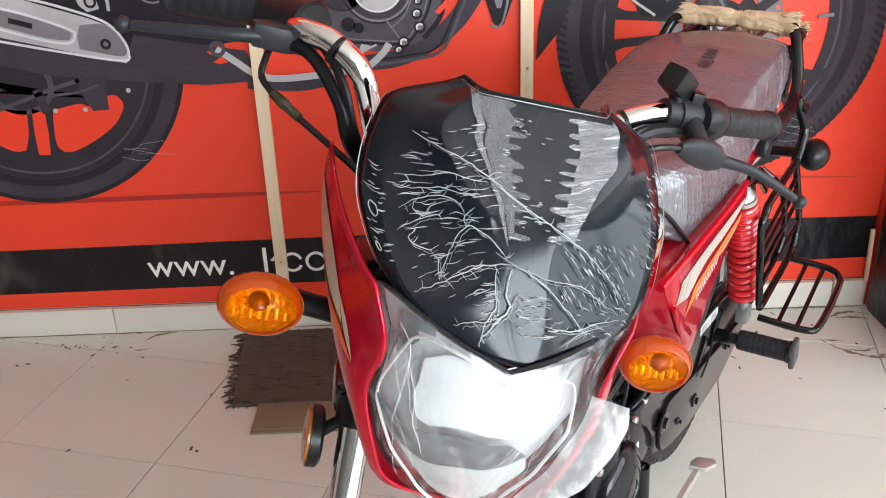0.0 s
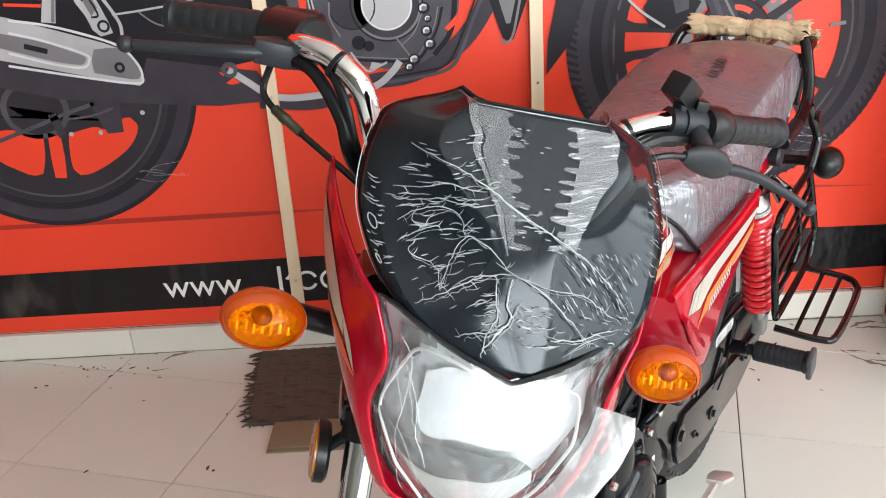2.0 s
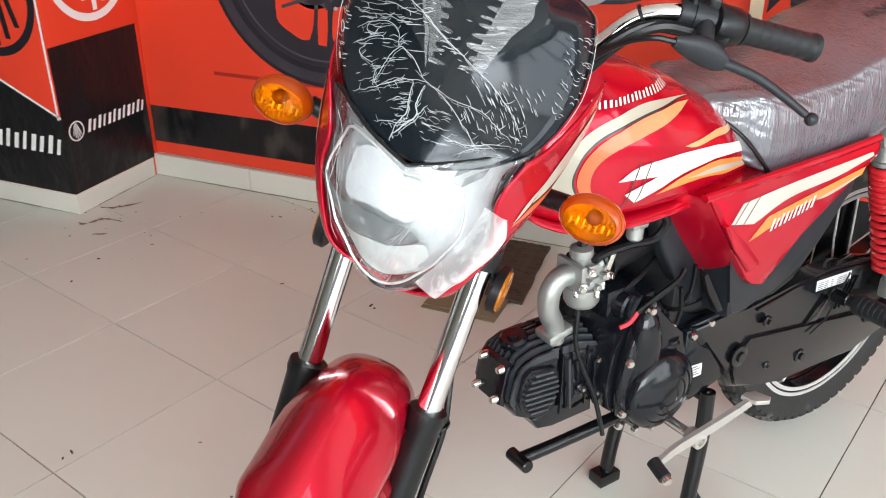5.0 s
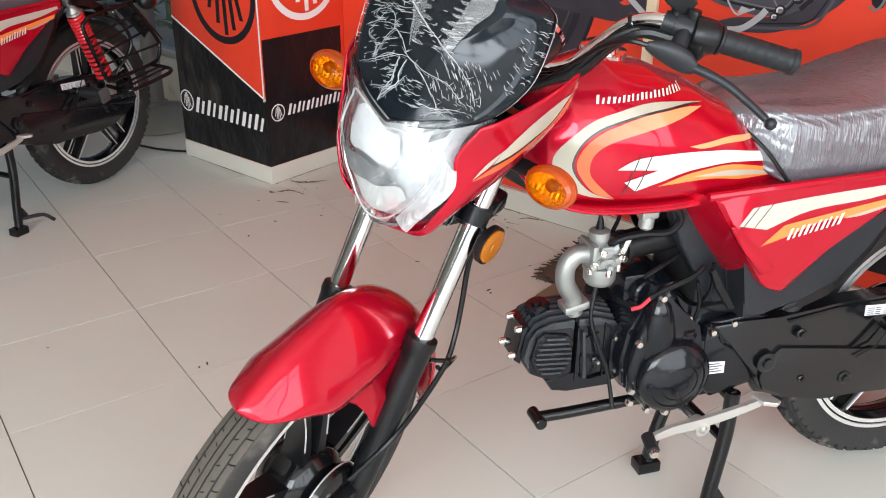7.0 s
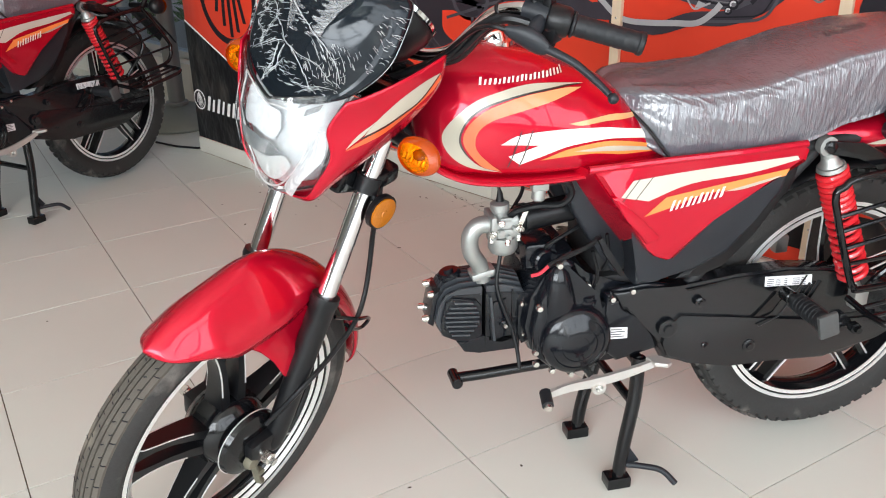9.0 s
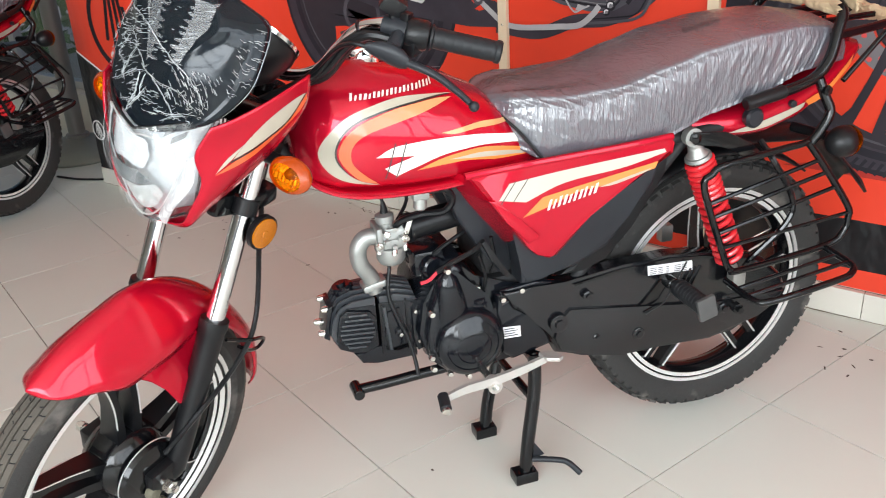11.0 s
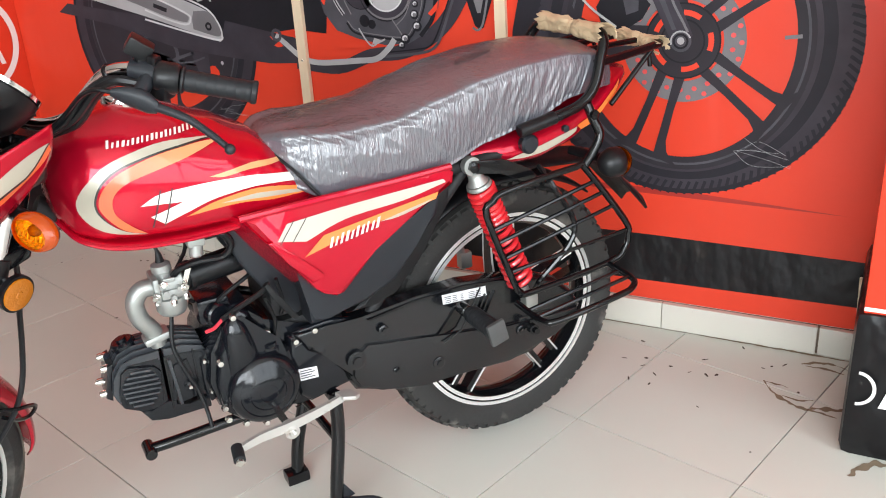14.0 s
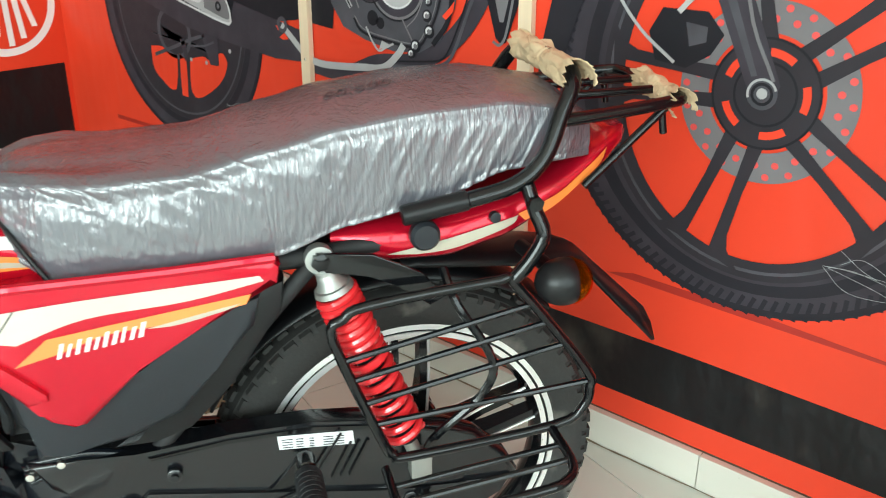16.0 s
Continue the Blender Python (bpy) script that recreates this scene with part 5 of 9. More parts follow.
    cables = [([(0.862, -0.203, 1.012), (0.864, -0.208, 0.995), (0.873, -0.209, 0.978), (0.890, -0.193, 0.967), (0.905, -0.176, 0.961), (0.930, -0.144, 0.949), (0.960, -0.110, 0.936), (0.985, -0.06, 0.90), (0.985, -0.02, 0.86)], 0.0032),
              ([(0.862, -0.185, 1.020), (0.895, -0.160, 1.022), (0.920, -0.139, 1.000), (0.930, -0.122, 0.962), (0.930, -0.100, 0.93), (0.92, -0.03, 0.86)], 0.0042),
              ([(0.858, -0.195, 1.010), (0.893, -0.168, 1.012), (0.922, -0.140, 0.985), (0.930, -0.116, 0.940), (0.91, -0.02, 0.84)], 0.0062),
              ([(0.888, 0.197, 0.993), (0.892, 0.172, 0.990), (0.885, 0.140, 0.968), (0.880, 0.100, 0.920), (0.90, 0.05, 0.86)], 0.0036),
              ([(0.845, 0.212, 0.996), (0.856, 0.178, 0.994), (0.862, 0.146, 0.970), (0.868, 0.112, 0.920), (0.880, 0.080, 0.892), (0.92, 0.02, 0.85)], 0.0072),
              ([(0.842, 0.204, 0.992), (0.848, 0.168, 0.986), (0.852, 0.140, 0.958), (0.858, 0.108, 0.906), (0.870, 0.070, 0.880), (0.90, 0.02, 0.84)], 0.0066),
              ([(0.848, 0.200, 0.998), (0.858, 0.164, 0.992), (0.868, 0.132, 0.962), (0.878, 0.098, 0.908), (0.90, 0.05, 0.87)], 0.0050)]
    for pts, r in cables:
        bm = bmesh.new()
        tube(bm, spline(pts, 6), r, 8)
        part("control_cable", bm, BLACKP, bar, "black control cable", STEER)
    bm = bmesh.new()
    lathe(bm, [(0.003, 0), (0.0048, 0.001), (0.0048, 0.010), (0.0054, 0.011), (0.0054, 0.018), (0.0046, 0.019), (0.0044, 0.036), (0.003, 0.037)], (0.886, -0.198, 0.970), (0.45, 0.55, -0.22), 12)
    part("cable_adjuster", bm, surface("olive_brass", (0.035, 0.034, 0.018), 0.4, 0.3), bar, "dull brass cable adjuster", STEER)
    for s in (1, -1):
        bm = bmesh.new()
        lathe(bm, [(0.0115, -0.002), (0.0135, -0.002), (0.0135, 0.002), (0.0115, 0.002)], (0.839, 0.154, 0.993) if s > 0 else (0.905, -0.150, 1.026), (-0.1, 0.75, 0.6) if s > 0 else (-0.5, -0.9, 0.4), 14, True)
        part("cable_tie", bm, BLACKP, bar, "", STEER)

    # tank
    bm = bmesh.new()
    n = 44
    xs = [0.847 - (0.847 - 0.425) * i / n for i in range(n + 1)]
    loft(bm, [tank_ring(x) for x in xs])
    tank = part("fuel_tank", bm, RED, root, "glossy red fuel tank with cream and orange stripes", None, 60)
    for s in (1, -1):
        lay = lambda lift: (lambda x, z: (x, s * (tank_y(x, z) + lift), z + lift * max(0, (z - 0.76) * 8)))
        for name, poly, mat, lift in (
                ("black_pinstripe", [(0.576, 0.8170), (0.658, 0.8255), (0.716, 0.818), (0.763, 0.801), (0.796, 0.774), (0.810, 0.746), (0.797, 0.717), (0.763, 0.696), (0.714, 0.685), (0.752, 0.697), (0.778, 0.727), (0.783, 0.751), (0.769, 0.776), (0.736, 0.797), (0.679, 0.811), (0.618, 0.8165)], BLACKLINE, 0.0010),
                ("cream_crescent", [(0.574, 0.8175), (0.658, 0.8262), (0.717, 0.819), (0.764, 0.802), (0.797, 0.774), (0.811, 0.746), (0.798, 0.716), (0.764, 0.695), (0.716, 0.686), (0.754, 0.700), (0.781, 0.727), (0.786, 0.751), (0.772, 0.778), (0.738, 0.800), (0.680, 0.8135), (0.619, 0.8190)], CREAM, 0.0015),
                ("orange_fade", [(0.580, 0.813), (0.619, 0.8155), (0.680, 0.810), (0.735, 0.795), (0.766, 0.774), (0.780, 0.750), (0.775, 0.728), (0.750, 0.699), (0.718, 0.688), (0.740, 0.706), (0.760, 0.730), (0.757, 0.757), (0.732, 0.776), (0.686, 0.788), (0.646, 0.797), (0.612, 0.805)], AMBERD, 0.0012),
                ("white_swoosh", [(0.723, 0.736), (0.689, 0.751), (0.622, 0.755), (0.540, 0.750), (0.455, 0.734), (0.450, 0.720), (0.531, 0.731), (0.604, 0.727), (0.658, 0.712), (0.690, 0.700), (0.710, 0.716), (0.658, 0.732)], WHITE, 0.0015),
                ("orange_swoosh", [(0.657, 0.706), (0.604, 0.722), (0.531, 0.727), (0.446, 0.709), (0.442, 0.697), (0.508, 0.701), (0.563, 0.709), (0.604, 0.709)], ORANGE, 0.0011),
                ("amber_streak", [(0.611, 0.763), (0.536, 0.769), (0.482, 0.763), (0.481, 0.757), (0.544, 0.760), (0.587, 0.758)], AMBERD, 0.0012),
                ("yellow_streak", [(0.60, 0.7165), (0.531, 0.7185), (0.452, 0.704), (0.449, 0.699), (0.52, 0.708)], CREAM, 0.0014)):
            bm = bmesh.new()
            patch(bm, smooth_poly(poly, 5, 24 if "swoosh" in name else 55), lay(lift), 0.014)
            part(name, bm, mat, tank, "")
        for u in (0.690, 0.672):
            bm = bmesh.new()
            patch(bm, [(u, 0.757), (u - 0.002, 0.757), (u + 0.018, 0.697), (u + 0.020, 0.697)], lay(0.0019), 0.014)
            part("black_pinstripe", bm, BLACKLINE, tank, "")
        letter_bars(tank, 10, 0.752, 0.8275, 0.604, 0.8345, 0.0085, lay(0.0018), -0.35, 1.3)
    bm = bmesh.new()
    lathe(bm, [(0.040, -0.004), (0.040, 0.004), (0.030, 0.006), (0.029, 0.020), (0.026, 0.024), (0.0, 0.025)], (0.703, 0, 0.872), (0.18, 0, 1), 32)
    part("filler_cap", bm, CHROME, tank, "bright silver filler cap")
    bm = bmesh.new()
    tube(bm, spline([(0.84, 0.05, 0.715), (0.81, 0.088, 0.685), (0.74, 0.114, 0.668), (0.60, 0.116, 0.664), (0.45, 0.098, 0.675)], 6), 0.004, 8)
    tube(bm, spline([(0.84, -0.05, 0.715), (0.81, -0.088, 0.685), (0.74, -0.114, 0.668), (0.60, -0.116, 0.664), (0.45, -0.098, 0.675)], 6), 0.004, 8)
    part("tank_seam", bm, RED, tank, "")
    # pressed floor of the tank, welded along the seam
    edge = spline([(0.84, 0.05, 0.716), (0.81, 0.088, 0.686), (0.74, 0.114, 0.669), (0.60, 0.116, 0.665), (0.45, 0.098, 0.676)], 6)
    grid_shell([[(p.x, p.y * k, p.z + 0.006 * (1 - k * k)) for k in (-1, -0.85, -0.5, 0, 0.5, 0.85, 1)] for p in edge], None, "tank_floor", RED, tank, "", 0.003)

    # seat in plastic wrap
    bm = bmesh.new()
    rings = []
    for i in range(521):
        x = 0.505 - 0.74 * i / 520
        rear = min(1, max(0, (0.20 - x) / 0.22))
        ring = []
        for p in seat_ring(x):
            side_amt = min(1, max(0, (0.855 - p.z) / 0.07)) * min(1, abs(p.y) / 0.08)
            steep = Vector(((p.x + 0.55 * p.z) * 62, p.y * 5, p.z * 11))
            long = Vector(((p.z - 0.34 * p.x) * 60, p.y * 5, p.x * 10))
            fold_r = max(0, 1 - 2.6 * abs(noise.noise(steep))) ** 2 + 0.6 * max(0, 1 - 2.4 * abs(noise.noise(steep * 2.1 + Vector((7, 0, 0))))) ** 2
            fold_f = max(0, 1 - 2.8 * abs(noise.noise(long))) ** 2 + 0.5 * max(0, 1 - 2.6 * abs(noise.noise(long * 2.2 + Vector((3, 0, 0))))) ** 2
            k = 0.0022 * (rear * fold_r + (1 - rear) * 0.7 * fold_f) + 0.0030 * noise.noise(Vector((p.x * 9 + p.z * 5, p.y * 6, p.z * 12)))
            o = Vector((0, p.y, (p.z - 0.76) * 0.6)).normalized()
            ring.append(p + o * k * (0.12 + 0.88 * side_amt))
        rings.append(ring)
    loft(bm, rings)
    seat_tree = BVHTree.FromBMesh(bm)
    seat = part("seat", bm, SEATW, root, "plum-grey seat in crinkled clear plastic wrap", None, 80)
    bm = bmesh.new()
    tube(bm, spline([(0.497, 0.072, 0.775), (0.468, 0.110, 0.742), (0.438, 0.130, 0.700), (0.425, 0.134, 0.684)], 6), 0.0032, 8)
    part("seat_piping", bm, BLACKP, seat, "dark seat front piping")
    curve = bpy.data.curves.new("ink", "FONT")
    curve.body, curve.size, curve.shear, curve.extrude, curve.offset = "60,500", 0.033, 0.3, 0.0004, -0.0004
    tmp = new("ink", curve)
    bpy.context.view_layer.update()
    me = bpy.data.meshes.new_from_object(tmp.evaluated_get(bpy.context.evaluated_depsgraph_get()))
    bpy.data.objects.remove(tmp)
    bm = bmesh.new()
    bm.from_mesh(me)
    # the writing runs along the seat and reads from its left side
    bm.transform(pose(0.112, 0.048, 0.8795, 0, 0, 186))
    for v in bm.verts:
        hit = seat_tree.ray_cast(Vector((v.co.x, v.co.y, 1.0)), Vector((0, 0, -1)))[0]
        v.co.z = hit.z + 0.0012 + (v.co.z - 0.8795)
    part("price_ink", bm, INK, seat, "handwritten black price on the wrap")

    # side panels
    red_poly = [(0.574, 0.685), (0.53, 0.688), (0.456, 0.689), (0.30, 0.692), (0.188, 0.697), (0.180, 0.690), (0.184, 0.668), (0.293, 0.624), (0.348, 0.578), (0.414, 0.512), (0.425, 0.510), (0.450, 0.518), (0.464, 0.533)]
    blk_poly = [(0.540, 0.676), (0.520, 0.676), (0.515, 0.600), (0.455, 0.520), (0.414, 0.518), (0.344, 0.572), (0.287, 0.618), (0.205, 0.650), (0.215, 0.610), (0.262, 0.560), (0.306, 0.506), (0.37, 0.478), (0.442, 0.466), (0.478, 0.462), (0.478, 0.490), (0.488, 0.580)]
    for s in (1, -1):
        bm = bmesh.new()
        prism(bm, red_poly, 0.100 * s, 0.152 * s, 0.010)
        # its front edge turns inwards as a broad slanting face
        loft(bm, [[(xa, 0.149 * s, za), (xb, 0.074 * s, zb), (xb - 0.012, 0.072 * s, zb), (xa - 0.012, 0.140 * s, za)] for xa, za, xb, zb in ((0.574, 0.686, 0.596, 0.685), (0.572, 0.680, 0.596, 0.676), (0.519, 0.608, 0.543, 0.598), (0.466, 0.536, 0.486, 0.524), (0.452, 0.521, 0.470, 0.511), (0.428, 0.511, 0.436, 0.506))])
        panel = part("side_panel", bm, RED, root, "glossy red side panel with cream and orange decal")
        bm = bmesh.new()
        prism(bm, [(0.543, 0.640), (0.531, 0.640), (0.486, 0.598), (0.450, 0.562), (0.450, 0.553), (0.472, 0.549), (0.510, 0.595)], 0.148 * s, 0.1585 * s, 0.005)
        part("panel_rib", bm, RED, panel, "")
        bm = bmesh.new()
        tube(bm, [(0.580, 0.147 * s, 0.688), (0.45, 0.150 * s, 0.693), (0.30, 0.150 * s, 0.696), (0.186, 0.147 * s, 0.700)], 0.0065, 8)
        part("panel_lip", bm, RED, panel, "")
        flat = lambda lift: (lambda x, z: (x, s * (0.152 + lift), z))
        for name, poly, mat, lift in (("cream_decal", [(0.523, 0.637), (0.503, 0.665), (0.398, 0.673), (0.205, 0.682), (0.200, 0.675), (0.288, 0.659), (0.398, 0.650), (0.473, 0.626)], CREAM2, 0.0012),
                                      ("orange_decal", [(0.479, 0.598), (0.441, 0.630), (0.332, 0.645), (0.216, 0.660), (0.222, 0.648), (0.299, 0.634), (0.376, 0.628), (0.425, 0.612)], ORANGE, 0.0010),
                                      ("cream_streak", [(0.335, 0.630), (0.27, 0.6425), (0.228, 0.650), (0.245, 0.643), (0.300, 0.631)], CREAM, 0.0014)):
            bm = bmesh.new()
            patch(bm, smooth_poly(poly, 5, 22), flat(lift), 0.2)
            part(name, bm, mat, panel, "")
        for u in (0.492, 0.470):
            bm = bmesh.new()
            patch(bm, [(u, 0.668), (u - 0.002, 0.668), (u + 0.026, 0.630), (u + 0.028, 0.630)], flat(0.0016), 0.2)
            part("black_pinstripe", bm, BLACKLINE, panel, "")
        letter_bars(panel, 5, 0.434, 0.604, 0.335, 0.622, 0.019, flat(0.0020), -0.3)
        bm = bmesh.new()
        prism(bm, blk_poly, 0.085 * s, 0.139 * s, 0.008)
        prism(bm, [(0.608, 0.676), (0.560, 0.676), (0.460, 0.520), (0.478, 0.462), (0.494, 0.462), (0.516, 0.490), (0.572, 0.580)], 0.050 * s, 0.078 * s, 0.006)
        part("lower_panel", bm, GREYP, root, "dark grey lower side panel")
        bm = bmesh.new()
        prism(bm, [(0.262, 0.612), (0.205, 0.648), (0.175, 0.66), (0.180, 0.62), (0.245, 0.525), (0.30, 0.470), (0.345, 0.455), (0.400, 0.455), (0.33, 0.490)], 0.075 * s, 0.122 * s, 0.008)
        part("chain_shield", bm, BLACKP, root, "black rear inner panel")
        # tail
        bm = bmesh.new()
        prism(bm, [(0.555, 0.56), (0.548, 0.565), (0.520, 0.520), (0.50, 0.488), (0.512, 0.488), (0.54, 0.53)], 0.135 * s, 0.146 * s, 0.002)
        part("panel_vent", bm, BLACKP, root, "")
    tail_rows = [(0.115, 0.100, 0.672, 0.714), (0.05, 0.118, 0.656, 0.720), (-0.03, 0.121, 0.655, 0.726), (-0.10, 0.118, 0.672, 0.738), (-0.17, 0.108, 0.704, 0.758), (-0.23, 0.092, 0.742, 0.784), (-0.275, 0.070, 0.776, 0.800), (-0.292, 0.045, 0.790, 0.802)]
    rings = []
    for i in range(31):
        x = 0.115 - 0.407 * i / 30
        hw, zb, zt = lerp_rows(tail_rows, x)
        ring = []
        for k in range(28):
            a = 2 * math.pi * k / 28
            ring.append((x, hw * math.copysign(abs(math.cos(a)) ** 0.55, math.cos(a)), (zb + zt) / 2 + (zt - zb) / 2 * math.copysign(abs(math.sin(a)) ** 0.65, math.sin(a))))
        rings.append(ring)
    bm = bmesh.new()
    loft(bm, rings)
    tail = part("tail_cowl", bm, RED, root, "glossy red tail cowl with orange decal", None, 60)

    def tail_y(x):
        return lerp_rows(tail_rows, x)[0]
    for s in (1, -1):
        for name, poly, mat, lift in (("cream_decal", [(0.050, 0.678), (-0.03, 0.694), (-0.12, 0.714), (-0.11, 0.702), (-0.05, 0.683), (0.0, 0.676)], CREAM, 0.0016), ("orange_decal", [(-0.12, 0.716), (-0.18, 0.738), (-0.25, 0.785), (-0.235, 0.762), (-0.165, 0.716), (-0.13, 0.706)], ORANGE, 0.0016)):
            bm = bmesh.new()
            patch(bm, smooth_poly(poly), lambda x, z, lift=lift, s=s: (x, s * (tail_y(x) + lift - 0.5 * ((z - (lerp_rows(tail_rows, x)[1] + lerp_rows(tail_rows, x)[2]) / 2) ** 2) * 8), z), 0.012)
            part(name, bm, mat, tail, "")
        bm = bmesh.new()
        lathe(bm, [(0.0, 0), (0.017, 0), (0.019, 0.006), (0.019, 0.016), (0.015, 0.021), (0, 0.022)], (0.004, s * 0.118, 0.704), (0, s, 0), 24)
        part("rack_knob", bm, GREYP, root, "grey rubber knob")
        bm = bmesh.new()
        lathe(bm, [(0.0, 0), (0.007, 0), (0.007, 0.008), (0.0, 0.009)], (-0.088, s * 0.117, 0.716), (0, s, 0), 16)
        part("tail_bolt", bm, GREYP, root, "")

    # rear mudguard, signals
    rows = []
    for i in range(15):
        u = i / 14
        p = Vector((0.02, 0, 0.655)).lerp(Vector((-0.24, 0, 0.625)), min(1, u * 1.6)) if u < 0.62 else Vector((-0.24, 0, 0.625)).lerp(Vector((-0.372, 0, 0.500)), (u - 0.62) / 0.38)
        w = 0.075 - 0.03 * u
        rows.append([(p.x, w * k, p.z - (0.012 + 0.022 * max(0, (u - 0.55) / 0.45)) * abs(k) ** 2) for k in (-1, -0.6, 0, 0.6, 1)])
    grid_shell(rows, None, "rear_mudguard", BLACKP, root, "black rear mudguard with flap", 0.006)
    rows = []
    for i in range(25):
        a = radians(28 + 100 * i / 24)
        rows.append([(0.318 * math.cos(a), 0.055 * k, 0.304 + (0.318 - 0.012 * abs(k) ** 3) * math.sin(a)) for k in (-1, -0.7, -0.3, 0.3, 0.7, 1)])
    grid_shell(rows, None, "inner_mudguard", BLACKP, root, "black inner mudguard", 0.004)
    for s in (1, -1):
        bm = bmesh.new()
        rod(bm, (-0.145, 0.06 * s, 0.648), (-0.158, 0.168 * s, 0.650), 0.010)
        ellipsoid(bm, (-0.156, 0.187 * s, 0.650), (0.036, 0.029, 0.030))
        sig = part("rear_turn_signal", bm, BLACKP, root, "black rear turn signal with amber lens")
        bm = bmesh.new()
        ellipsoid(bm, (0, 0, 0), (0.035, 0.0298, 0.0308), 24, 14, 0.25)
        bm.transform(Matrix.Translation((-0.159, 0.187 * s, 0.650)) @ Matrix.Rotation(math.pi, 4, "Z"))
        part("lens", bm, AMBER, sig, "amber lens")

    # grab rail, carrier, saree guard
    gl = [(0.029, 0.146, 0.738), (-0.055, 0.148, 0.753), (-0.110, 0.146, 0.768), (-0.143, 0.141, 0.797), (-0.165, 0.129, 0.842), (-0.185, 0.112, 0.878), (-0.192, 0.070, 0.890), (-0.192, 0.0, 0.892)]
    bm = bmesh.new()
    tube(bm, spline(gl + mirrored(gl[-2::-1]), 6), 0.0105, 12)
    rail = part("grab_rail", bm, BLACKM, root, "black tubular grab rail")
    for s in (1, -1):
        bm = bmesh.new()
        rod(bm, (0.036, 0.1455 * s, 0.737), (-0.045, 0.1478 * s, 0.7512), 0.0125)
        part("rail_sleeve", bm, BLACKP, rail, "")
    for s in (1, -1):
        bm = bmesh.new()
        tube(bm, spline([(-0.118, 0.150 * s, 0.765), (-0.126, 0.160 * s, 0.735), (-0.135, 0.168 * s, 0.705), (-0.118, 0.168 * s, 0.672), (-0.100, 0.166 * s, 0.650)], 5), 0.0095, 10)
        lathe(bm, [(0, 0), (0.010, 0), (0.010, 0.008), (0, 0.009)], (-0.124, 0.162 * s, 0.746), (0, s, 0), 6)
        part("rail_bracket", bm, BLACKM, rail, "bolted black bracket")
    bm = bmesh.new()
    loop = [(-0.160, 0.120, 0.832), (-0.25, 0.112, 0.838), (-0.325, 0.104, 0.845), (-0.345, 0.085, 0.846), (-0.350, 0.0, 0.846)]
    tube(bm, spline(loop + mirrored(loop[-2::-1]), 5), 0.0085, 10)
    carrier = part("luggage_carrier", bm, BLACKM, root, "black tubular luggage carrier")
    bars = [((-0.165, 0.035, 0.842), (-0.348, 0.035, 0.846), 0.006), ((-0.165, -0.035, 0.842), (-0.348, -0.035, 0.846), 0.006), ((-0.172, 0.115, 0.842), (-0.172, -0.115, 0.842), 0.0065)]
    for s in (1, -1):
        bars += [((-0.325, 0.100 * s, 0.842), (-0.21, 0.108 * s, 0.742), 0.0055), ((-0.318, 0.09 * s, 0.843), (-0.325, 0.09 * s, 0.800), 0.005)]
    for a, b, r in bars:
        bm = bmesh.new()
        rod(bm, a, b, r)
        part("carrier_bar", bm, BLACKM, carrier, "")
    for a, b, rr, seed in (((-0.192, -0.100, 0.893), (-0.188, 0.118, 0.887), 0.0145, 3), ((-0.349, -0.03, 0.849), (-0.336, 0.108, 0.846), 0.0135, 8)):
        a, b = Vector(a), Vector(b)
        rows = []
        for i in range(67):
            k = i / 66
            p = a.lerp(b, k)
            lo = -165 + 34 * noise.noise(Vector((k * 6, seed, 0))) + 22 * noise.noise(Vector((k * 27, seed, 2)))
            hi = 120 + 60 * noise.noise(Vector((k * 5, seed, 5))) + 26 * noise.noise(Vector((k * 23, seed, 4)))
            tie = 0.30 * max(0, 1 - abs(k - 0.50) / 0.07)
            flare = 0.35 * max(0, (k - 0.86) / 0.14) + 0.25 * max(0, (0.12 - k) / 0.12)
            row = []
            for q in range(31):
                an = radians(90 + lo + (hi - lo) * q / 30)
                loose = 1 + 0.75 * max(0, (q - 22) / 8) ** 1.5 + 0.45 * max(0, (6 - q) / 6)
                crush = noise.noise(Vector((k * 4, q * 0.22, seed))) * 0.0036 + abs(noise.noise(Vector((k * 7, q * 0.5, seed + 1)))) * 0.0028 + abs(noise.noise(Vector((k * 26, q * 0.9, seed + 3)))) * 0.0009
                r = max(0.0108, rr * (loose + flare) * (1 - tie) + crush - 0.0015)
                torn = 0.024 * noise.noise(Vector((q * 0.55, seed, 1 + round(k)))) * max(max(0, k - 0.84), max(0, 0.16 - k)) / 0.16
                row.append(p + Vector((r * math.cos(an), torn, r * math.sin(an))))
            rows.append(row)
        wrap = grid_shell(rows, None, "kraft_wrap", CARDB, root, "torn brown kraft paper wrapped round the rail", 0.0007, 32)
        bm = bmesh.new()
        mid = a.lerp(b, 0.5)
        for d in (-0.0025, 0.0022):
            tube(bm, [mid + Vector((rr * 0.80 * math.cos(q), d + 0.003 * math.sin(q), rr * 0.80 * math.sin(q))) for q in (2 * math.pi * n / 20 for n in range(20))], 0.0011, 6, True)
        part("tie_string", bm, CARDB, wrap, "twisted paper string")
    side = [(0.126, 0.595), (0.112, 0.622), (0.080, 0.636), (-0.080, 0.651), (-0.100, 0.645), (-0.203, 0.512), (-0.212, 0.480), (-0.205, 0.452), (-0.164, 0.428), (0.030, 0.413), (0.055, 0.420), (0.070, 0.445)]
    Y = 0.168
    bm = bmesh.new()
    tube(bm, spline([(x, Y, z) for x, z in side], 4, True), 0.0068, 10, True)
    guard = part("saree_guard", bm, BLACKM, root, "black tubular rear side guard with foot tray")

    def on_line(p, q, u):
        return (p[0] + (q[0] - p[0]) * u, Y, p[1] + (q[1] - p[1]) * u)
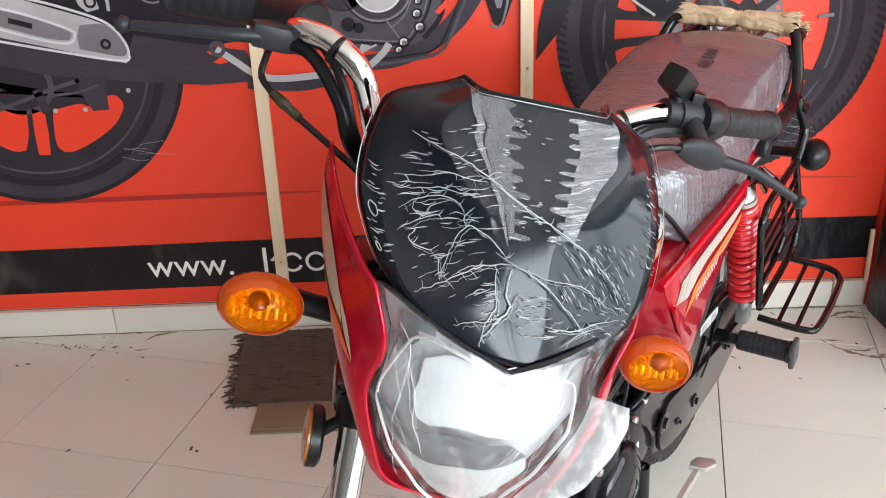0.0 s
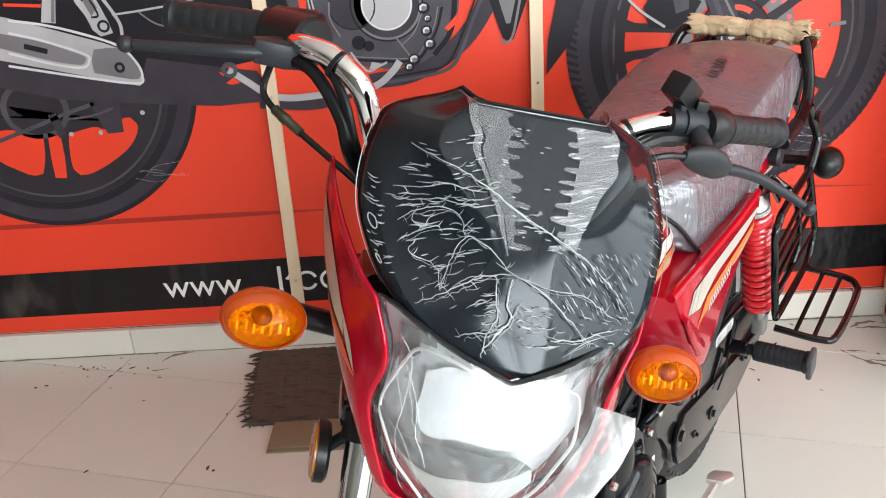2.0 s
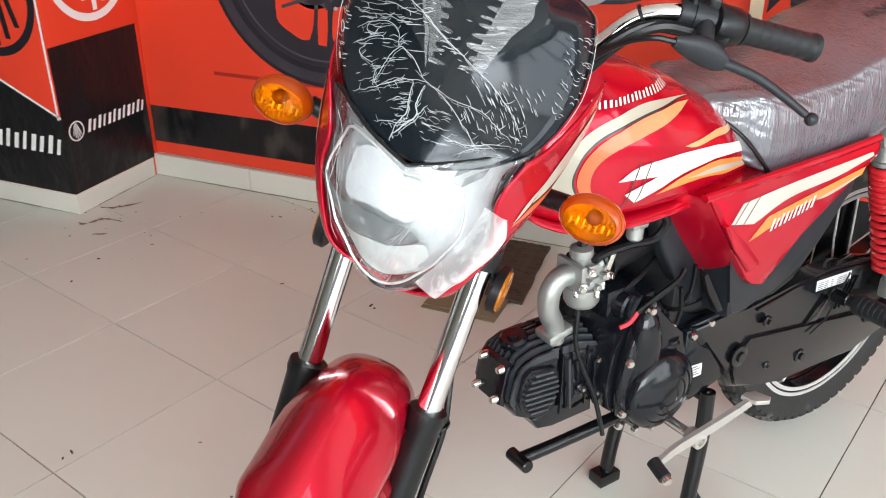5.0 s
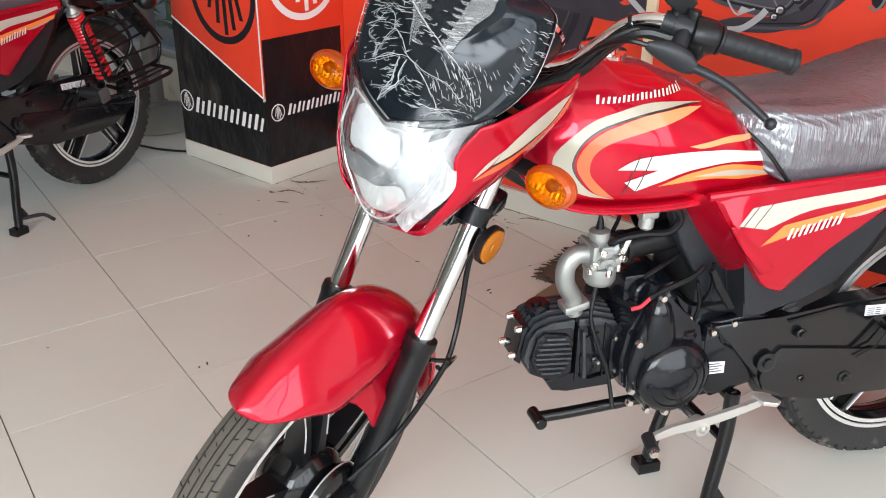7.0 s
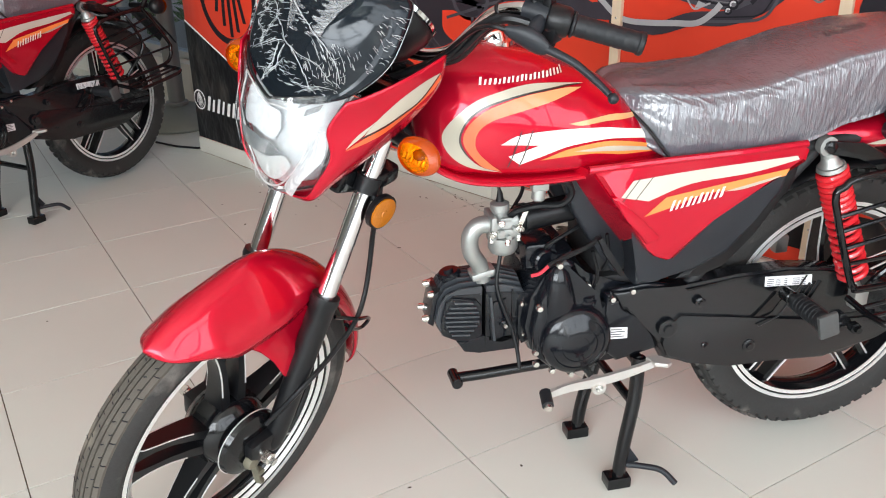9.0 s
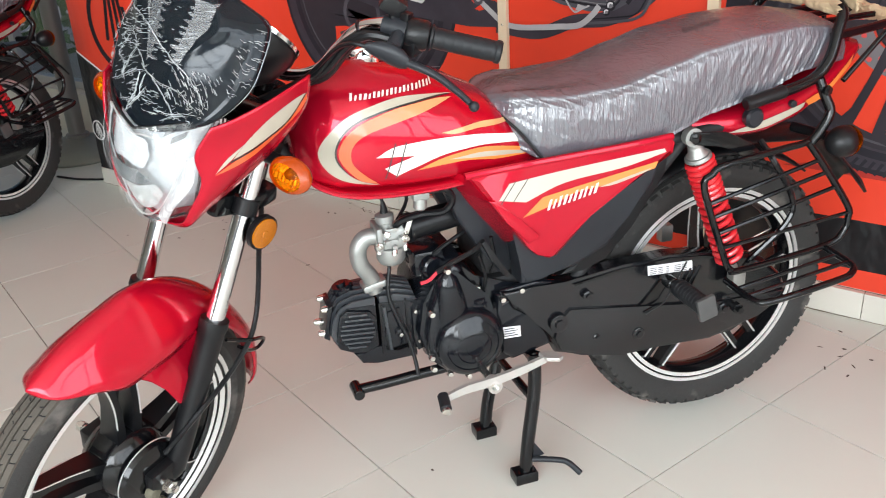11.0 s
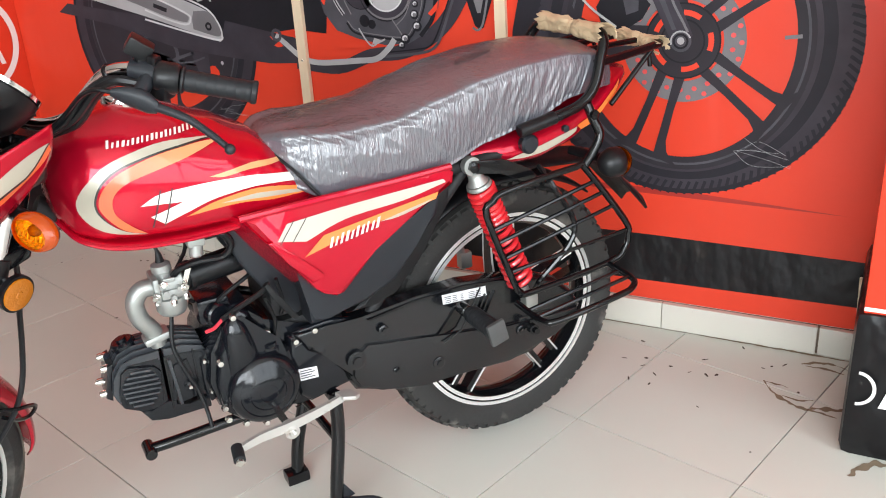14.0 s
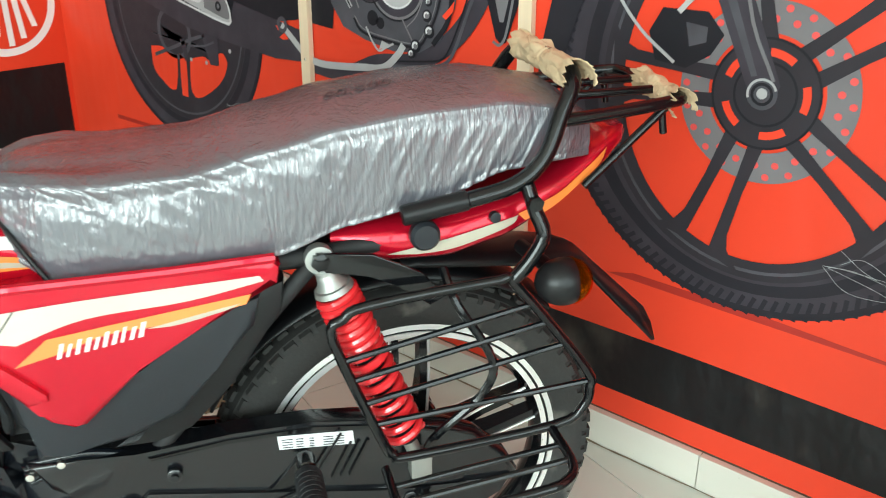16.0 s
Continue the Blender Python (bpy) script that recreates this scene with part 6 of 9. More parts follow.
    for u in (0.22, 0.40, 0.62, 0.82):
        bm = bmesh.new()
        rod(bm, on_line((0.124, 0.60), (0.072, 0.440), u), on_line((-0.098, 0.647), (-0.208, 0.500), min(1, u * 1.05)) if u < 0.8 else on_line((-0.208, 0.500), (-0.205, 0.452), 0.2), 0.0042, 8)
        part("guard_bar", bm, BLACKM, guard, "")
    bm = bmesh.new()
    tray = [(-0.160, 0.170, 0.426), (-0.160, 0.245, 0.421), (-0.140, 0.270, 0.416), (-0.10, 0.276, 0.411), (0.035, 0.272, 0.396), (0.062, 0.250, 0.394), (0.066, 0.170, 0.400)]
    tube(bm, spline(tray, 5), 0.0066, 10)
    part("foot_tray", bm, BLACKM, guard, "")
    for y in (0.205, 0.238):
        bm = bmesh.new()
        rod(bm, (-0.160, y, 0.423), (0.064, y, 0.397), 0.0042, 8)
        part("guard_bar", bm, BLACKM, guard, "")
    bm = bmesh.new()
    tube(bm, spline([(-0.02, 0.125, 0.655), (-0.03, 0.160, 0.620), (-0.075, 0.166, 0.540), (-0.062, 0.166, 0.49), (0.0, 0.150, 0.42), (0.0, 0.12, 0.36)], 5), 0.006, 8)
    part("guard_strut", bm, BLACKM, guard, "")

    # shock absorbers
    for s in (1, -1):
        a, b = Vector((0.133, 0.128 * s, 0.686)), Vector((0.012, 0.132 * s, 0.375))
        d = (b - a).normalized()
        bm = bmesh.new()
        lathe(bm, [(0.009, -0.009), (0.0175, -0.008), (0.0175, 0.008), (0.009, 0.009)], a, (0, 1, 0), 24, True)
        rod(bm, a + d * 0.014, a + d * 0.046, 0.0135, 20)
        lathe(bm, [(0.0, 0.038), (0.024, 0.039), (0.0255, 0.046), (0.0, 0.047)], a, d, 28)
        lathe(bm, [(0.012, 0.014), (0.0155, 0.030), (0.021, 0.038)], a, d, 24)
        rod(bm, a + d * 0.040, b, 0.010, 16)
        block(bm, b, (0.03, 0.024, 0.04), 0.005)
        shock = part("shock_absorber", bm, ALLOY, root, "rear shock with red spring and alloy ends")
        bm = bmesh.new()
        q = d.orthogonal().normalized()
        w = d.cross(q)
        pts = []
        h, i = 0.050, 0
        while h < 0.285:
            an = i * 2 * math.pi / 22
            pts.append(a + d * h + (q * math.cos(an) + w * math.sin(an)) * 0.0236)
            h += (0.0115 if h < 0.135 else 0.0172) / 22
            i += 1
        tube(bm, pts, 0.0058, 8)
        part("spring", bm, SPRING, shock, "red coil spring")
        bm = bmesh.new()
        rod(bm, a + d * 0.06, a + d * 0.29, 0.0165, 20)
        part("damper_body", bm, BLACKP, shock, "")
        bm = bmesh.new()
        lathe(bm, [(0, 0.0), (0.0115, 0), (0.0115, 0.016), (0.006, 0.018), (0, 0.018)], a, (0, s, 0), 6)
        prism(bm, [(0.138, 0.698), (0.07, 0.690), (0.01, 0.660), (-0.02, 0.625), (0.0, 0.615), (0.045, 0.648), (0.075, 0.664), (0.128, 0.672)], 0.137 * s, 0.143 * s, 0.002)
        part("shock_mount", bm, BLACKM, shock, "black top mount")

    # swingarm and chain case
    for s in (1, -1):
        bm = bmesh.new()
        tube(bm, [(0.40, 0.085 * s, 0.345), (0.20, 0.088 * s, 0.325), (-0.03, 0.09 * s, 0.304)], 0.017, 12)
        block(bm, (-0.02, 0.095 * s, 0.304), (0.08, 0.02, 0.045), 0.006)
        part("swingarm", bm, BLACKM, root, "black swingarm")
    bm = bmesh.new()
    prism(bm, [(0.505, 0.434), (0.440, 0.433), (0.373, 0.430), (0.253, 0.441), (0.150, 0.442), (0.050, 0.428), (-0.030, 0.412), (-0.075, 0.392), (-0.120, 0.350), (-0.142, 0.310), (-0.118, 0.283), (-0.074, 0.257), (-0.01, 0.237), (0.048, 0.226), (0.247, 0.240), (0.340, 0.262), (0.392, 0.277), (0.410, 0.310), (0.420, 0.36), (0.480, 0.39)], 0.070, 0.103, 0.013, steps=4)
    case = part("chain_case", bm, CASE, root, "glossy black enclosed chain case")
    bm = bmesh.new()
    prism(bm, [(0.365, 0.372), (0.250, 0.352), (0.05, 0.318), (-0.06, 0.312), (-0.128, 0.312), (-0.112, 0.285), (-0.07, 0.262), (0.048, 0.235), (0.245, 0.248), (0.340, 0.270), (0.385, 0.286), (0.398, 0.315), (0.390, 0.350)], 0.100, 0.110, 0.004)
    part("case_cover", bm, CASE, case, "black lower case cover")
    bm = bmesh.new()
    prism(bm, [(0.36, 0.424), (0.26, 0.434), (0.15, 0.436), (0.04, 0.422), (-0.02, 0.405), (-0.02, 0.401), (0.05, 0.417), (0.15, 0.431), (0.26, 0.429), (0.355, 0.419)], 0.100, 0.106, 0.002)
    part("case_rib", bm, BLACKM, case, "")
    for (x, z), r in (((0.390, 0.347), 0.019), ((0.216, 0.286), 0.013), ((0.31, 0.300), 0.007), ((0.330, 0.395), 0.010), ((0.02, 0.300), 0.011)):
        bm = bmesh.new()
        lathe(bm, [(0, 0), (r, 0), (r, 0.004), (r * 0.75, 0.0055), (r * 0.5, 0.0055), (r * 0.5, 0.010), (0, 0.010)], (x, 0.108, z), (0, 1, 0), 18)
        part("case_bolt", bm, CASE, case, "")
    for i, x in enumerate((0.100, 0.088, 0.076)):
        bm = bmesh.new()
        prism(bm, [(x, 0.405), (x + 0.003, 0.405), (x + 0.030, 0.352), (x + 0.027, 0.352)], 0.103, 0.108, 0)
        part("case_rib", bm, BLACKM, case, "")
    bm = bmesh.new()
    prism(bm, [(0.198, 0.428), (0.098, 0.421), (0.096, 0.400), (0.196, 0.407)], 0.1034, 0.1042, 0)
    label_ob = part("caution_label", bm, PAPER, case, "white caution sticker")
    bm = bmesh.new()
    for r in range(4):
        for c in range(5):
            x0 = 0.192 - c * 0.018
            z0 = 0.4095 + r * 0.0040 - (0.198 - x0) * 0.07
            prism(bm, [(x0, z0), (x0 - 0.014 + 0.004 * ((r * 3 + c) % 3), z0 - 0.001), (x0 - 0.014 + 0.004 * ((r * 3 + c) % 3), z0 + 0.0002), (x0, z0 + 0.0012)], 0.1042, 0.1047, 0)
    part("print_bars", bm, INK, label_ob, "")
    bm = bmesh.new()
    tube(bm, [(0.115, 0.112, 0.425), (0.165, 0.114, 0.345), (0.205, 0.115, 0.330)], 0.0018, 6)
    part("drop_wire", bm, BLACKP, case, "")

    # rear footrest
    bm = bmesh.new()
    prism(bm, [(0.235, 0.335), (0.205, 0.350), (0.172, 0.396), (0.158, 0.388), (0.154, 0.378), (0.188, 0.330)], 0.098, 0.1075, 0.003)
    rod(bm, (0.165, 0.12, 0.400), (0.165, 0.150, 0.401), 0.013)
    rest = part("footrest", bm, BLACKM, root, "folding rear footrest")
    bm = bmesh.new()
    prof = [(0.012, 0), (0.0175, 0.003)]
    for i in range(8):
        h = 0.008 + i * 0.0095
        prof += [(0.0182, h), (0.0182, h + 0.0072), (0.0176, h + 0.0078), (0.0176, h + 0.0090)]
    prof += [(0.0192, 0.085), (0.0200, 0.091), (0.0185, 0.0945), (0, 0.0955)]
    rod(bm, (0.165, 0.140, 0.401), (0.165, 0.166, 0.402), 0.010)
    lathe(bm, prof, (0.165, 0.160, 0.402), (0, 1, 0), 24)
    part("rubber_peg", bm, GRIP, rest, "ribbed black rubber peg")
    bm = bmesh.new()
    block(bm, (0.165, 0.2555, 0.402), (0.038, 0.010, 0.046), 0.0045, Matrix.Rotation(radians(14), 4, "Y"))
    part("peg_cap", bm, surface("worn_grey_rubber", (0.055, 0.056, 0.056), 0.6, 0, 0, 0.2, 30, 200, 0.2), rest, "worn grey rubber end cap")

    # engine
    bm = bmesh.new()
    prism(bm, [(0.650, 0.430), (0.600, 0.512), (0.572, 0.515), (0.556, 0.460), (0.49, 0.432), (0.385, 0.430), (0.368, 0.34), (0.372, 0.288), (0.49, 0.272), (0.60, 0.280), (0.648, 0.320), (0.660, 0.37)], -0.10, 0.078, 0.012)
    eng = part("engine", bm, ENGINE, root, "black four-stroke engine block")
    bm = bmesh.new()
    prism(bm, [(0.650, 0.370), (0.640, 0.425), (0.612, 0.498), (0.592, 0.512), (0.574, 0.498), (0.562, 0.450), (0.535, 0.425), (0.508, 0.410), (0.500, 0.300), (0.545, 0.276), (0.610, 0.284), (0.644, 0.318)], 0.074, 0.100, 0.012, steps=4)
    part("generator_case", bm, ENGINE, eng, "")
    bm = bmesh.new()
    loft(bm, [spline([(0.596 + dx + w * math.cos(q), 0.092 + h * math.sin(q), z) for q in (2 * math.pi * k / 10 for k in range(10))], 3, True) for z, w, h, dx in ((0.385, 0.032, 0.016, 0.0), (0.410, 0.031, 0.020, 0.001), (0.440, 0.028, 0.022, 0.004), (0.465, 0.024, 0.021, 0.007), (0.484, 0.019, 0.017, 0.008), (0.494, 0.010, 0.010, 0.008))])
    part("case_bulge", bm, ENGINE, eng, "rounded glossy black chain tower")
    bm = bmesh.new()
    lathe(bm, [(0.067, 0), (0.067, 0.008), (0.0655, 0.013), (0.062, 0.0175), (0.056, 0.021), (0.0505, 0.0235), (0.0495, 0.0220), (0.0475, 0.0230), (0.041, 0.0265), (0.034, 0.0290), (0.033, 0.0275), (0.031, 0.0285), (0.024, 0.0302), (0.017, 0.0312), (0.016, 0.0298), (0.008, 0.0302), (0, 0.0304)], (0.569, 0.098, 0.347), (0, 1, 0), 56)
    part("round_cover", bm, ENGINE, eng, "round black generator cover")
    bm = bmesh.new()
    lathe(bm, [(0.0, 0), (0.019, 0), (0.019, 0.012), (0.015, 0.014), (0.014, 0.022), (0, 0.022)], (0.545, 0.085, 0.412), (0.1, 0.35, 1), 20)
    block(bm, (0.543, 0.093, 0.436), (0.022, 0.006, 0.008), 0.002)
    part("oil_cap", bm, ENGINE, eng, "black oil filler cap")
    bm = bmesh.new()
    prism(bm, [(0.512, 0.428), (0.440, 0.438), (0.400, 0.430), (0.385, 0.400), (0.380, 0.300), (0.480, 0.280), (0.502, 0.300), (0.512, 0.36)], 0.074, 0.096, 0.012, steps=4)
    sprocket = part("sprocket_cover", bm, ENGINE, eng, "black sprocket cover")
    for pts in ([(0.502, 0.088, 0.428), (0.470, 0.092, 0.434), (0.430, 0.092, 0.436), (0.388, 0.088, 0.424)], [(0.500, 0.094, 0.404), (0.480, 0.096, 0.412), (0.440, 0.096, 0.414), (0.425, 0.096, 0.400), (0.418, 0.095, 0.375), (0.414, 0.093, 0.345)]):
        bm = bmesh.new()
        tube(bm, spline(pts, 6), 0.0068 if len(pts) == 4 else 0.0036, 10)
        part("cover_rim", bm, ENGINE, sprocket, "")
    bm = bmesh.new()
    prism(bm, [(0.502, 0.358), (0.465, 0.354), (0.464, 0.331), (0.501, 0.333)], 0.0962, 0.0970, 0)
    lab = part("spec_label", bm, PAPER, eng, "small white sticker")
    bm = bmesh.new()
    for r in range(4):
        prism(bm, [(0.498, 0.337 + r * 0.005), (0.470 + 0.006 * (r % 2), 0.3355 + r * 0.005), (0.470 + 0.006 * (r % 2), 0.3372 + r * 0.005), (0.498, 0.3388 + r * 0.005)], 0.0970, 0.0975, 0)
    part("print_bars", bm, INK, lab, "")
    bm = bmesh.new()
    prism(bm, [(0.640, 0.330), (0.640, 0.420), (0.660, 0.430), (0.724, 0.436), (0.724, 0.330), (0.695, 0.320)], -0.047, 0.047, 0.007)
    barrel = part("cylinder", bm, ENGINE, root, "smooth-sided black cylinder barrel with top fins")
    FIN_Y = [-0.043 + 0.01075 * i for i in range(9)]
    for y in FIN_Y:
        top_z = 0.463 - 0.016 * (abs(y) / 0.043) ** 2
        bm = bmesh.new()
        prism(bm, [(0.650, 0.426), (0.722, 0.430), (0.722, top_z), (0.690, top_z - 0.001), (0.656, top_z - 0.012)], y - 0.0019, y + 0.0019, 0.0006)
        part("fin", bm, FIN, barrel, "")
    bm = bmesh.new()
    prism(bm, [(0.636, 0.330), (0.656, 0.322), (0.664, 0.345), (0.664, 0.405), (0.652, 0.424), (0.636, 0.420)], 0.045, 0.054, 0.004)
    part("barrel_flange", bm, ENGINE, barrel, "")
    for x0 in (0.672, 0.722):
        bm = bmesh.new()
        prism(bm, [(x0, 0.328), (x0 + 0.0028, 0.328), (x0 + 0.0028, 0.434), (x0, 0.434)], -0.0495, 0.0495, 0.0008)
        part("gasket", bm, BLACKM, barrel, "")
    bm = bmesh.new()
    prism(bm, [(0.680, 0.342), (0.714, 0.336), (0.718, 0.372), (0.710, 0.414), (0.686, 0.420), (0.678, 0.380)], 0.045, 0.0515, 0.003)
    rod(bm, (0.690, 0.045, 0.369), (0.690, 0.058, 0.369), 0.009, 14)
    part("barrel_boss", bm, ENGINE, barrel, "")
    bm = bmesh.new()
    prism(bm, [(0.706, 0.336), (0.711, 0.336), (0.719, 0.428), (0.714, 0.428)], 0.046, 0.0555, 0.001)
    part("barrel_rib", bm, FIN, barrel, "")
    for x0, z0, y0 in ((0.690, 0.369, 0.058), (0.658, 0.408, 0.053), (0.654, 0.345, 0.053), (0.648, 0.362, 0.053)):
        bm = bmesh.new()
        lathe(bm, [(0, 0), (0.0050, 0), (0.0050, 0.005), (0.0035, 0.007), (0, 0.0072)], (x0, y0, z0), (0, 1, 0), 6)
        part("barrel_bolt", bm, BOLT, barrel, "")
    bm = bmesh.new()
    prism(bm, [(0.656, 0.308), (0.735, 0.308), (0.764, 0.315), (0.778, 0.338), (0.735, 0.344), (0.656, 0.344)], -0.036, 0.047, 0.006)
    part("lower_rib", bm, ENGINE, barrel, "")
    bm = bmesh.new()
    prism(bm, [(0.728, 0.322), (0.728, 0.438), (0.785, 0.440), (0.802, 0.428), (0.814, 0.372), (0.804, 0.352), (0.770, 0.334)], -0.046, 0.046, 0.009)
    head = part("cylinder_head", bm, ENGINE, root, "finned black cylinder head")
    for y in FIN_Y:
        top_z = 0.463 - 0.016 * (abs(y) / 0.043) ** 2
        bm = bmesh.new()
        prism(bm, [(0.730, 0.430), (0.730, top_z), (0.772, top_z - 0.001), (0.796, top_z - 0.010), (0.810, top_z - 0.030), (0.817, 0.385), (0.808, 0.365), (0.780, 0.420)], y - 0.0018, y + 0.0018, 0)
        part("fin", bm, FIN, head, "")
    bm = bmesh.new()
    prism(bm, [(0.738, 0.352), (0.732, 0.410), (0.742, 0.424), (0.786, 0.434), (0.799, 0.425), (0.808, 0.385), (0.797, 0.362), (0.765, 0.350)], 0.044, 0.0535, 0.005)
    cover = part("louvred_cover", bm, ENGINE, head, "ribbed oval side cover")
    for i in range(8):
        z = 0.360 + i * 0.0092
        k = 0.028 * math.sin(math.pi * (i + 1.6) / 10.2) + 0.004
        bm = bmesh.new()
        block(bm, (0.773 - 0.0008 * i, 0.0555, z), (2 * k, 0.011, 0.0044), 0.0016, Matrix.Rotation(radians(-6), 4, "Y"))
        part("louvre", bm, FIN, head, "")
    bm = bmesh.new()
    lathe(bm, [(0, 0), (0.022, 0), (0.022, 0.013), (0.018, 0.017), (0.009, 0.017), (0.009, 0.022), (0, 0.022)], (0.778, 0.0, 0.448), (0.25, 0, 1), 20)
    part("tappet_cap", bm, ENGINE, head, "")
    bm = bmesh.new()
    prism(bm, [(0.806, 0.440), (0.816, 0.436), (0.828, 0.376), (0.818, 0.368)], -0.032, 0.032, 0.003)
    part("nut_plate", bm, ENGINE, head, "")
    for y, x, z in ((0.022, 0.814, 0.430), (-0.022, 0.814, 0.432), (0.022, 0.825, 0.382), (-0.022, 0.825, 0.384)):
        bm = bmesh.new()
        lathe(bm, [(0, 0), (0.0070, 0), (0.0070, 0.010), (0.0050, 0.015), (0, 0.0165)], (x - 0.003, y, z), (1, 0, 0.05), 10)
        part("dome_nut", bm, BOLT, head, "bright dome nut")
    for x, y, z in ((0.606, 0.099, 0.500), (0.640, 0.099, 0.420), (0.645, 0.099, 0.330), (0.612, 0.099, 0.287), (0.500, 0.095, 0.418), (0.462, 0.095, 0.430), (0.548, 0.090, 0.450), (0.575, 0.099, 0.275), (0.640, 0.090, 0.300)):
        bm = bmesh.new()
        lathe(bm, [(0, 0), (0.0068, 0), (0.0068, 0.006), (0.005, 0.009), (0, 0.0095)], (x, y, z), (0, 1, 0), 8)
        part("case_screw", bm, BOLT, eng, "")

    # carburettor side
    bm = bmesh.new()
    tube(bm, spline([(0.725, 0.026, 0.452), (0.731, 0.030, 0.482), (0.746, 0.036, 0.508), (0.751, 0.038, 0.526), (0.750, 0.040, 0.548), (0.736, 0.041, 0.565), (0.712, 0.042, 0.566)], 6), 0.0158, 16)
    block(bm, (0.726, 0.027, 0.468), (0.046, 0.038, 0.014), 0.005, Matrix.Rotation(radians(12), 4, "Y"))
    block(bm, (0.715, 0.042, 0.566), (0.010, 0.056, 0.044), 0.004)
    part("intake_pipe", bm, ALLOY, root, "cast alloy intake elbow")
    bm = bmesh.new()
    block(bm, (0.690, 0.042, 0.560), (0.052, 0.040, 0.034), 0.006)
    rod(bm, (0.708, 0.042, 0.562), (0.665, 0.042, 0.570), 0.020, 20)
    lathe(bm, [(0.0, 0.0), (0.010, 0.0), (0.022, 0.006), (0.0265, 0.014), (0.0265, 0.032), (0.029, 0.033), (0.029, 0.038), (0.024, 0.040), (0, 0.040)], (0.692, 0.042, 0.506), (0, 0, 1), 28)
    lathe(bm, [(0.0, 0), (0.014, 0), (0.014, 0.018), (0.017, 0.020), (0.017, 0.032), (0.010, 0.036), (0, 0.036)], (0.697, 0.042, 0.572), (0.05, 0, 1), 20)
    for dx, dy, dz in ((0.012, 0.024, 0.0), (-0.012, 0.025, 0.004), (0.0, 0.026, -0.010)):
        rod(bm, (0.690 + dx, 0.05, 0.560 + dz), (0.690 + dx, 0.05 + dy, 0.560 + dz), 0.005, 10)
    carb = part("carburettor", bm, ALLOY, root, "cast alloy carburettor with float bowl")
    bm = bmesh.new()
    tube(bm, spline([(0.698, 0.042, 0.606), (0.700, 0.043, 0.630), (0.712, 0.040, 0.668)], 4), [0.008, 0.007, 0.006, 0.005, 0.003, 0.003, 0.003, 0.003, 0.003], 8)
    part("throttle_boot", bm, BLACKP, carb, "black rubber cable boot")
    bm = bmesh.new()
    tube(bm, spline([(0.696, 0.043, 0.508), (0.705, 0.052, 0.452), (0.694, 0.064, 0.405), (0.680, 0.072, 0.366), (0.673, 0.082, 0.326), (0.671, 0.092, 0.294)], 5), 0.0038, 8)
    part("drain_hose", bm, BLACKP, carb, "thin black drain hose")
    for a, b, r, nm in (((0.710, 0.060, 0.560), (0.722, 0.078, 0.557), 0.0048, "idle_screw"), ((0.700, 0.060, 0.575), (0.704, 0.077, 0.577), 0.0042, "idle_screw"), ((0.676, 0.060, 0.564), (0.668, 0.080, 0.566), 0.0052, "fuel_inlet")):
        bm = bmesh.new()
        rod(bm, a, b, r, 10)
        rod(bm, Vector(a).lerp(Vector(b), 0.55), Vector(a).lerp(Vector(b), 0.75), r * 1.5, 8)
        part(nm, bm, BOLT, carb, "")
    for dx, dy in ((0.024, 0.014), (-0.024, 0.016), (0.0, 0.031)):
        bm = bmesh.new()
        lathe(bm, [(0, 0), (0.0055, 0), (0.0055, 0.009), (0.004, 0.011), (0, 0.011)], (0.692 + dx, 0.042 + dy, 0.537), (0, 0, 1), 8)
        part("bowl_screw", bm, BOLT, carb, "")
    bm = bmesh.new()
    prism(bm, [(0.666, 0.560), (0.674, 0.566), (0.664, 0.592), (0.656, 0.600), (0.652, 0.595), (0.660, 0.580)], 0.064, 0.067, 0.001)
    part("choke_lever", bm, BOLT, carb, "flat steel choke lever")
    bm = bmesh.new()
    block(bm, (0.693, 0.064, 0.5545), (0.032, 0.006, 0.016), 0.002)
    block(bm, (0.693, 0.064, 0.580), (0.020, 0.005, 0.008), 0.002)
    part("carb_boss", bm, ALLOY, carb, "")
    bm = bmesh.new()
    rod(bm, (0.668, 0.042, 0.570), (0.56, 0.030, 0.578), 0.0245, 24)
    lathe(bm, [(0.0245, -0.004), (0.0275, -0.004), (0.0275, 0.004), (0.0245, 0.004)], (0.655, 0.042, 0.571), (1, 0.1, 0), 24, True)
    part("air_hose", bm, BLACKP, root, "black rubber air hose")
    bm = bmesh.new()
    block(bm, (0.643, 0.088, 0.652), (0.030, 0.022, 0.026), 0.005)
    rod(bm, (0.643, 0.080, 0.672), (0.643, 0.088, 0.650), 0.009)
    lathe(bm, [(0, 0), (0.012, 0), (0.012, 0.018), (0.008, 0.022), (0, 0.022)], (0.643, 0.088, 0.642), (0.1, 0, -1), 16)
    tap = part("fuel_tap", bm, ALLOY, root, "alloy fuel tap")
    bm = bmesh.new()
    tube(bm, spline([(0.632, 0.09, 0.652), (0.600, 0.094, 0.652), (0.585, 0.09, 0.630), (0.600, 0.084, 0.608), (0.640, 0.076, 0.606), (0.670, 0.060, 0.594), (0.684, 0.050, 0.578)], 6), 0.0062, 8)
    part("fuel_hose", bm, BLACKP, tap, "black fuel hose")
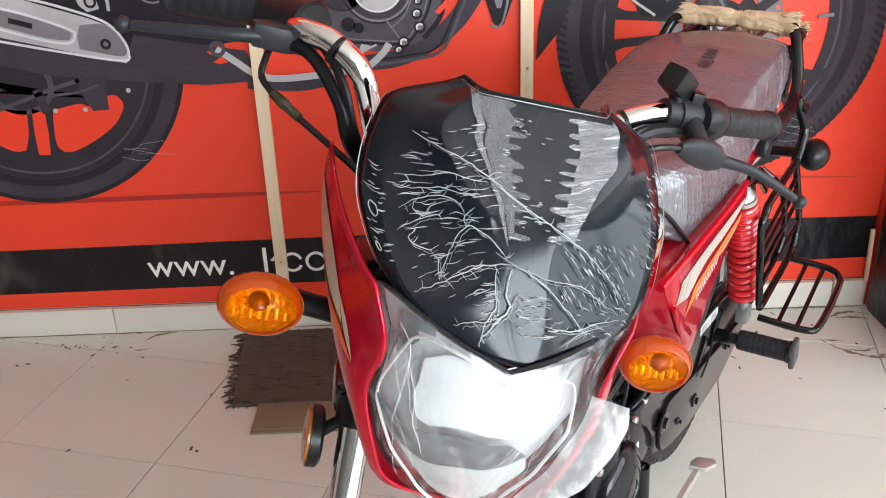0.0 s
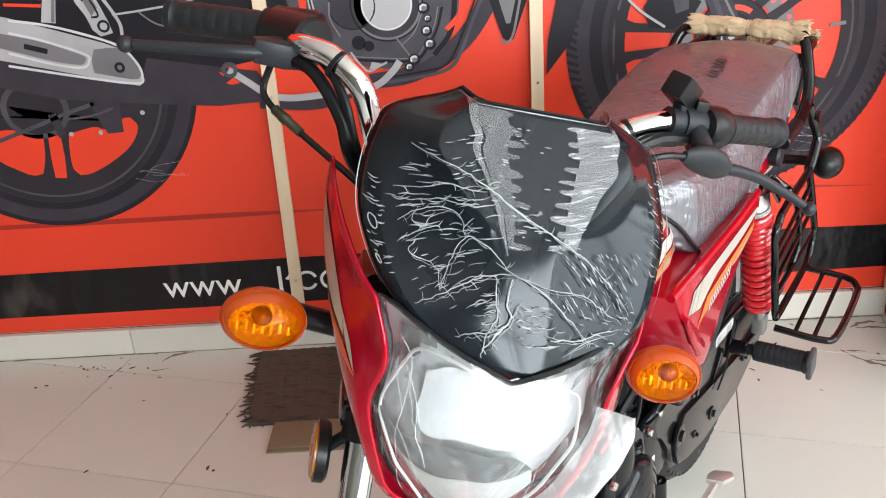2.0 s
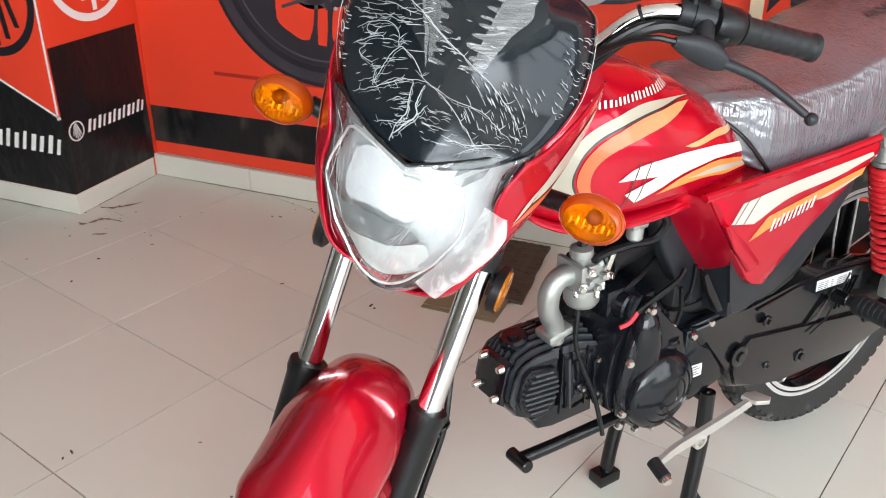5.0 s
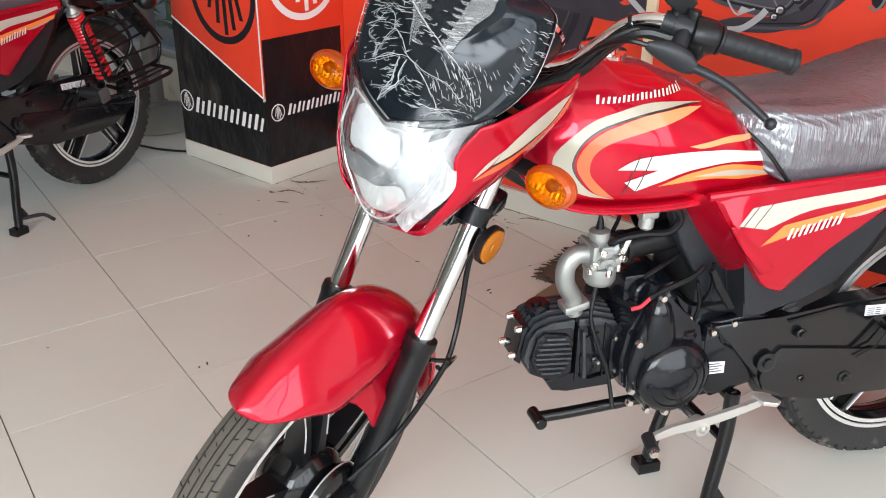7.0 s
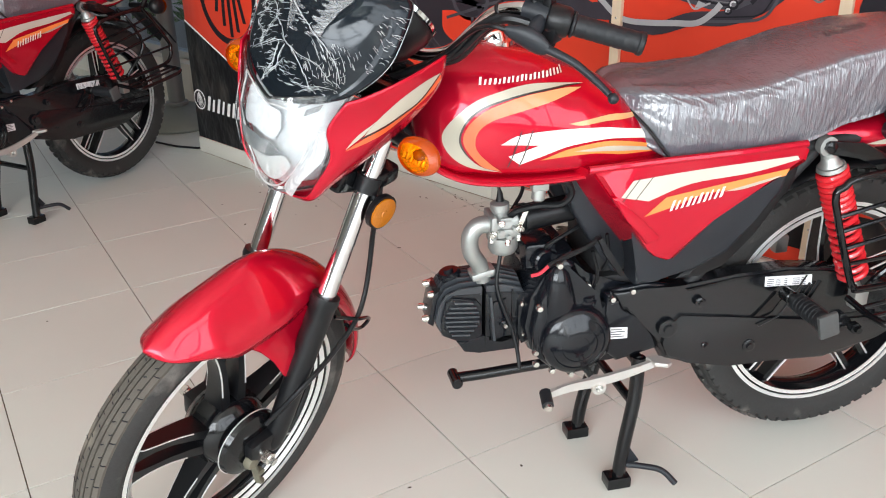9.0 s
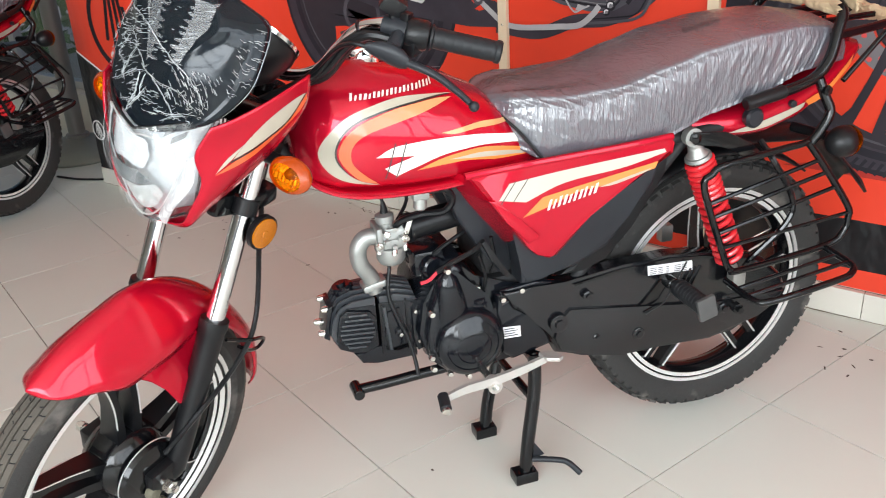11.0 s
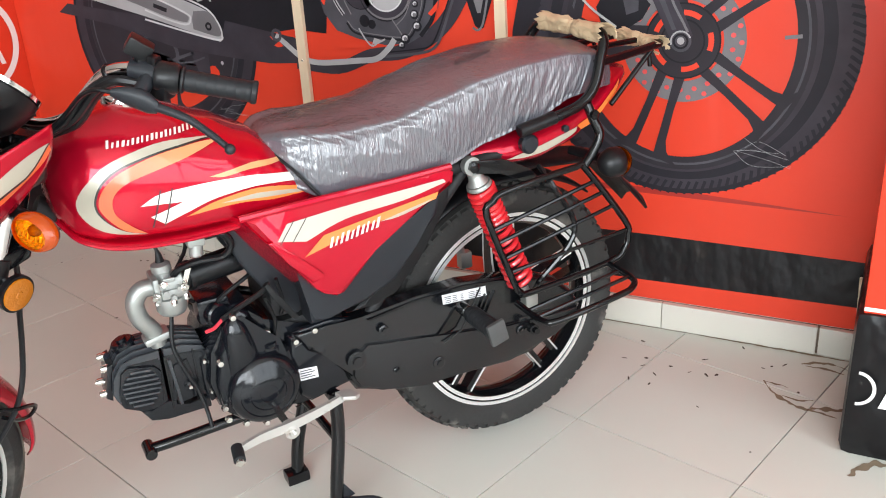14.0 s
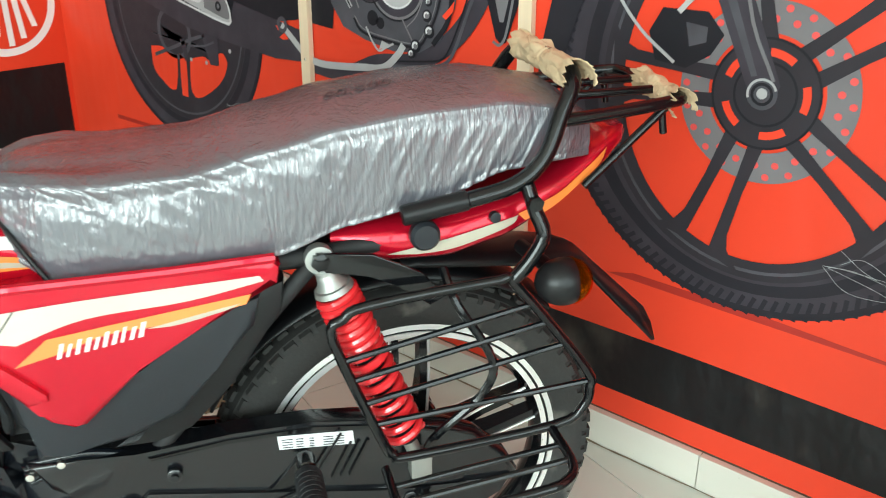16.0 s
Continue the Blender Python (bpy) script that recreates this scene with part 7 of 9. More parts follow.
    wires = [([(0.622, 0.089, 0.495), (0.590, 0.091, 0.510), (0.549, 0.094, 0.528), (0.530, 0.090, 0.540)], 0.0048, BLACKP), ([(0.652, 0.086, 0.478), (0.637, 0.090, 0.483), (0.620, 0.089, 0.496)], 0.0034, REDWIRE), ([(0.66, 0.03, 0.52), (0.63, 0.05, 0.51), (0.60, 0.06, 0.53), (0.55, 0.05, 0.55)], 0.004, BLACKP), ([(0.535, 0.085, 0.43), (0.53, 0.092, 0.47), (0.545, 0.10, 0.52)], 0.0035, BLACKP), ([(0.68, 0.03, 0.57), (0.645, 0.0, 0.62), (0.72, -0.01, 0.66)], 0.0035, BLACKP), ([(0.515, 0.08, 0.47), (0.51, 0.09, 0.50), (0.52, 0.10, 0.55)], 0.0035, BLACKP)]
    for pts, r, mat in wires:
        bm = bmesh.new()
        tube(bm, spline(pts, 5), r, 7)
        part("wiring", bm, mat, root, "")
    bm = bmesh.new()
    block(bm, (0.625, 0.02, 0.50), (0.06, 0.08, 0.05), 0.012)
    rod(bm, (0.64, 0.0, 0.50), (0.62, 0.072, 0.495), 0.022, 20)
    part("starter_housing", bm, ENGINE, eng, "black starter housing")

    # frame, stand, pedals
    bm = bmesh.new()
    tube(bm, spline([(0.865, 0, 0.73), (0.75, 0, 0.665), (0.60, 0, 0.645), (0.46, 0, 0.60), (0.40, 0, 0.45), (0.40, 0, 0.34)], 5), 0.022, 14)
    for s in (1, -1):
        tube(bm, spline([(0.50, 0.06 * s, 0.64), (0.35, 0.09 * s, 0.665), (0.13, 0.105 * s, 0.682), (-0.08, 0.10 * s, 0.70)], 5), 0.012, 10)
        tube(bm, spline([(0.40, 0.08 * s, 0.36), (0.30, 0.09 * s, 0.48), (0.20, 0.10 * s, 0.60), (0.13, 0.105 * s, 0.68)], 5), 0.011, 10)
    block(bm, (0.42, 0, 0.565), (0.22, 0.15, 0.21), 0.015)
    block(bm, (0.20, 0, 0.668), (0.45, 0.17, 0.03), 0.01)
    block(bm, (0.46, 0, 0.40), (0.14, 0.13, 0.10), 0.012)
    part("frame", bm, DARK, root, "black steel frame and air box")
    bm = bmesh.new()
    tube(bm, spline([(0.565, 0.045, 0.268), (0.64, 0.040, 0.262), (0.72, 0.030, 0.252), (0.773, 0.022, 0.246)], 5), 0.0105, 12)
    rod(bm, (0.777, 0.0, 0.245), (0.777, 0.046, 0.246), 0.0108, 14)
    part("footrest_stay", bm, BLACKM, root, "bent black tube stay with cross end")
    lfoot, rfoot = Vector((0.468, 0.108, 0.0)), Vector((0.488, -0.068, 0.0))
    bm = bmesh.new()
    tube(bm, spline([(0.436, 0.095, 0.285), (0.440, 0.100, 0.20), (0.458, 0.107, 0.09), (0.466, 0.108, 0.012)], 5), 0.0135, 14)
    tube(bm, spline([(0.436, -0.075, 0.285), (0.445, -0.072, 0.20), (0.475, -0.069, 0.09), (0.486, -0.068, 0.012)], 5), 0.0135, 14)
    rod(bm, (0.436, 0.10, 0.275), (0.436, -0.08, 0.275), 0.013, 14)
    rod(bm, (0.446, 0.10, 0.19), (0.450, -0.07, 0.19), 0.009, 12)
    for f in (lfoot, rfoot):
        prism(bm, [(f.x - 0.024, f.y - 0.017), (f.x + 0.024, f.y - 0.017), (f.x + 0.024, f.y + 0.017), (f.x - 0.024, f.y + 0.017)], 0.0, 0.026, 0.004, "xy")
    stand = part("centre_stand", bm, BLACKM, root, "black tubular centre stand")
    bm = bmesh.new()
    tube(bm, spline([(0.455, 0.112, 0.050), (0.425, 0.125, 0.050), (0.390, 0.142, 0.046), (0.366, 0.158, 0.022)], 5), 0.0062, 10)
    prism(bm, [(0.454, 0.105), (0.444, 0.085), (0.425, 0.055), (0.448, 0.050)], 0.108, 0.113, 0)
    part("stand_tang", bm, GREYP, stand, "bent foot tang")
    bm = bmesh.new()
    k = []
    for i in range(110):
        an = i * 2 * math.pi / 12
        k.append((0.452 + 0.0075 * math.cos(an) + 0.02 * i / 110, -0.03, 0.262 - 0.06 * i / 110 + 0.0075 * math.sin(an) * 0.4))
    tube(bm, k, 0.0018, 5)
    part("stand_spring", bm, BLACKM, stand, "")
    bm = bmesh.new()
    pts = spline([(0.650, 0.185, 0.292), (0.610, 0.182, 0.300), (0.552, 0.180, 0.303), (0.500, 0.184, 0.315), (0.455, 0.190, 0.331)], 6)
    rings = []
    for i, p in enumerate(pts):
        w = 0.0062 + 0.0025 * math.sin(math.pi * i / len(pts))
        rings.append([p + Vector((0, 0.004, w)), p + Vector((0, 0.004, -w)), p + Vector((0, -0.004, -w)), p + Vector((0, -0.004, w))])
    loft(bm, rings)
    lathe(bm, [(0.0075, -0.016), (0.0135, -0.015), (0.0135, 0.010), (0.0075, 0.011)], (0.552, 0.174, 0.290), (0, 1, 0), 20, True)
    prism(bm, [(0.464, 0.178), (0.458, 0.202), (0.438, 0.212), (0.428, 0.206), (0.436, 0.182), (0.450, 0.176)], 0.331, 0.339, 0.002, "xy")
    lever = part("gear_lever", bm, STEELW, root, "worn steel heel-toe gear lever")
    bm = bmesh.new()
    lathe(bm, [(0.006, 0), (0.0105, 0.002), (0.0105, 0.034), (0.006, 0.036)], (0.652, 0.178, 0.296), (0.15, 1, -0.25), 16)
    part("toe_rubber", bm, GRIP, lever, "black toe rubber")
    bm = bmesh.new()
    lathe(bm, [(0, 0.034), (0.0075, 0.034), (0.0075, 0.042), (0, 0.043)], (0.652, 0.178, 0.296), (0.15, 1, -0.25), 12)
    part("lever_bolt", bm, BOLT, lever, "")
    bm = bmesh.new()
    rod(bm, (0.552, 0.10, 0.290), (0.552, 0.176, 0.290), 0.0075)
    part("lever_shaft", bm, BOLT, lever, "")
    return root


# ---- the room ----
def box(bm, x0, x1, y0, y1, z0, z1, bevel=0.0):
    return block(bm, ((x0 + x1) / 2, (y0 + y1) / 2, (z0 + z1) / 2), (x1 - x0, y1 - y0, z1 - z0), bevel)


GRID = radians(-15.1)
CELL = 0.4
bm = bmesh.new()
box(bm, -6.2, 4.2, -4.6, 1.4, -0.12, -0.004)
floor = structure("floor", bm, GROUT, "dark grouted showroom floor")

for name, dims, mat in (("wall_north", (-1.86, 1.56, 1.094, 1.40, -0.05, 3.0), PLASTER), ("wall_east_return", (1.56, 4.2, 1.094, 1.40, -0.05, 3.0), PLASTER),
                        ("wall_west", (-6.2, -6.0, -4.6, 1.40, -0.05, 3.0), PLASTER), ("wall_low", (-6.0, -1.86, 1.10, 1.30, -0.05, 0.20), SKIRT),
                        ("wall_lintel", (-6.0, -1.86, 1.10, 1.30, 2.5, 3.0), PLASTER), ("ceiling", (-6.2, 4.2, -4.6, 1.40, 3.0, 3.15), PLASTER),
                        ("wall_south", (-6.0, 0.55, -4.6, -4.4, -0.05, 3.0), PLASTERD), ("wall_south_lintel", (0.55, 4.0, -4.6, -4.4, 2.75, 3.0), PLASTERD), ("wall_east_low", (4.0, 4.2, -4.6, 1.40, -0.05, 0.35), PLASTER),
                        ("wall_east_high", (4.0, 4.2, -4.6, 1.40, 2.75, 3.0), PLASTER), ("wall_east_pier", (4.0, 4.2, 0.2, 1.40, 0.35, 2.75), PLASTER), ("wall_east_jamb", (4.0, 4.2, -4.6, -3.4, 0.35, 2.75), PLASTER)):
    bm = bmesh.new()
    box(bm, *dims)
    structure(name, bm, mat)
bm = bmesh.new()
box(bm, -60, 60, -60, 60, -0.30, -0.14)
structure("ground", bm, ASPHALT, "pale paved ground outside")

# dark aluminium shopfront and side door frames
for name, runs in (("window_2", [((0.58 + 0.85 * i, -4.22, 0.02), (0.58 + 0.85 * i, -4.22, 2.75)) for i in range(5)] + [((0.55, -4.22, z), (4.0, -4.22, z)) for z in (0.05, 2.10, 2.72)]),
                   ("window_3", [((3.78, -3.36 + 0.89 * i, 0.36), (3.78, -3.36 + 0.89 * i, 2.74)) for i in range(5)] + [((3.78, -3.4, z), (3.78, 0.2, z)) for z in (0.38, 2.15, 2.72)])):
    bm = bmesh.new()
    for a, b in runs:
        box(bm, a[0] - 0.03, b[0] + 0.03, a[1] - 0.03, b[1] + 0.03, a[2] - (0.0 if a[2] != b[2] else 0.03), b[2] + (0.0 if a[2] != b[2] else 0.03))
    structure(name, bm, surface(name + "_dark_frame", (0.03, 0.03, 0.032), 0.4, 0.4), "dark aluminium glazing frame")

# window behind the second motorcycle
bm = bmesh.new()
for x in (-5.96, -4.6, -3.3, -1.92):
    box(bm, x - 0.03, x + 0.03, 1.16, 1.21, 0.20, 2.5, 0.004)
box(bm, -5.99, -1.87, 1.16, 1.21, 0.20, 0.24, 0.004)
box(bm, -5.99, -1.87, 1.16, 1.21, 2.46, 2.5, 0.004)
win = structure("window_1", bm, ALU, "aluminium framed window")
for a, b in ((-5.93, -4.63), (-4.57, -3.33), (-3.27, -1.95)):
    bm = bmesh.new()
    box(bm, a, b, 1.182, 1.188, 0.24, 2.46)
    pane = part("pane", bm, LENS, win, "clear window pane")
    pane.visible_shadow = False

# columns wrapped in printed vinyl
def column(name, x0, x1, y0, z_base):
    bm = bmesh.new()
    box(bm, x0, x1, y0, 1.12, -0.05, 3.0, 0.006)
    col = structure(name, bm, VINYLR, "square column wrapped in red and black vinyl")
    if z_base:
        bm = bmesh.new()
        box(bm, x0 - 0.004, x1 + 0.004, y0 - 0.004, 1.06, -0.02, z_base, 0.003)
        part("column_base", bm, SKIRT, col, "white tiled column base")
    return col


def face_front(y):
    return lambda u, v: (u, y, v)


def face_side(x):
    return lambda u, v: (x, u, v)


def flat_part(name, polys, lay, mat, parent, label=""):
    bm = bmesh.new()
    for poly in polys:
        bm.faces.new([bm.verts.new(lay(u, v)) for u, v in poly])
    return part(name, bm, mat, parent, label)


def ring_polys(cx, cz, rx, rz, tx, tz, a0=0, a1=360, n=72):
    out = []
    for i in range(n):
        a, b = radians(a0 + (a1 - a0) * i / n), radians(a0 + (a1 - a0) * (i + 1) / n)
        out.append([(cx + rx * math.cos(a), cz + rz * math.sin(a)), (cx + rx * math.cos(b), cz + rz * math.sin(b)), (cx + tx * math.cos(b), cz + tz * math.sin(b)), (cx + tx * math.cos(a), cz + tz * math.sin(a))])
    return out


def disc_poly(cx, cz, rx, rz, n=48):
    return [[(cx + rx * math.cos(2 * math.pi * i / n), cz + rz * math.sin(2 * math.pi * i / n)) for i in range(n)]]


def emblem(cx, cz, r, f=1):
    """A round maker's mark, as a plain ring with slanting strokes."""
    polys = ring_polys(cx, cz, r, r, r * 0.86, r * 0.86)
    for i, (dx, top, bot) in enumerate(((-0.42, 0.55, -0.35), (-0.18, 0.72, -0.62), (0.06, 0.80, -0.82), (0.30, 0.62, -0.70), (0.54, 0.36, -0.50))):
        w = r * 0.055
        polys.append([(cx + f * r * dx - w, cz + r * bot), (cx + f * r * dx + w, cz + r * bot), (cx + f * r * (dx * 0.55) + w, cz + r * top), (cx + f * r * (dx * 0.55) - w, cz + r * top)])
    return polys


def bars(n, u0, u1, v, h, slant=0.3):
    du = (u1 - u0) / n
    out = []
    for k in range(2 * n):
        i, w, hh = k / 2, (0.27, 0.22, 0.25, 0.20)[k % 4], h * (1.0, 0.85, 1.0, 0.92, 0.88)[k % 5]
        out.append([(u0 + du * i, v), (u0 + du * (i + w), v), (u0 + du * (i + w) + slant * hh * (1 if du > 0 else -1), v + hh), (u0 + du * i + slant * hh * (1 if du > 0 else -1), v + hh)])
    return out


left = column("column_1", -1.855, -1.335, 0.695, 0.066)
flat_part("black_field", [[(-1.856, 0.067), (-1.334, 0.067), (-1.334, 0.312), (-1.856, 0.548)]], face_front(0.6940), VINYLK, left, "black lower field")
flat_part("white_edging", [[(-1.856, 0.548), (-1.334, 0.312), (-1.334, 0.320), (-1.856, 0.557)], [(-1.349, 0.31), (-1.341, 0.31), (-1.341, 2.5), (-1.349, 2.5)]], face_front(0.6936), VINYLW, left)
flat_part("round_mark", emblem(-1.535, 0.675, 0.185), face_front(0.6936), PRK, left, "black round mark")
for bar in bars(6, -1.765, -1.345, 0.195, 0.062):
    flat_part("badge_bar", [bar], face_front(0.6932), VINYLW, left, "plain white bar")
flat_part("small_mark", emblem(-1.815, 0.232, 0.042), face_front(0.6932), VINYLW, left)
flat_part("black_field", [[(0.6935, 0.067), (1.072, 0.067), (1.072, 0.530), (0.6935, 0.530)]], face_side(-1.3340), VINYLK, left, "black lower field")
flat_part("round_mark", emblem(0.900, 0.745, 0.172), face_side(-1.3336), VINYLW, left, "white round mark")
for bar in bars(6, 0.790, 1.062, 0.243, 0.040):
    flat_part("badge_bar", [bar], face_side(-1.3336), VINYLW, left, "plain white bar")
flat_part("small_mark", emblem(0.745, 0.262, 0.032), face_side(-1.3336), VINYLW, left)

right = column("column_2", 1.545, 2.15, 0.665, 0.0)
bm = bmesh.new()
box(bm, 1.533, 2.162, 0.653, 1.058, -0.004, 0.335, 0.022)
for v in bm.verts:
    v.co.x += 0.006 * noise.noise(v.co * 6)
    v.co.y += 0.006 * noise.noise(v.co * 6 + Vector((5, 0, 0)))
part("wrapped_base", bm, VINYLK, right, "column foot wrapped in black vinyl")
flat_part("round_mark", ring_polys(1.552, 0.168, 0.037, 0.040, 0.030, 0.033, -88, 88, 24), face_front(0.6455), VINYLW, right)
for bar in bars(5, 1.596, 2.05, 0.130, 0.078):
    flat_part("badge_bar", [bar], face_front(0.6455), VINYLW, right, "plain white bar")
flat_part("white_edging", [[(1.546, 0.336), (2.149, 0.336), (2.149, 0.345), (1.546, 0.345)]], face_front(0.6634), VINYLW, right)
bm = bmesh.new()
rod(bm, (1.534, 1.070, 0.077), (1.528, 1.070, 0.230), 0.0065, 4)
tagged(finish("wooden_strip", bm, WOOD, None, "short weathered grey strip standing in the wall corner"), category="strip")

# banner on the wall
PRSH = surface("print_shadow_red", (0.36, 0.018, 0.010), 0.45)
bm = bmesh.new()
box(bm, -1.333, 1.542, 1.0885, 1.0925, 0.078, 2.6, 0.0)
banner = tagged(finish("wall_banner", bm, VINYLR, None, "large red vinyl wall banner printed with a motorcycle"), category="banner")
YB = 1.0880


def printed(name, polys, mat, layer, label=""):
    return flat_part(name, polys, face_front(YB - 0.0005 * layer), mat, banner, label)


def stroke(pts, w, n=5):
    p = spline([(a, b, 0) for a, b in pts], n)
    ws = w if isinstance(w, (list, tuple)) else [w, w]
    out, edge = [], []
    for i, q in enumerate(p):
        d = (p[min(i + 1, len(p) - 1)] - p[max(i - 1, 0)]).normalized()
        k = i / (len(p) - 1)
        ww = ws[0] + (ws[-1] - ws[0]) * k
        edge.append(((q.x - d.y * ww / 2, q.y + d.x * ww / 2), (q.x + d.y * ww / 2, q.y - d.x * ww / 2)))
    for a, b in zip(edge, edge[1:]):
        out.append([a[0], b[0], b[1], a[1]])
    return out


printed("black_strip", [[(-1.333, 0.121), (1.0, 0.132), (1.542, 0.140), (1.542, 0.262), (1.0, 0.268), (-1.333, 0.250)]], VINYLK, 1, "black strip along the bottom")
printed("badge_bar", [[(-0.118, 0.162), (-0.108, 0.162), (-0.108, 0.236), (-0.118, 0.236)], [(-0.100, 0.198), (-0.072, 0.226), (-0.060, 0.226), (-0.092, 0.194)]], VINYLW, 2, "plain white bar")
for u in (-0.040, 0.024):
    printed("badge_ring", ring_polys(u, 0.190, 0.029, 0.029, 0.021, 0.021, 20, 335, 40), VINYLW, 2, "plain white ring")
curve = bpy.data.curves.new("web", "FONT")
curve.body, curve.size, curve.space_character = "www.", 0.098, 1.02
tmp = new("web", curve)
bpy.context.view_layer.update()
me = bpy.data.meshes.new_from_object(tmp.evaluated_get(bpy.context.evaluated_depsgraph_get()))
bpy.data.objects.remove(tmp)
bm = bmesh.new()
bm.from_mesh(me)
bm.transform(pose(-0.432, YB - 0.001, 0.160, 90, 0, 0))
part("web_letters", bm, VINYLW, banner, "white printed letters")

# printed rear wheel
RC = (-0.640, 0.778)
printed("wheel_shadow", [[(-1.05, 0.384), (-0.2, 0.384), (0.1, 0.392), (-0.2, 0.398), (-1.05, 0.396)]], PRSH, 1)
printed("tyre_print", ring_polys(*RC, 0.392, 0.390, 0.318, 0.322), PRT, 2, "printed dark tyre")
printed("tyre_shoulder_print", ring_polys(*RC, 0.345, 0.345, 0.322, 0.326) + ring_polys(*RC, 0.392, 0.390, 0.380, 0.378), PRT2, 3)
printed("rim_print", ring_polys(*RC, 0.320, 0.324, 0.285, 0.288), PRW, 3, "printed black rim")
printed("rim_line_print", ring_polys(*RC, 0.308, 0.311, 0.302, 0.305), PRG, 4)
printed("wheel_disc_print", disc_poly(*RC, 0.290, 0.292, 64), PRW, 4, "printed dark cast wheel")
printed("hub_print", disc_poly(*RC, 0.11, 0.105) + [[(-0.76, 0.72), (-0.48, 0.66), (-0.46, 0.60), (-0.50, 0.66), (-0.56, 0.68), (-0.80, 0.69)]], PRW, 5)
printed("hub_ring_print", ring_polys(-0.66, 0.70, 0.085, 0.075, 0.070, 0.062), PRG, 6)
# silencer and tail
printed("silencer_print", [[(-1.05, 0.860), (-0.70, 0.822), (-0.389, 0.742), (-0.359, 0.812), (-0.24, 0.79), (-0.095, 0.765), (-0.06, 0.69), (-0.20, 0.684), (-0.368, 0.698), (-0.581, 0.721), (-0.85, 0.79), (-1.10, 0.83)]], PRT, 8, "printed dark silencer")
printed("silencer_dark_print", [[(-0.60, 0.800), (-0.39, 0.748), (-0.36, 0.800), (-0.20, 0.775), (-0.08, 0.73), (-0.20, 0.715), (-0.40, 0.725)]], PRT, 9)
printed("shield_print", [[(-1.05, 1.02), (-0.672, 0.925), (-0.459, 0.855), (-0.405, 0.832), (-0.385, 0.80), (-0.373, 0.758), (-0.388, 0.745), (-0.697, 0.822), (-1.05, 0.90)]], PRS, 10, "printed silver heat shield")
printed("shield_slot_print", stroke([(-0.648, 0.857), (-0.594, 0.841)], 0.013), PRK, 13)
printed("shield_ring_print", ring_polys(-0.428, 0.793, 0.013, 0.013, 0.006, 0.006), PRK, 13)
# rear frame, swingarm
printed("frame_print", [[(-1.05, 1.00), (-0.67, 0.915), (-0.45, 0.845), (-0.39, 0.80), (-0.36, 0.775), (-0.20, 0.775), (-0.10, 0.79), (0.02, 0.78), (0.05, 0.98), (-0.05, 1.4), (-0.95, 1.4)]], PRK, 6, "printed frame and bodywork")
printed("side_pipe_print", stroke([(-0.165, 0.772), (-0.125, 0.742), (-0.075, 0.706), (-0.02, 0.694), (0.06, 0.698), (0.12, 0.704), (0.19, 0.712), (0.235, 0.745), (0.255, 0.77)], 0.017), PRS, 14, "printed silver side pipe")
printed("pipe_tip_print", ring_polys(-0.162, 0.772, 0.020, 0.020, 0.010, 0.010, n=24), PRG, 15)
# engine
printed("engine_print", [[(-0.02, 1.4), (-0.01, 0.95), (0.02, 0.84), (0.06, 0.79), (0.13, 0.768), (0.22, 0.752), (0.30, 0.758), (0.36, 0.79), (0.40, 0.86), (0.42, 1.0), (0.45, 1.4)]], PRG, 8, "printed engine block")
printed("engine_cover_print", disc_poly(0.233, 0.906, 0.084, 0.084), PRM, 9)
printed("engine_cover_print", disc_poly(0.150, 0.906, 0.053, 0.053, 32) + ring_polys(0.233, 0.906, 0.078, 0.078, 0.062, 0.062), PRT, 10)
printed("engine_cover_line_print", ring_polys(0.233, 0.906, 0.088, 0.088, 0.084, 0.084) + ring_polys(0.150, 0.906, 0.056, 0.056, 0.053, 0.053, n=40), PRK, 11)
printed("engine_disc_print", disc_poly(0.233, 0.906, 0.058, 0.058), PRS, 11, "printed silver clutch disc")
printed("engine_disc_line_print", ring_polys(0.233, 0.906, 0.061, 0.061, 0.057, 0.057), VINYLS, 12)
printed("engine_plug_print", disc_poly(0.159, 0.819, 0.017, 0.017, 20) + disc_poly(0.183, 0.810, 0.013, 0.013, 16), PRK, 12)
printed("engine_detail_print", stroke([(0.34, 0.78), (0.385, 0.84), (0.40, 0.95)], 0.012) + [q for i in range(6) for q in stroke([(0.335, 0.93 + i * 0.03), (0.40, 0.925 + i * 0.03)], 0.008, 2)], PRK, 12)
printed("under_pipe_print", stroke([(-0.10, 0.688), (0.05, 0.680), (0.17, 0.720), (0.28, 0.735), (0.38, 0.785), (0.45, 0.86), (0.50, 0.98), (0.54, 1.3)], [0.034, 0.05]), PRT, 7, "printed dark down pipe")
printed("red_accent_print", [[(-0.19, 0.768), (-0.165, 0.763), (-0.18, 0.757)]], VINYLR, 12)
printed("red_accent_print", [[(0.03, 0.76), (0.15, 0.755), (0.17, 0.745), (0.06, 0.735)]], VINYLR, 12)
# down tube pair and front mudguard
printed("front_tube_print", [[(0.464, 0.945), (0.508, 0.812), (0.521, 0.802), (0.534, 0.806), (0.585, 0.945), (0.66, 1.3), (0.40, 1.3)]], PRK, 8)
printed("front_tube_gap_print", [[(0.492, 0.93), (0.517, 0.845), (0.527, 0.845), (0.548, 0.93)]], PRM, 9)
printed("mudguard_print", [[(0.613, 0.715), (0.618, 0.80), (0.640, 0.90), (0.68, 1.02), (0.80, 1.25), (0.90, 1.25), (0.75, 1.0), (0.70, 0.88), (0.672, 0.79)]], PRT2, 8, "printed black front mudguard")
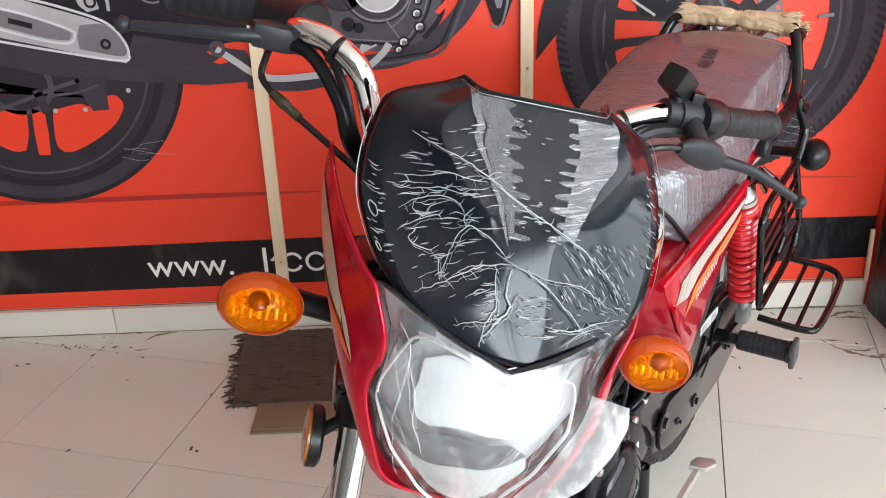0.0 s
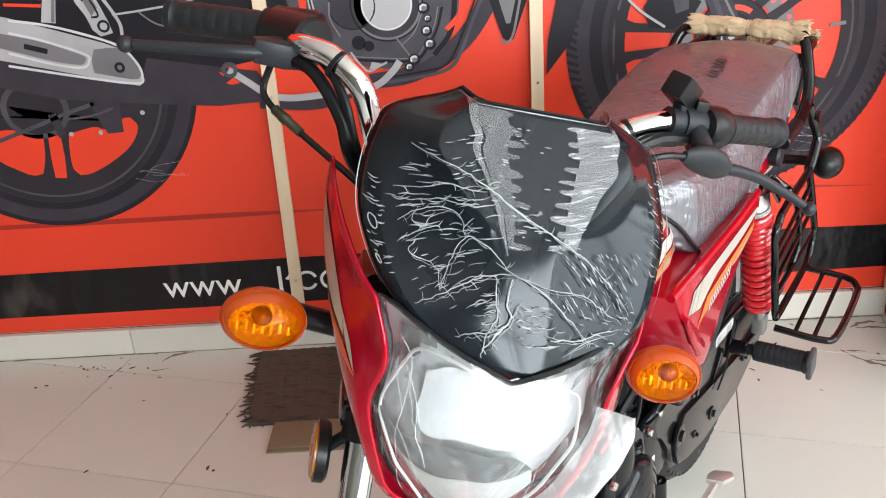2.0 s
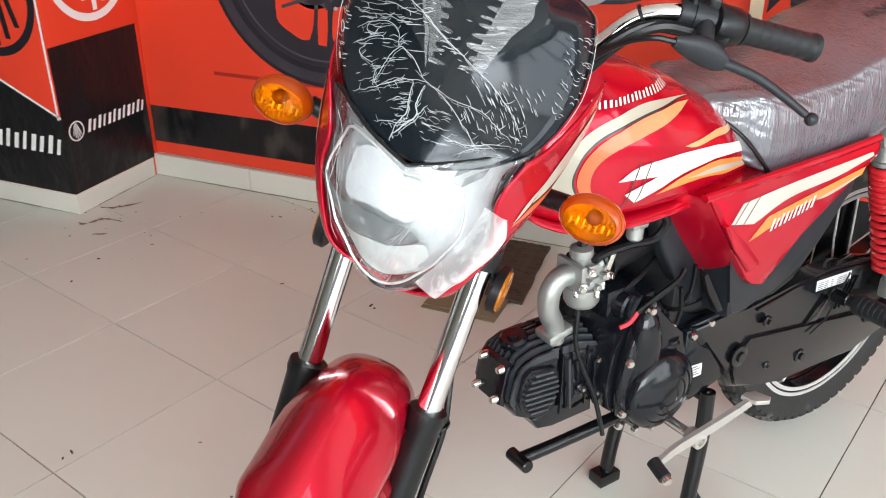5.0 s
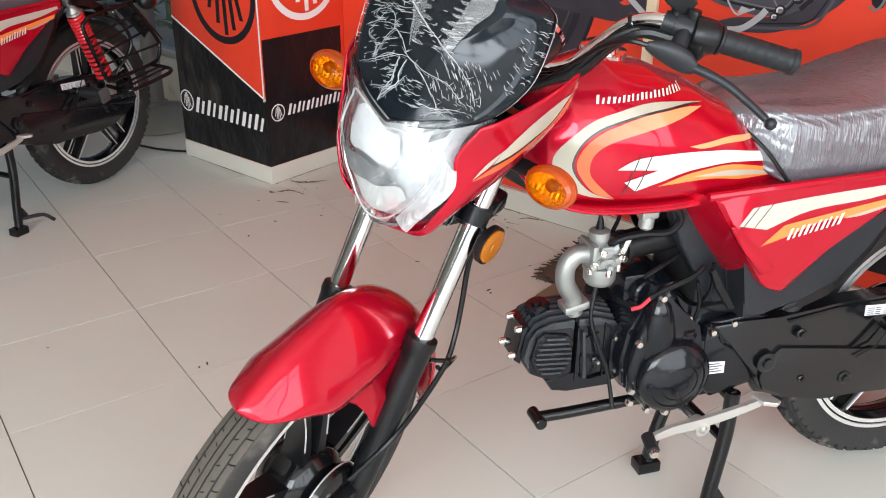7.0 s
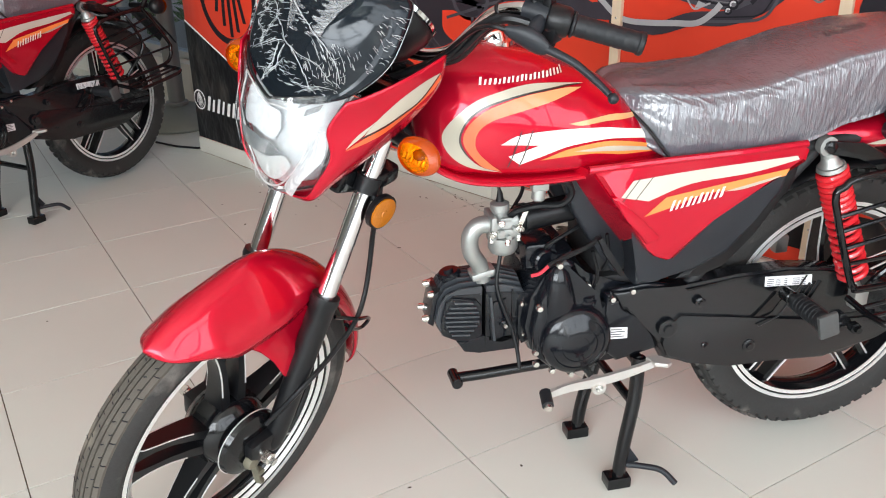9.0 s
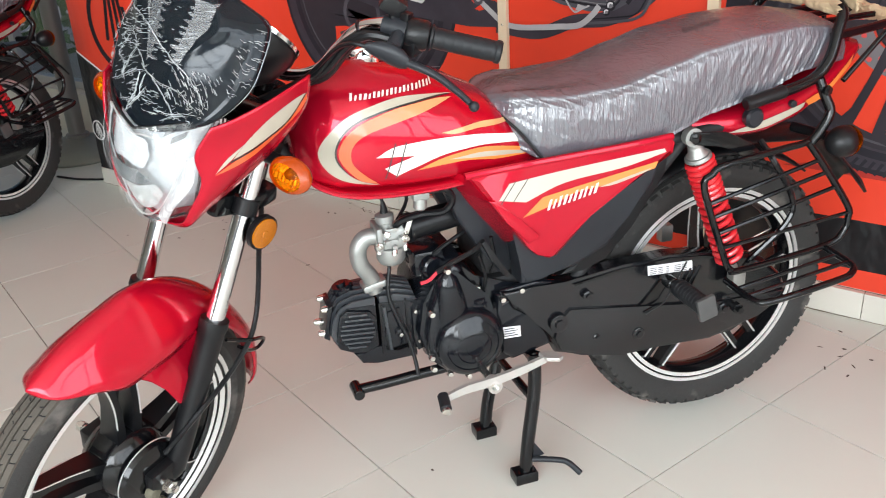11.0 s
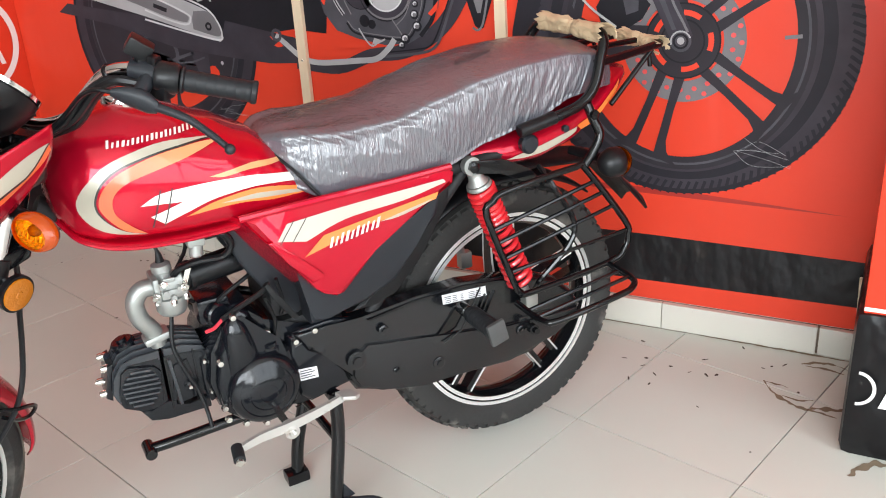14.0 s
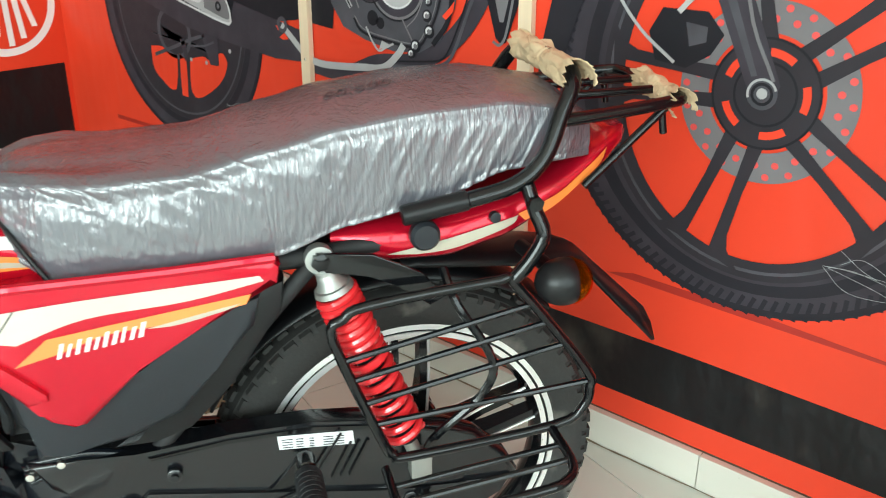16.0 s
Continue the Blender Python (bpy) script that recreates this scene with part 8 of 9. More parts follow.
# printed front wheel
printed("wheel_shadow", [[(0.80, 0.388), (1.10, 0.382), (1.48, 0.376), (1.10, 0.398), (0.86, 0.402)]], PRSH, 1)
FC = (1.066, 0.784)
printed("tyre_print", ring_polys(*FC, 0.404, 0.390, 0.300, 0.322), PRT, 2, "printed dark tyre")
printed("tyre_shoulder_print", ring_polys(*FC, 0.348, 0.352, 0.318, 0.332) + ring_polys(*FC, 0.404, 0.390, 0.390, 0.378, 195, 345), PRT2, 3)
printed("tread_print", [q for i in range(120) for q in stroke([(FC[0] + 0.404 * math.cos(radians(i * 3)), FC[1] + 0.392 * math.sin(radians(i * 3))), (FC[0] + 0.378 * math.cos(radians(i * 3 + 2.2)), FC[1] + 0.358 * math.sin(radians(i * 3 + 2.2)))], 0.008, 1)], PRT2, 4)
printed("rim_print", ring_polys(*FC, 0.304, 0.326, 0.262, 0.292), PRW, 4, "printed black rim")
printed("rim_line_print", ring_polys(*FC, 0.292, 0.314, 0.286, 0.308), PRG, 5)
printed("brake_disc_print", ring_polys(*FC, 0.150, 0.150, 0.098, 0.098), PRM, 4, "printed grey brake disc")
printed("disc_hole_print", [p for r, n, o in ((0.139, 22, 0), (0.120, 22, 0.14)) for i in range(n) for p in disc_poly(FC[0] + r * math.cos(2 * math.pi * i / n + o), FC[1] + r * math.sin(2 * math.pi * i / n + o), 0.0066, 0.0062, 8)], VINYLP, 5)
sp = []
for i in range(5):
    for k in (-1, 1):
        a = radians(252 + 72 * i)
        d, t = (math.cos(a), math.sin(a)), (-math.sin(a), math.cos(a))
        p = lambda r, o: (FC[0] + d[0] * r + t[0] * o, FC[1] + d[1] * r * 1.06 + t[1] * o)
        inner, outer = (lambda r, w: p(r, k * (0.021 + 0.06 * (r - 0.06) - w))), (lambda r, w: p(r, k * (0.021 + 0.06 * (r - 0.06) + w)))
        sp.append([inner(0.06, 0.013), inner(0.16, 0.010), inner(0.278, 0.009), inner(0.285, 0.011), outer(0.290, 0.062), outer(0.276, 0.036), outer(0.262, 0.022), outer(0.238, 0.013), outer(0.16, 0.010), outer(0.06, 0.014)])
printed("spoke_print", sp, PRW, 6, "printed black spokes")
printed("hub_print", disc_poly(*FC, 0.092, 0.092), PRW, 7)
printed("hub_line_print", ring_polys(*FC, 0.092, 0.092, 0.088, 0.088), PRK, 8)
printed("hub_line_print", ring_polys(*FC, 0.054, 0.054, 0.050, 0.050), PRK, 8)
for i in range(5):
    printed("hub_gap_print", ring_polys(*FC, 0.075, 0.075, 0.062, 0.062, 270 + 72 * i, 306 + 72 * i, 8), VINYLR, 8)
printed("caliper_print", [[(0.847, 0.863), (0.870, 0.905), (0.953, 0.905), (0.985, 0.87), (0.965, 0.835), (0.922, 0.808), (0.863, 0.815)]], PRK, 8, "printed brake caliper")
printed("caliper_detail_print", [[(0.915, 0.885), (0.955, 0.880), (0.955, 0.855), (0.925, 0.845)]], PRG, 9)
printed("hose_print", stroke([(0.735, 1.02), (0.775, 0.93), (0.83, 0.865), (0.90, 0.815)], 0.006), PRS, 10)
printed("hose_print", stroke([(0.90, 0.90), (0.93, 0.93), (0.975, 0.94)], 0.010), PRS, 10)
printed("fork_print", [[(0.90, 1.2), (0.958, 0.945), (1.030, 0.800), (1.050, 0.768), (1.080, 0.772), (1.090, 0.800), (1.030, 0.930), (0.985, 1.2)]], PRT, 11, "printed fork leg")
printed("fork_light_print", stroke([(0.972, 1.2), (1.020, 0.930), (1.078, 0.806)], 0.006), PRM, 12)
printed("fork_light_print", [[(0.925, 1.2), (0.975, 0.945), (1.040, 0.810), (1.050, 0.812), (0.992, 0.945), (0.945, 1.2)]], PRG, 12)
printed("axle_print", disc_poly(1.062, 0.784, 0.026, 0.026, 28), PRG, 13)
printed("axle_light_print", ring_polys(1.062, 0.784, 0.026, 0.026, 0.022, 0.022, 20, 200, 20) + disc_poly(1.062, 0.785, 0.009, 0.009, 16), PRS, 14)
printed("axle_line_print", ring_polys(1.062, 0.784, 0.019, 0.019, 0.014, 0.014, n=28), PRK, 14)
printed("valve_print", stroke([(1.300, 0.798), (1.338, 0.802)], 0.009), PRM, 9)

# photographic detail over the large printed shapes
def bolt_print(u, v, r):
    printed("bolt_print", disc_poly(u, v, r * 1.25, r * 1.2, 14), PRK, 14)
    printed("bolt_print", disc_poly(u - r * 0.1, v + r * 0.15, r * 0.8, r * 0.75, 12), PRM, 15)
    printed("bolt_print", ring_polys(u, v, r * 0.85, r * 0.8, r * 0.45, r * 0.42, 40, 220, 12), VINYLS, 16)


printed("wheel_window_print", [smooth_poly([(-0.791, 0.648), (-0.734, 0.652), (-0.695, 0.639), (-0.655, 0.637), (-0.664, 0.575), (-0.679, 0.533), (-0.705, 0.530), (-0.738, 0.545), (-0.787, 0.581)])], VINYLR, 6)
printed("wheel_window_print", [[(-0.643, 0.641), (-0.612, 0.629), (-0.614, 0.572), (-0.621, 0.518), (-0.650, 0.520), (-0.649, 0.574)]], VINYLR, 6)
printed("wheel_window_print", [smooth_poly([(-0.591, 0.634), (-0.523, 0.648), (-0.496, 0.641), (-0.449, 0.665), (-0.428, 0.667), (-0.414, 0.644), (-0.428, 0.611), (-0.458, 0.580), (-0.507, 0.549), (-0.555, 0.527), (-0.584, 0.524), (-0.599, 0.544), (-0.598, 0.587)])], VINYLR, 6)
printed("peg_print", [[(-0.524, 0.714), (-0.448, 0.706), (-0.451, 0.631), (-0.491, 0.629), (-0.506, 0.663)]], PRT, 9)
printed("link_print", stroke([(-0.769, 0.625), (-0.646, 0.665), (-0.586, 0.686), (-0.511, 0.707)], 0.01), PRG, 9)
printed("link_print", stroke([(-0.620, 0.687), (-0.605, 0.628)], 0.022), PRT, 9)
printed("link_print", stroke([(-0.589, 0.671), (-0.517, 0.678), (-0.465, 0.694)], 0.006), PRG, 10)
printed("nut_print", disc_poly(-0.583, 0.633, 0.006, 0.006, 10), PRS, 10)
printed("nut_print", disc_poly(-0.509, 0.633, 0.006, 0.006, 10), PRS, 10)
printed("nut_print", disc_poly(-0.395, 0.678, 0.006, 0.006, 10), PRS, 10)
printed("red_gap_print", [[(-0.666, 0.989), (-0.581, 0.985), (-0.584, 0.962), (-0.671, 0.969)]], VINYLR, 7)
printed("red_gap_print", [[(-0.674, 0.959), (-0.585, 0.952), (-0.586, 0.944), (-0.675, 0.952)]], VINYLR, 7)
printed("red_gap_print", [[(-0.287, 0.975), (-0.218, 0.974), (-0.243, 0.969), (-0.286, 0.964)]], VINYLR, 7)
printed("shock_body_print", [[(-0.566, 1.013), (-0.537, 1.012), (-0.560, 0.906), (-0.594, 0.910)]], PRS, 8)
printed("shock_shade_print", stroke([(-0.542, 1.012), (-0.566, 0.909)], 0.008), PRM, 9)
printed("shock_ring_print", stroke([(-0.577, 0.985), (-0.537, 0.986)], 0.006), PRK, 10)
printed("shock_ring_print", stroke([(-0.579, 0.975), (-0.539, 0.976)], 0.006), PRK, 10)
printed("shock_ring_print", stroke([(-0.582, 0.965), (-0.542, 0.966)], 0.006), PRK, 10)
printed("swing_bracket_print", [[(-0.513, 0.995), (-0.467, 0.993), (-0.445, 0.936), (-0.434, 0.903), (-0.428, 0.876), (-0.458, 0.869), (-0.475, 0.885), (-0.485, 0.918), (-0.504, 0.952)]], PRS, 9)
printed("swing_bracket_core_print", [[(-0.493, 0.982), (-0.471, 0.983), (-0.454, 0.937), (-0.471, 0.918), (-0.482, 0.945)]], PRM, 10)
printed("swing_bracket_edge_print", stroke([(-0.488, 0.955), (-0.471, 0.960), (-0.455, 0.920), (-0.472, 0.915)], 0.005), PRK, 11)
printed("bracket_rod_print", stroke([(-0.456, 0.982), (-0.430, 0.945), (-0.408, 0.899), (-0.407, 0.870)], 0.008), PRS, 10)
printed("bracket_bolt_print", ring_polys(-0.447, 0.893, 0.015, 0.015, 0.009, 0.009, n=24), PRK, 11)
printed("panel_edge_print", stroke([(-0.422, 0.918), (-0.346, 0.925), (-0.236, 0.940), (-0.204, 0.961), (-0.189, 0.990)], 0.005), PRS, 9)
printed("panel_edge_print", stroke([(-0.358, 0.921), (-0.331, 0.898), (-0.305, 0.886), (-0.283, 0.888)], 0.004), PRM, 9)
printed("shield_face_print", [smooth_poly([(-0.482, 0.840), (-0.423, 0.839), (-0.390, 0.806), (-0.379, 0.774), (-0.398, 0.762), (-0.493, 0.783), (-0.492, 0.814)])], PRM, 11)
printed("shield_edge_print", stroke([(-0.670, 0.919), (-0.593, 0.905), (-0.516, 0.883), (-0.422, 0.846), (-0.385, 0.803), (-0.377, 0.767), (-0.398, 0.752), (-0.538, 0.778), (-0.696, 0.812)], 0.006), VINYLS, 14)
printed("shield_groove_print", stroke([(-0.688, 0.842), (-0.586, 0.810), (-0.518, 0.798), (-0.498, 0.814), (-0.508, 0.831), (-0.601, 0.868), (-0.677, 0.890)], 0.006), VINYLS, 14)
printed("shield_face_print", [smooth_poly([(-0.754, 0.904), (-0.678, 0.885), (-0.602, 0.864), (-0.514, 0.828), (-0.506, 0.814), (-0.522, 0.805), (-0.585, 0.817), (-0.687, 0.849), (-0.762, 0.872)])], PRM, 12)
printed("engine_rail_print", stroke([(0.049, 0.979), (0.050, 0.947), (0.056, 0.901), (0.069, 0.867), (0.090, 0.836)], 0.012), PRS, 13)
printed("engine_rail_core_print", stroke([(0.049, 0.979), (0.050, 0.947), (0.056, 0.901), (0.069, 0.867), (0.090, 0.836)], 0.004), PRK, 14)
printed("engine_gap_print", [smooth_poly([(0.017, 0.955), (0.035, 0.948), (0.043, 0.921), (0.037, 0.892), (0.025, 0.862), (0.015, 0.874), (0.025, 0.902), (0.024, 0.928)])], VINYLR, 12)
printed("engine_seam_print", stroke([(0.098, 0.814), (0.125, 0.785), (0.207, 0.773), (0.293, 0.770), (0.327, 0.803), (0.352, 0.847), (0.365, 0.893)], 0.006), PRK, 13)
printed("engine_seam_light_print", stroke([(0.101, 0.819), (0.129, 0.792), (0.208, 0.780), (0.288, 0.777), (0.319, 0.806), (0.344, 0.850), (0.355, 0.894)], 0.003), PRM, 13)
printed("engine_web_print", stroke([(0.252, 0.824), (0.284, 0.777)], 0.004), PRM, 13)
printed("engine_web_print", stroke([(0.097, 0.919), (0.096, 0.879), (0.116, 0.837)], 0.004), PRM, 13)
printed("engine_web_print", stroke([(0.317, 0.882), (0.294, 0.836), (0.265, 0.810)], 0.003), PRM, 13)
bolt_print(0.324, 0.924, 0.010)
bolt_print(0.321, 0.893, 0.012)
bolt_print(0.329, 0.868, 0.008)
bolt_print(0.325, 0.839, 0.011)
bolt_print(0.331, 0.807, 0.012)
bolt_print(0.291, 0.772, 0.012)
bolt_print(0.278, 0.754, 0.009)
bolt_print(0.380, 0.929, 0.014)
bolt_print(0.416, 0.933, 0.013)
bolt_print(-0.023, 0.904, 0.016)
bolt_print(0.006, 0.893, 0.009)
printed("front_gap_print", [[(0.367, 0.842), (0.386, 0.860), (0.401, 0.876), (0.398, 0.854), (0.378, 0.836)]], VINYLR, 13)
printed("down_pipe_edge_print", stroke([(0.197, 0.728), (0.317, 0.742), (0.366, 0.753), (0.392, 0.786), (0.421, 0.850), (0.459, 0.942)], 0.004), PRK, 12)
printed("down_pipe_light_print", stroke([(0.196, 0.717), (0.323, 0.731), (0.378, 0.747), (0.405, 0.783), (0.438, 0.860), (0.475, 0.941)], 0.008), PRG, 12)
printed("front_tube_edge_print", stroke([(0.502, 0.806), (0.518, 0.800), (0.532, 0.816), (0.544, 0.865), (0.561, 0.950)], 0.006), PRM, 11)
printed("stand_tube_print", [[(0.187, 0.772), (0.218, 0.764), (0.178, 0.752)]], PRS, 13)
printed("stand_tube_print", stroke([(0.138, 0.798), (0.158, 0.767), (0.178, 0.749), (0.199, 0.758), (0.224, 0.769)], 0.005), PRS, 14)
printed("red_gap_print", [[(-0.176, 0.740), (-0.155, 0.753), (-0.140, 0.739), (-0.160, 0.735)]], VINYLR, 14)

# wooden battens on the wall
for x, top in ((-0.068, 2.3), (0.590, 2.3)):
    bm = bmesh.new()
    n = 30
    rings = []
    for i in range(n + 1):
        z = 0.108 + (top - 0.108) * i / n
        o = 0.004 * noise.noise(Vector((x * 9, z * 1.5, 0)))
        w, d = 0.0155, 0.010
        rings.append([(x + o - w, 1.080 - d, z), (x + o + w, 1.080 - d, z), (x + o + w, 1.0845, z), (x + o - w, 1.0845, z)])
    loft(bm, rings)
    bat = tagged(finish("wooden_batten", bm, WOOD, None, "pale rough wooden batten nailed over the banner"), category="batten", group="wall battens")
    for z in (0.2, 0.7, 1.2):
        bm = bmesh.new()
        lathe(bm, [(0, 0), (0.004, 0), (0.003, 0.0015), (0, 0.002)], (x, 1.070, z), (0, -1, 0), 10)
        part("nail", bm, BOLT, bat, "")

# cobweb strands caught on the banner
rng = random.Random(5)
bm = bmesh.new()
for x0, z0, x1, z1, n in ((1.185, 0.520, 1.325, 0.505, 6), (-0.435, 0.512, -0.325, 0.515, 5)):
    for i in range(n):
        a = Vector((x0 + rng.uniform(-0.01, 0.05), 1.0845, z0 + rng.gauss(0, 0.012)))
        b = Vector((x1 + rng.uniform(-0.06, 0.02), 1.0845, z1 + rng.gauss(0, 0.012)))
        mid = a.lerp(b, rng.uniform(0.3, 0.7)) + Vector((0, 0, rng.gauss(0, 0.014)))
        tube(bm, spline([a, mid, b], 6), 0.0003, 4)
tagged(finish("cobweb", bm, CREASE, None, "pale dusty cobweb strands on the banner"), category="cobweb", kind="stuff")

# mat and cardboard on the floor
bm = bmesh.new()
nx, ny = 34, 36
top = []
for i in range(nx + 1):
    row = []
    for j in range(ny + 1):
        x, y = -0.165 + 0.30 * i / nx, 0.690 + 0.345 * j / ny
        x += 0.006 * noise.noise(Vector((y * 12, 3, 0))) + 0.03 * (j / ny - 0.5) * -0.9
        y += 0.006 * noise.noise(Vector((x * 12, 7, 0)))
        row.append((x, y, 0.0095 + 0.0025 * noise.noise(Vector((x * 14, y * 14, 2))) + 0.0012 * math.sin(i * 2.1)))
    top.append(row)
loft(bm, top, False, False)
base = [[(x, y, 0.0008) for x, y, z in row] for row in top]
loft(bm, base, False, False)
for row_t, row_b in ((top[0], base[0]), (top[-1], base[-1]), ([r[0] for r in top], [r[0] for r in base]), ([r[-1] for r in top], [r[-1] for r in base])):
    loft(bm, [row_t, row_b], False, False)
bmesh.ops.remove_doubles(bm, verts=bm.verts, dist=0.0001)
mat_ob = tagged(finish("door_mat", bm, JUTE, None, "frayed dark brown jute mat on the floor"), category="mat")
bm = bmesh.new()
rng = random.Random(4)
for i in range(34):
    y = 0.692 + 0.34 * i / 33 + rng.uniform(-0.003, 0.003)
    x = -0.163 + 0.03 * ((y - 0.69) / 0.345 - 0.5) * -0.9
    l = rng.uniform(0.015, 0.038)
    tube(bm, [(x + 0.006, y, 0.006), (x - l * 0.5, y + rng.uniform(-0.008, 0.008), 0.005), (x - l, y + rng.uniform(-0.012, 0.012), 0.0035)], [0.0035, 0.003, 0.0015], 5)
for i in range(22):
    x = -0.150 + 0.28 * i / 21 + rng.uniform(-0.004, 0.004)
    tube(bm, [(x, 0.696, 0.006), (x + rng.uniform(-0.004, 0.004), 0.690 - rng.uniform(0.002, 0.012), 0.0035)], [0.003, 0.0015], 5)
part("fringe", bm, JUTE, mat_ob, "ragged fringe")
bm = bmesh.new()
box(bm, -0.090, 0.112, 0.578, 0.735, 0.0006, 0.0042, 0.001)
box(bm, -0.088, 0.110, 0.590, 0.730, 0.0046, 0.0078, 0.001)
tagged(finish("cardboard_sheet", bm, BOARD, None, "folded olive brown cardboard sheet on the floor tiles"), category="cardboard")

# steel post on a round foot
bm = bmesh.new()
lathe(bm, [(0.0, 0.0), (0.215, 0.0), (0.220, 0.010), (0.215, 0.022), (0.16, 0.055), (0.07, 0.080), (0.05, 0.085), (0.0, 0.085)], (-2.33, 0.88, 0.0), (0, 0, 1), 56)
post = tagged(finish("steel_post", bm, surface("worn_green_grey_paint", (0.20, 0.21, 0.18), 0.5, 0.1, 0, 0.2, 8, 90, 0.1), None, "grey steel post on a round weighted foot"), category="post")
bm = bmesh.new()
tube(bm, [(-2.33, 0.88, 0.08), (-2.33, 0.88, 2.4)], 0.038, 20)
lathe(bm, [(0.038, 0.08), (0.052, 0.083), (0.052, 0.098), (0.038, 0.102)], (-2.33, 0.88, 0.0), (0, 0, 1), 24)
part("pole", bm, GALV, post, "grey steel pole")
bm = bmesh.new()
tube(bm, spline([(-2.1, 0.62, 0.006), (-1.95, 0.66, 0.006), (-1.85, 0.76, 0.006), (-2.0, 1.0, 0.006), (-2.4, 1.03, 0.006)], 8), 0.005, 6)
tagged(finish("power_cord", bm, BLACKP, None, "thin black cord lying on the floor"), category="cord")

# garden beyond the window
rng = random.Random(11)
bm = bmesh.new()
for i in range(2600):
    c = Vector((rng.uniform(-7.5, -1.6), rng.uniform(1.9, 3.2), rng.uniform(0.0, 2.4) * rng.uniform(0.5, 1)))
    a = Vector((rng.uniform(-1, 1), rng.uniform(-1, 1), rng.uniform(-0.6, 0.8))).normalized()
    b = a.orthogonal().normalized()
    l, w = rng.uniform(0.05, 0.13), rng.uniform(0.018, 0.04)
    q = [bm.verts.new(p) for p in (c - a * l, c + b * w, c + a * l, c - b * w)]
    bm.faces.new(q)
for i in range(26):
    x, y = rng.uniform(-7.4, -1.7), rng.uniform(2.1, 3.0)
    tube(bm, [(x, y, -0.14), (x + rng.uniform(-0.2, 0.2), y, 1.0), (x + rng.uniform(-0.3, 0.3), y, 1.8)], [0.02, 0.014, 0.006], 5)
tagged(finish("garden_hedge", bm, LEAF, None, "green leafy hedge outside the window"), category="hedge", kind="stuff")

# grit and dried mud on the floor
rng = random.Random(8)


def blot(bm, x, y, l, w, a, z=0.0007, ragged=0.35):
    n = 16
    c, s = math.cos(a), math.sin(a)
    vs = []
    for i in range(n):
        t = 2 * math.pi * i / n
        k = 1 + ragged * noise.noise(Vector((math.cos(t) * 2 + x * 50, math.sin(t) * 2 + y * 50, 1)))
        u, v = l * k * math.cos(t), w * k * math.sin(t)
        vs.append(bm.verts.new((x + u * c - v * s, y + u * s + v * c, z)))
    bm.faces.new(vs)


def smear(bm, pts, w, seed, z=0.0007):
    """A ragged streak along a line."""
    run = spline([(x, y, 0) for x, y in pts], 14)
    edge = []
    for i, p in enumerate(run):
        d = (run[min(i + 1, len(run) - 1)] - run[max(i - 1, 0)]).normalized()
        k = w * (0.25 + 0.75 * math.sin(math.pi * (i + 0.5) / len(run)))
        a, b = (k * (0.55 + 0.9 * noise.noise(Vector((p.x * 60, p.y * 60, seed + o)))) for o in (0, 9))
        edge.append((bm.verts.new((p.x - d.y * a, p.y + d.x * a, z)), bm.verts.new((p.x + d.y * b, p.y - d.x * b, z))))
    for a, b in zip(edge, edge[1:]):
        bm.faces.new((a[0], a[1], b[1], b[0]))


bm = bmesh.new()
for x, y in ((1.054, 0.895), (1.056, 0.855), (1.040, 0.781), (1.094, 0.774), (1.122, 0.876), (1.172, 0.865), (1.236, 0.876), (1.336, 0.951), (1.354, 0.967), (1.273, 1.038), (1.022, 0.980), (1.002, 0.875), (1.194, 0.941), (1.213, 0.867), (1.383, 0.987), (1.094, 0.824), (1.429, 0.866),
             (-0.214, 0.537), (-0.215, 0.746), (-0.436, 0.936), (-0.573, 0.956), (-0.562, 0.984), (-0.559, 0.994), (-0.526, 0.994), (-0.482, 0.988), (-0.661, 1.001), (-0.648, 0.993), (-0.636, 1.007), (-0.623, 0.999), (-0.491, 0.547), (-0.444, 0.828), (-0.758, 0.917), (-0.732, 0.924), (-0.283, -0.095), (-1.029, 0.335), (-1.057, 0.470), (-0.503, -0.220), (-0.199, 0.527)):
    blot(bm, x, y, rng.uniform(0.004, 0.010), rng.uniform(0.0018, 0.004), rng.uniform(0, 3))
for i in range(44):
    x, y = rng.choice(((rng.gauss(-0.62, 0.16), rng.gauss(1.0, 0.035)), (rng.uniform(-1.6, 1.4), rng.uniform(-0.9, 1.0)), (rng.gauss(-1.15, 0.10), rng.gauss(0.70, 0.10))))
    blot(bm, x, y, rng.uniform(0.0015, 0.006), rng.uniform(0.001, 0.003), rng.uniform(0, 3))
tagged(finish("floor_grit", bm, SPECK, None, "dark grit and crumbs scattered on the tiles"), category="grit", kind="stuff")
bm = bmesh.new()
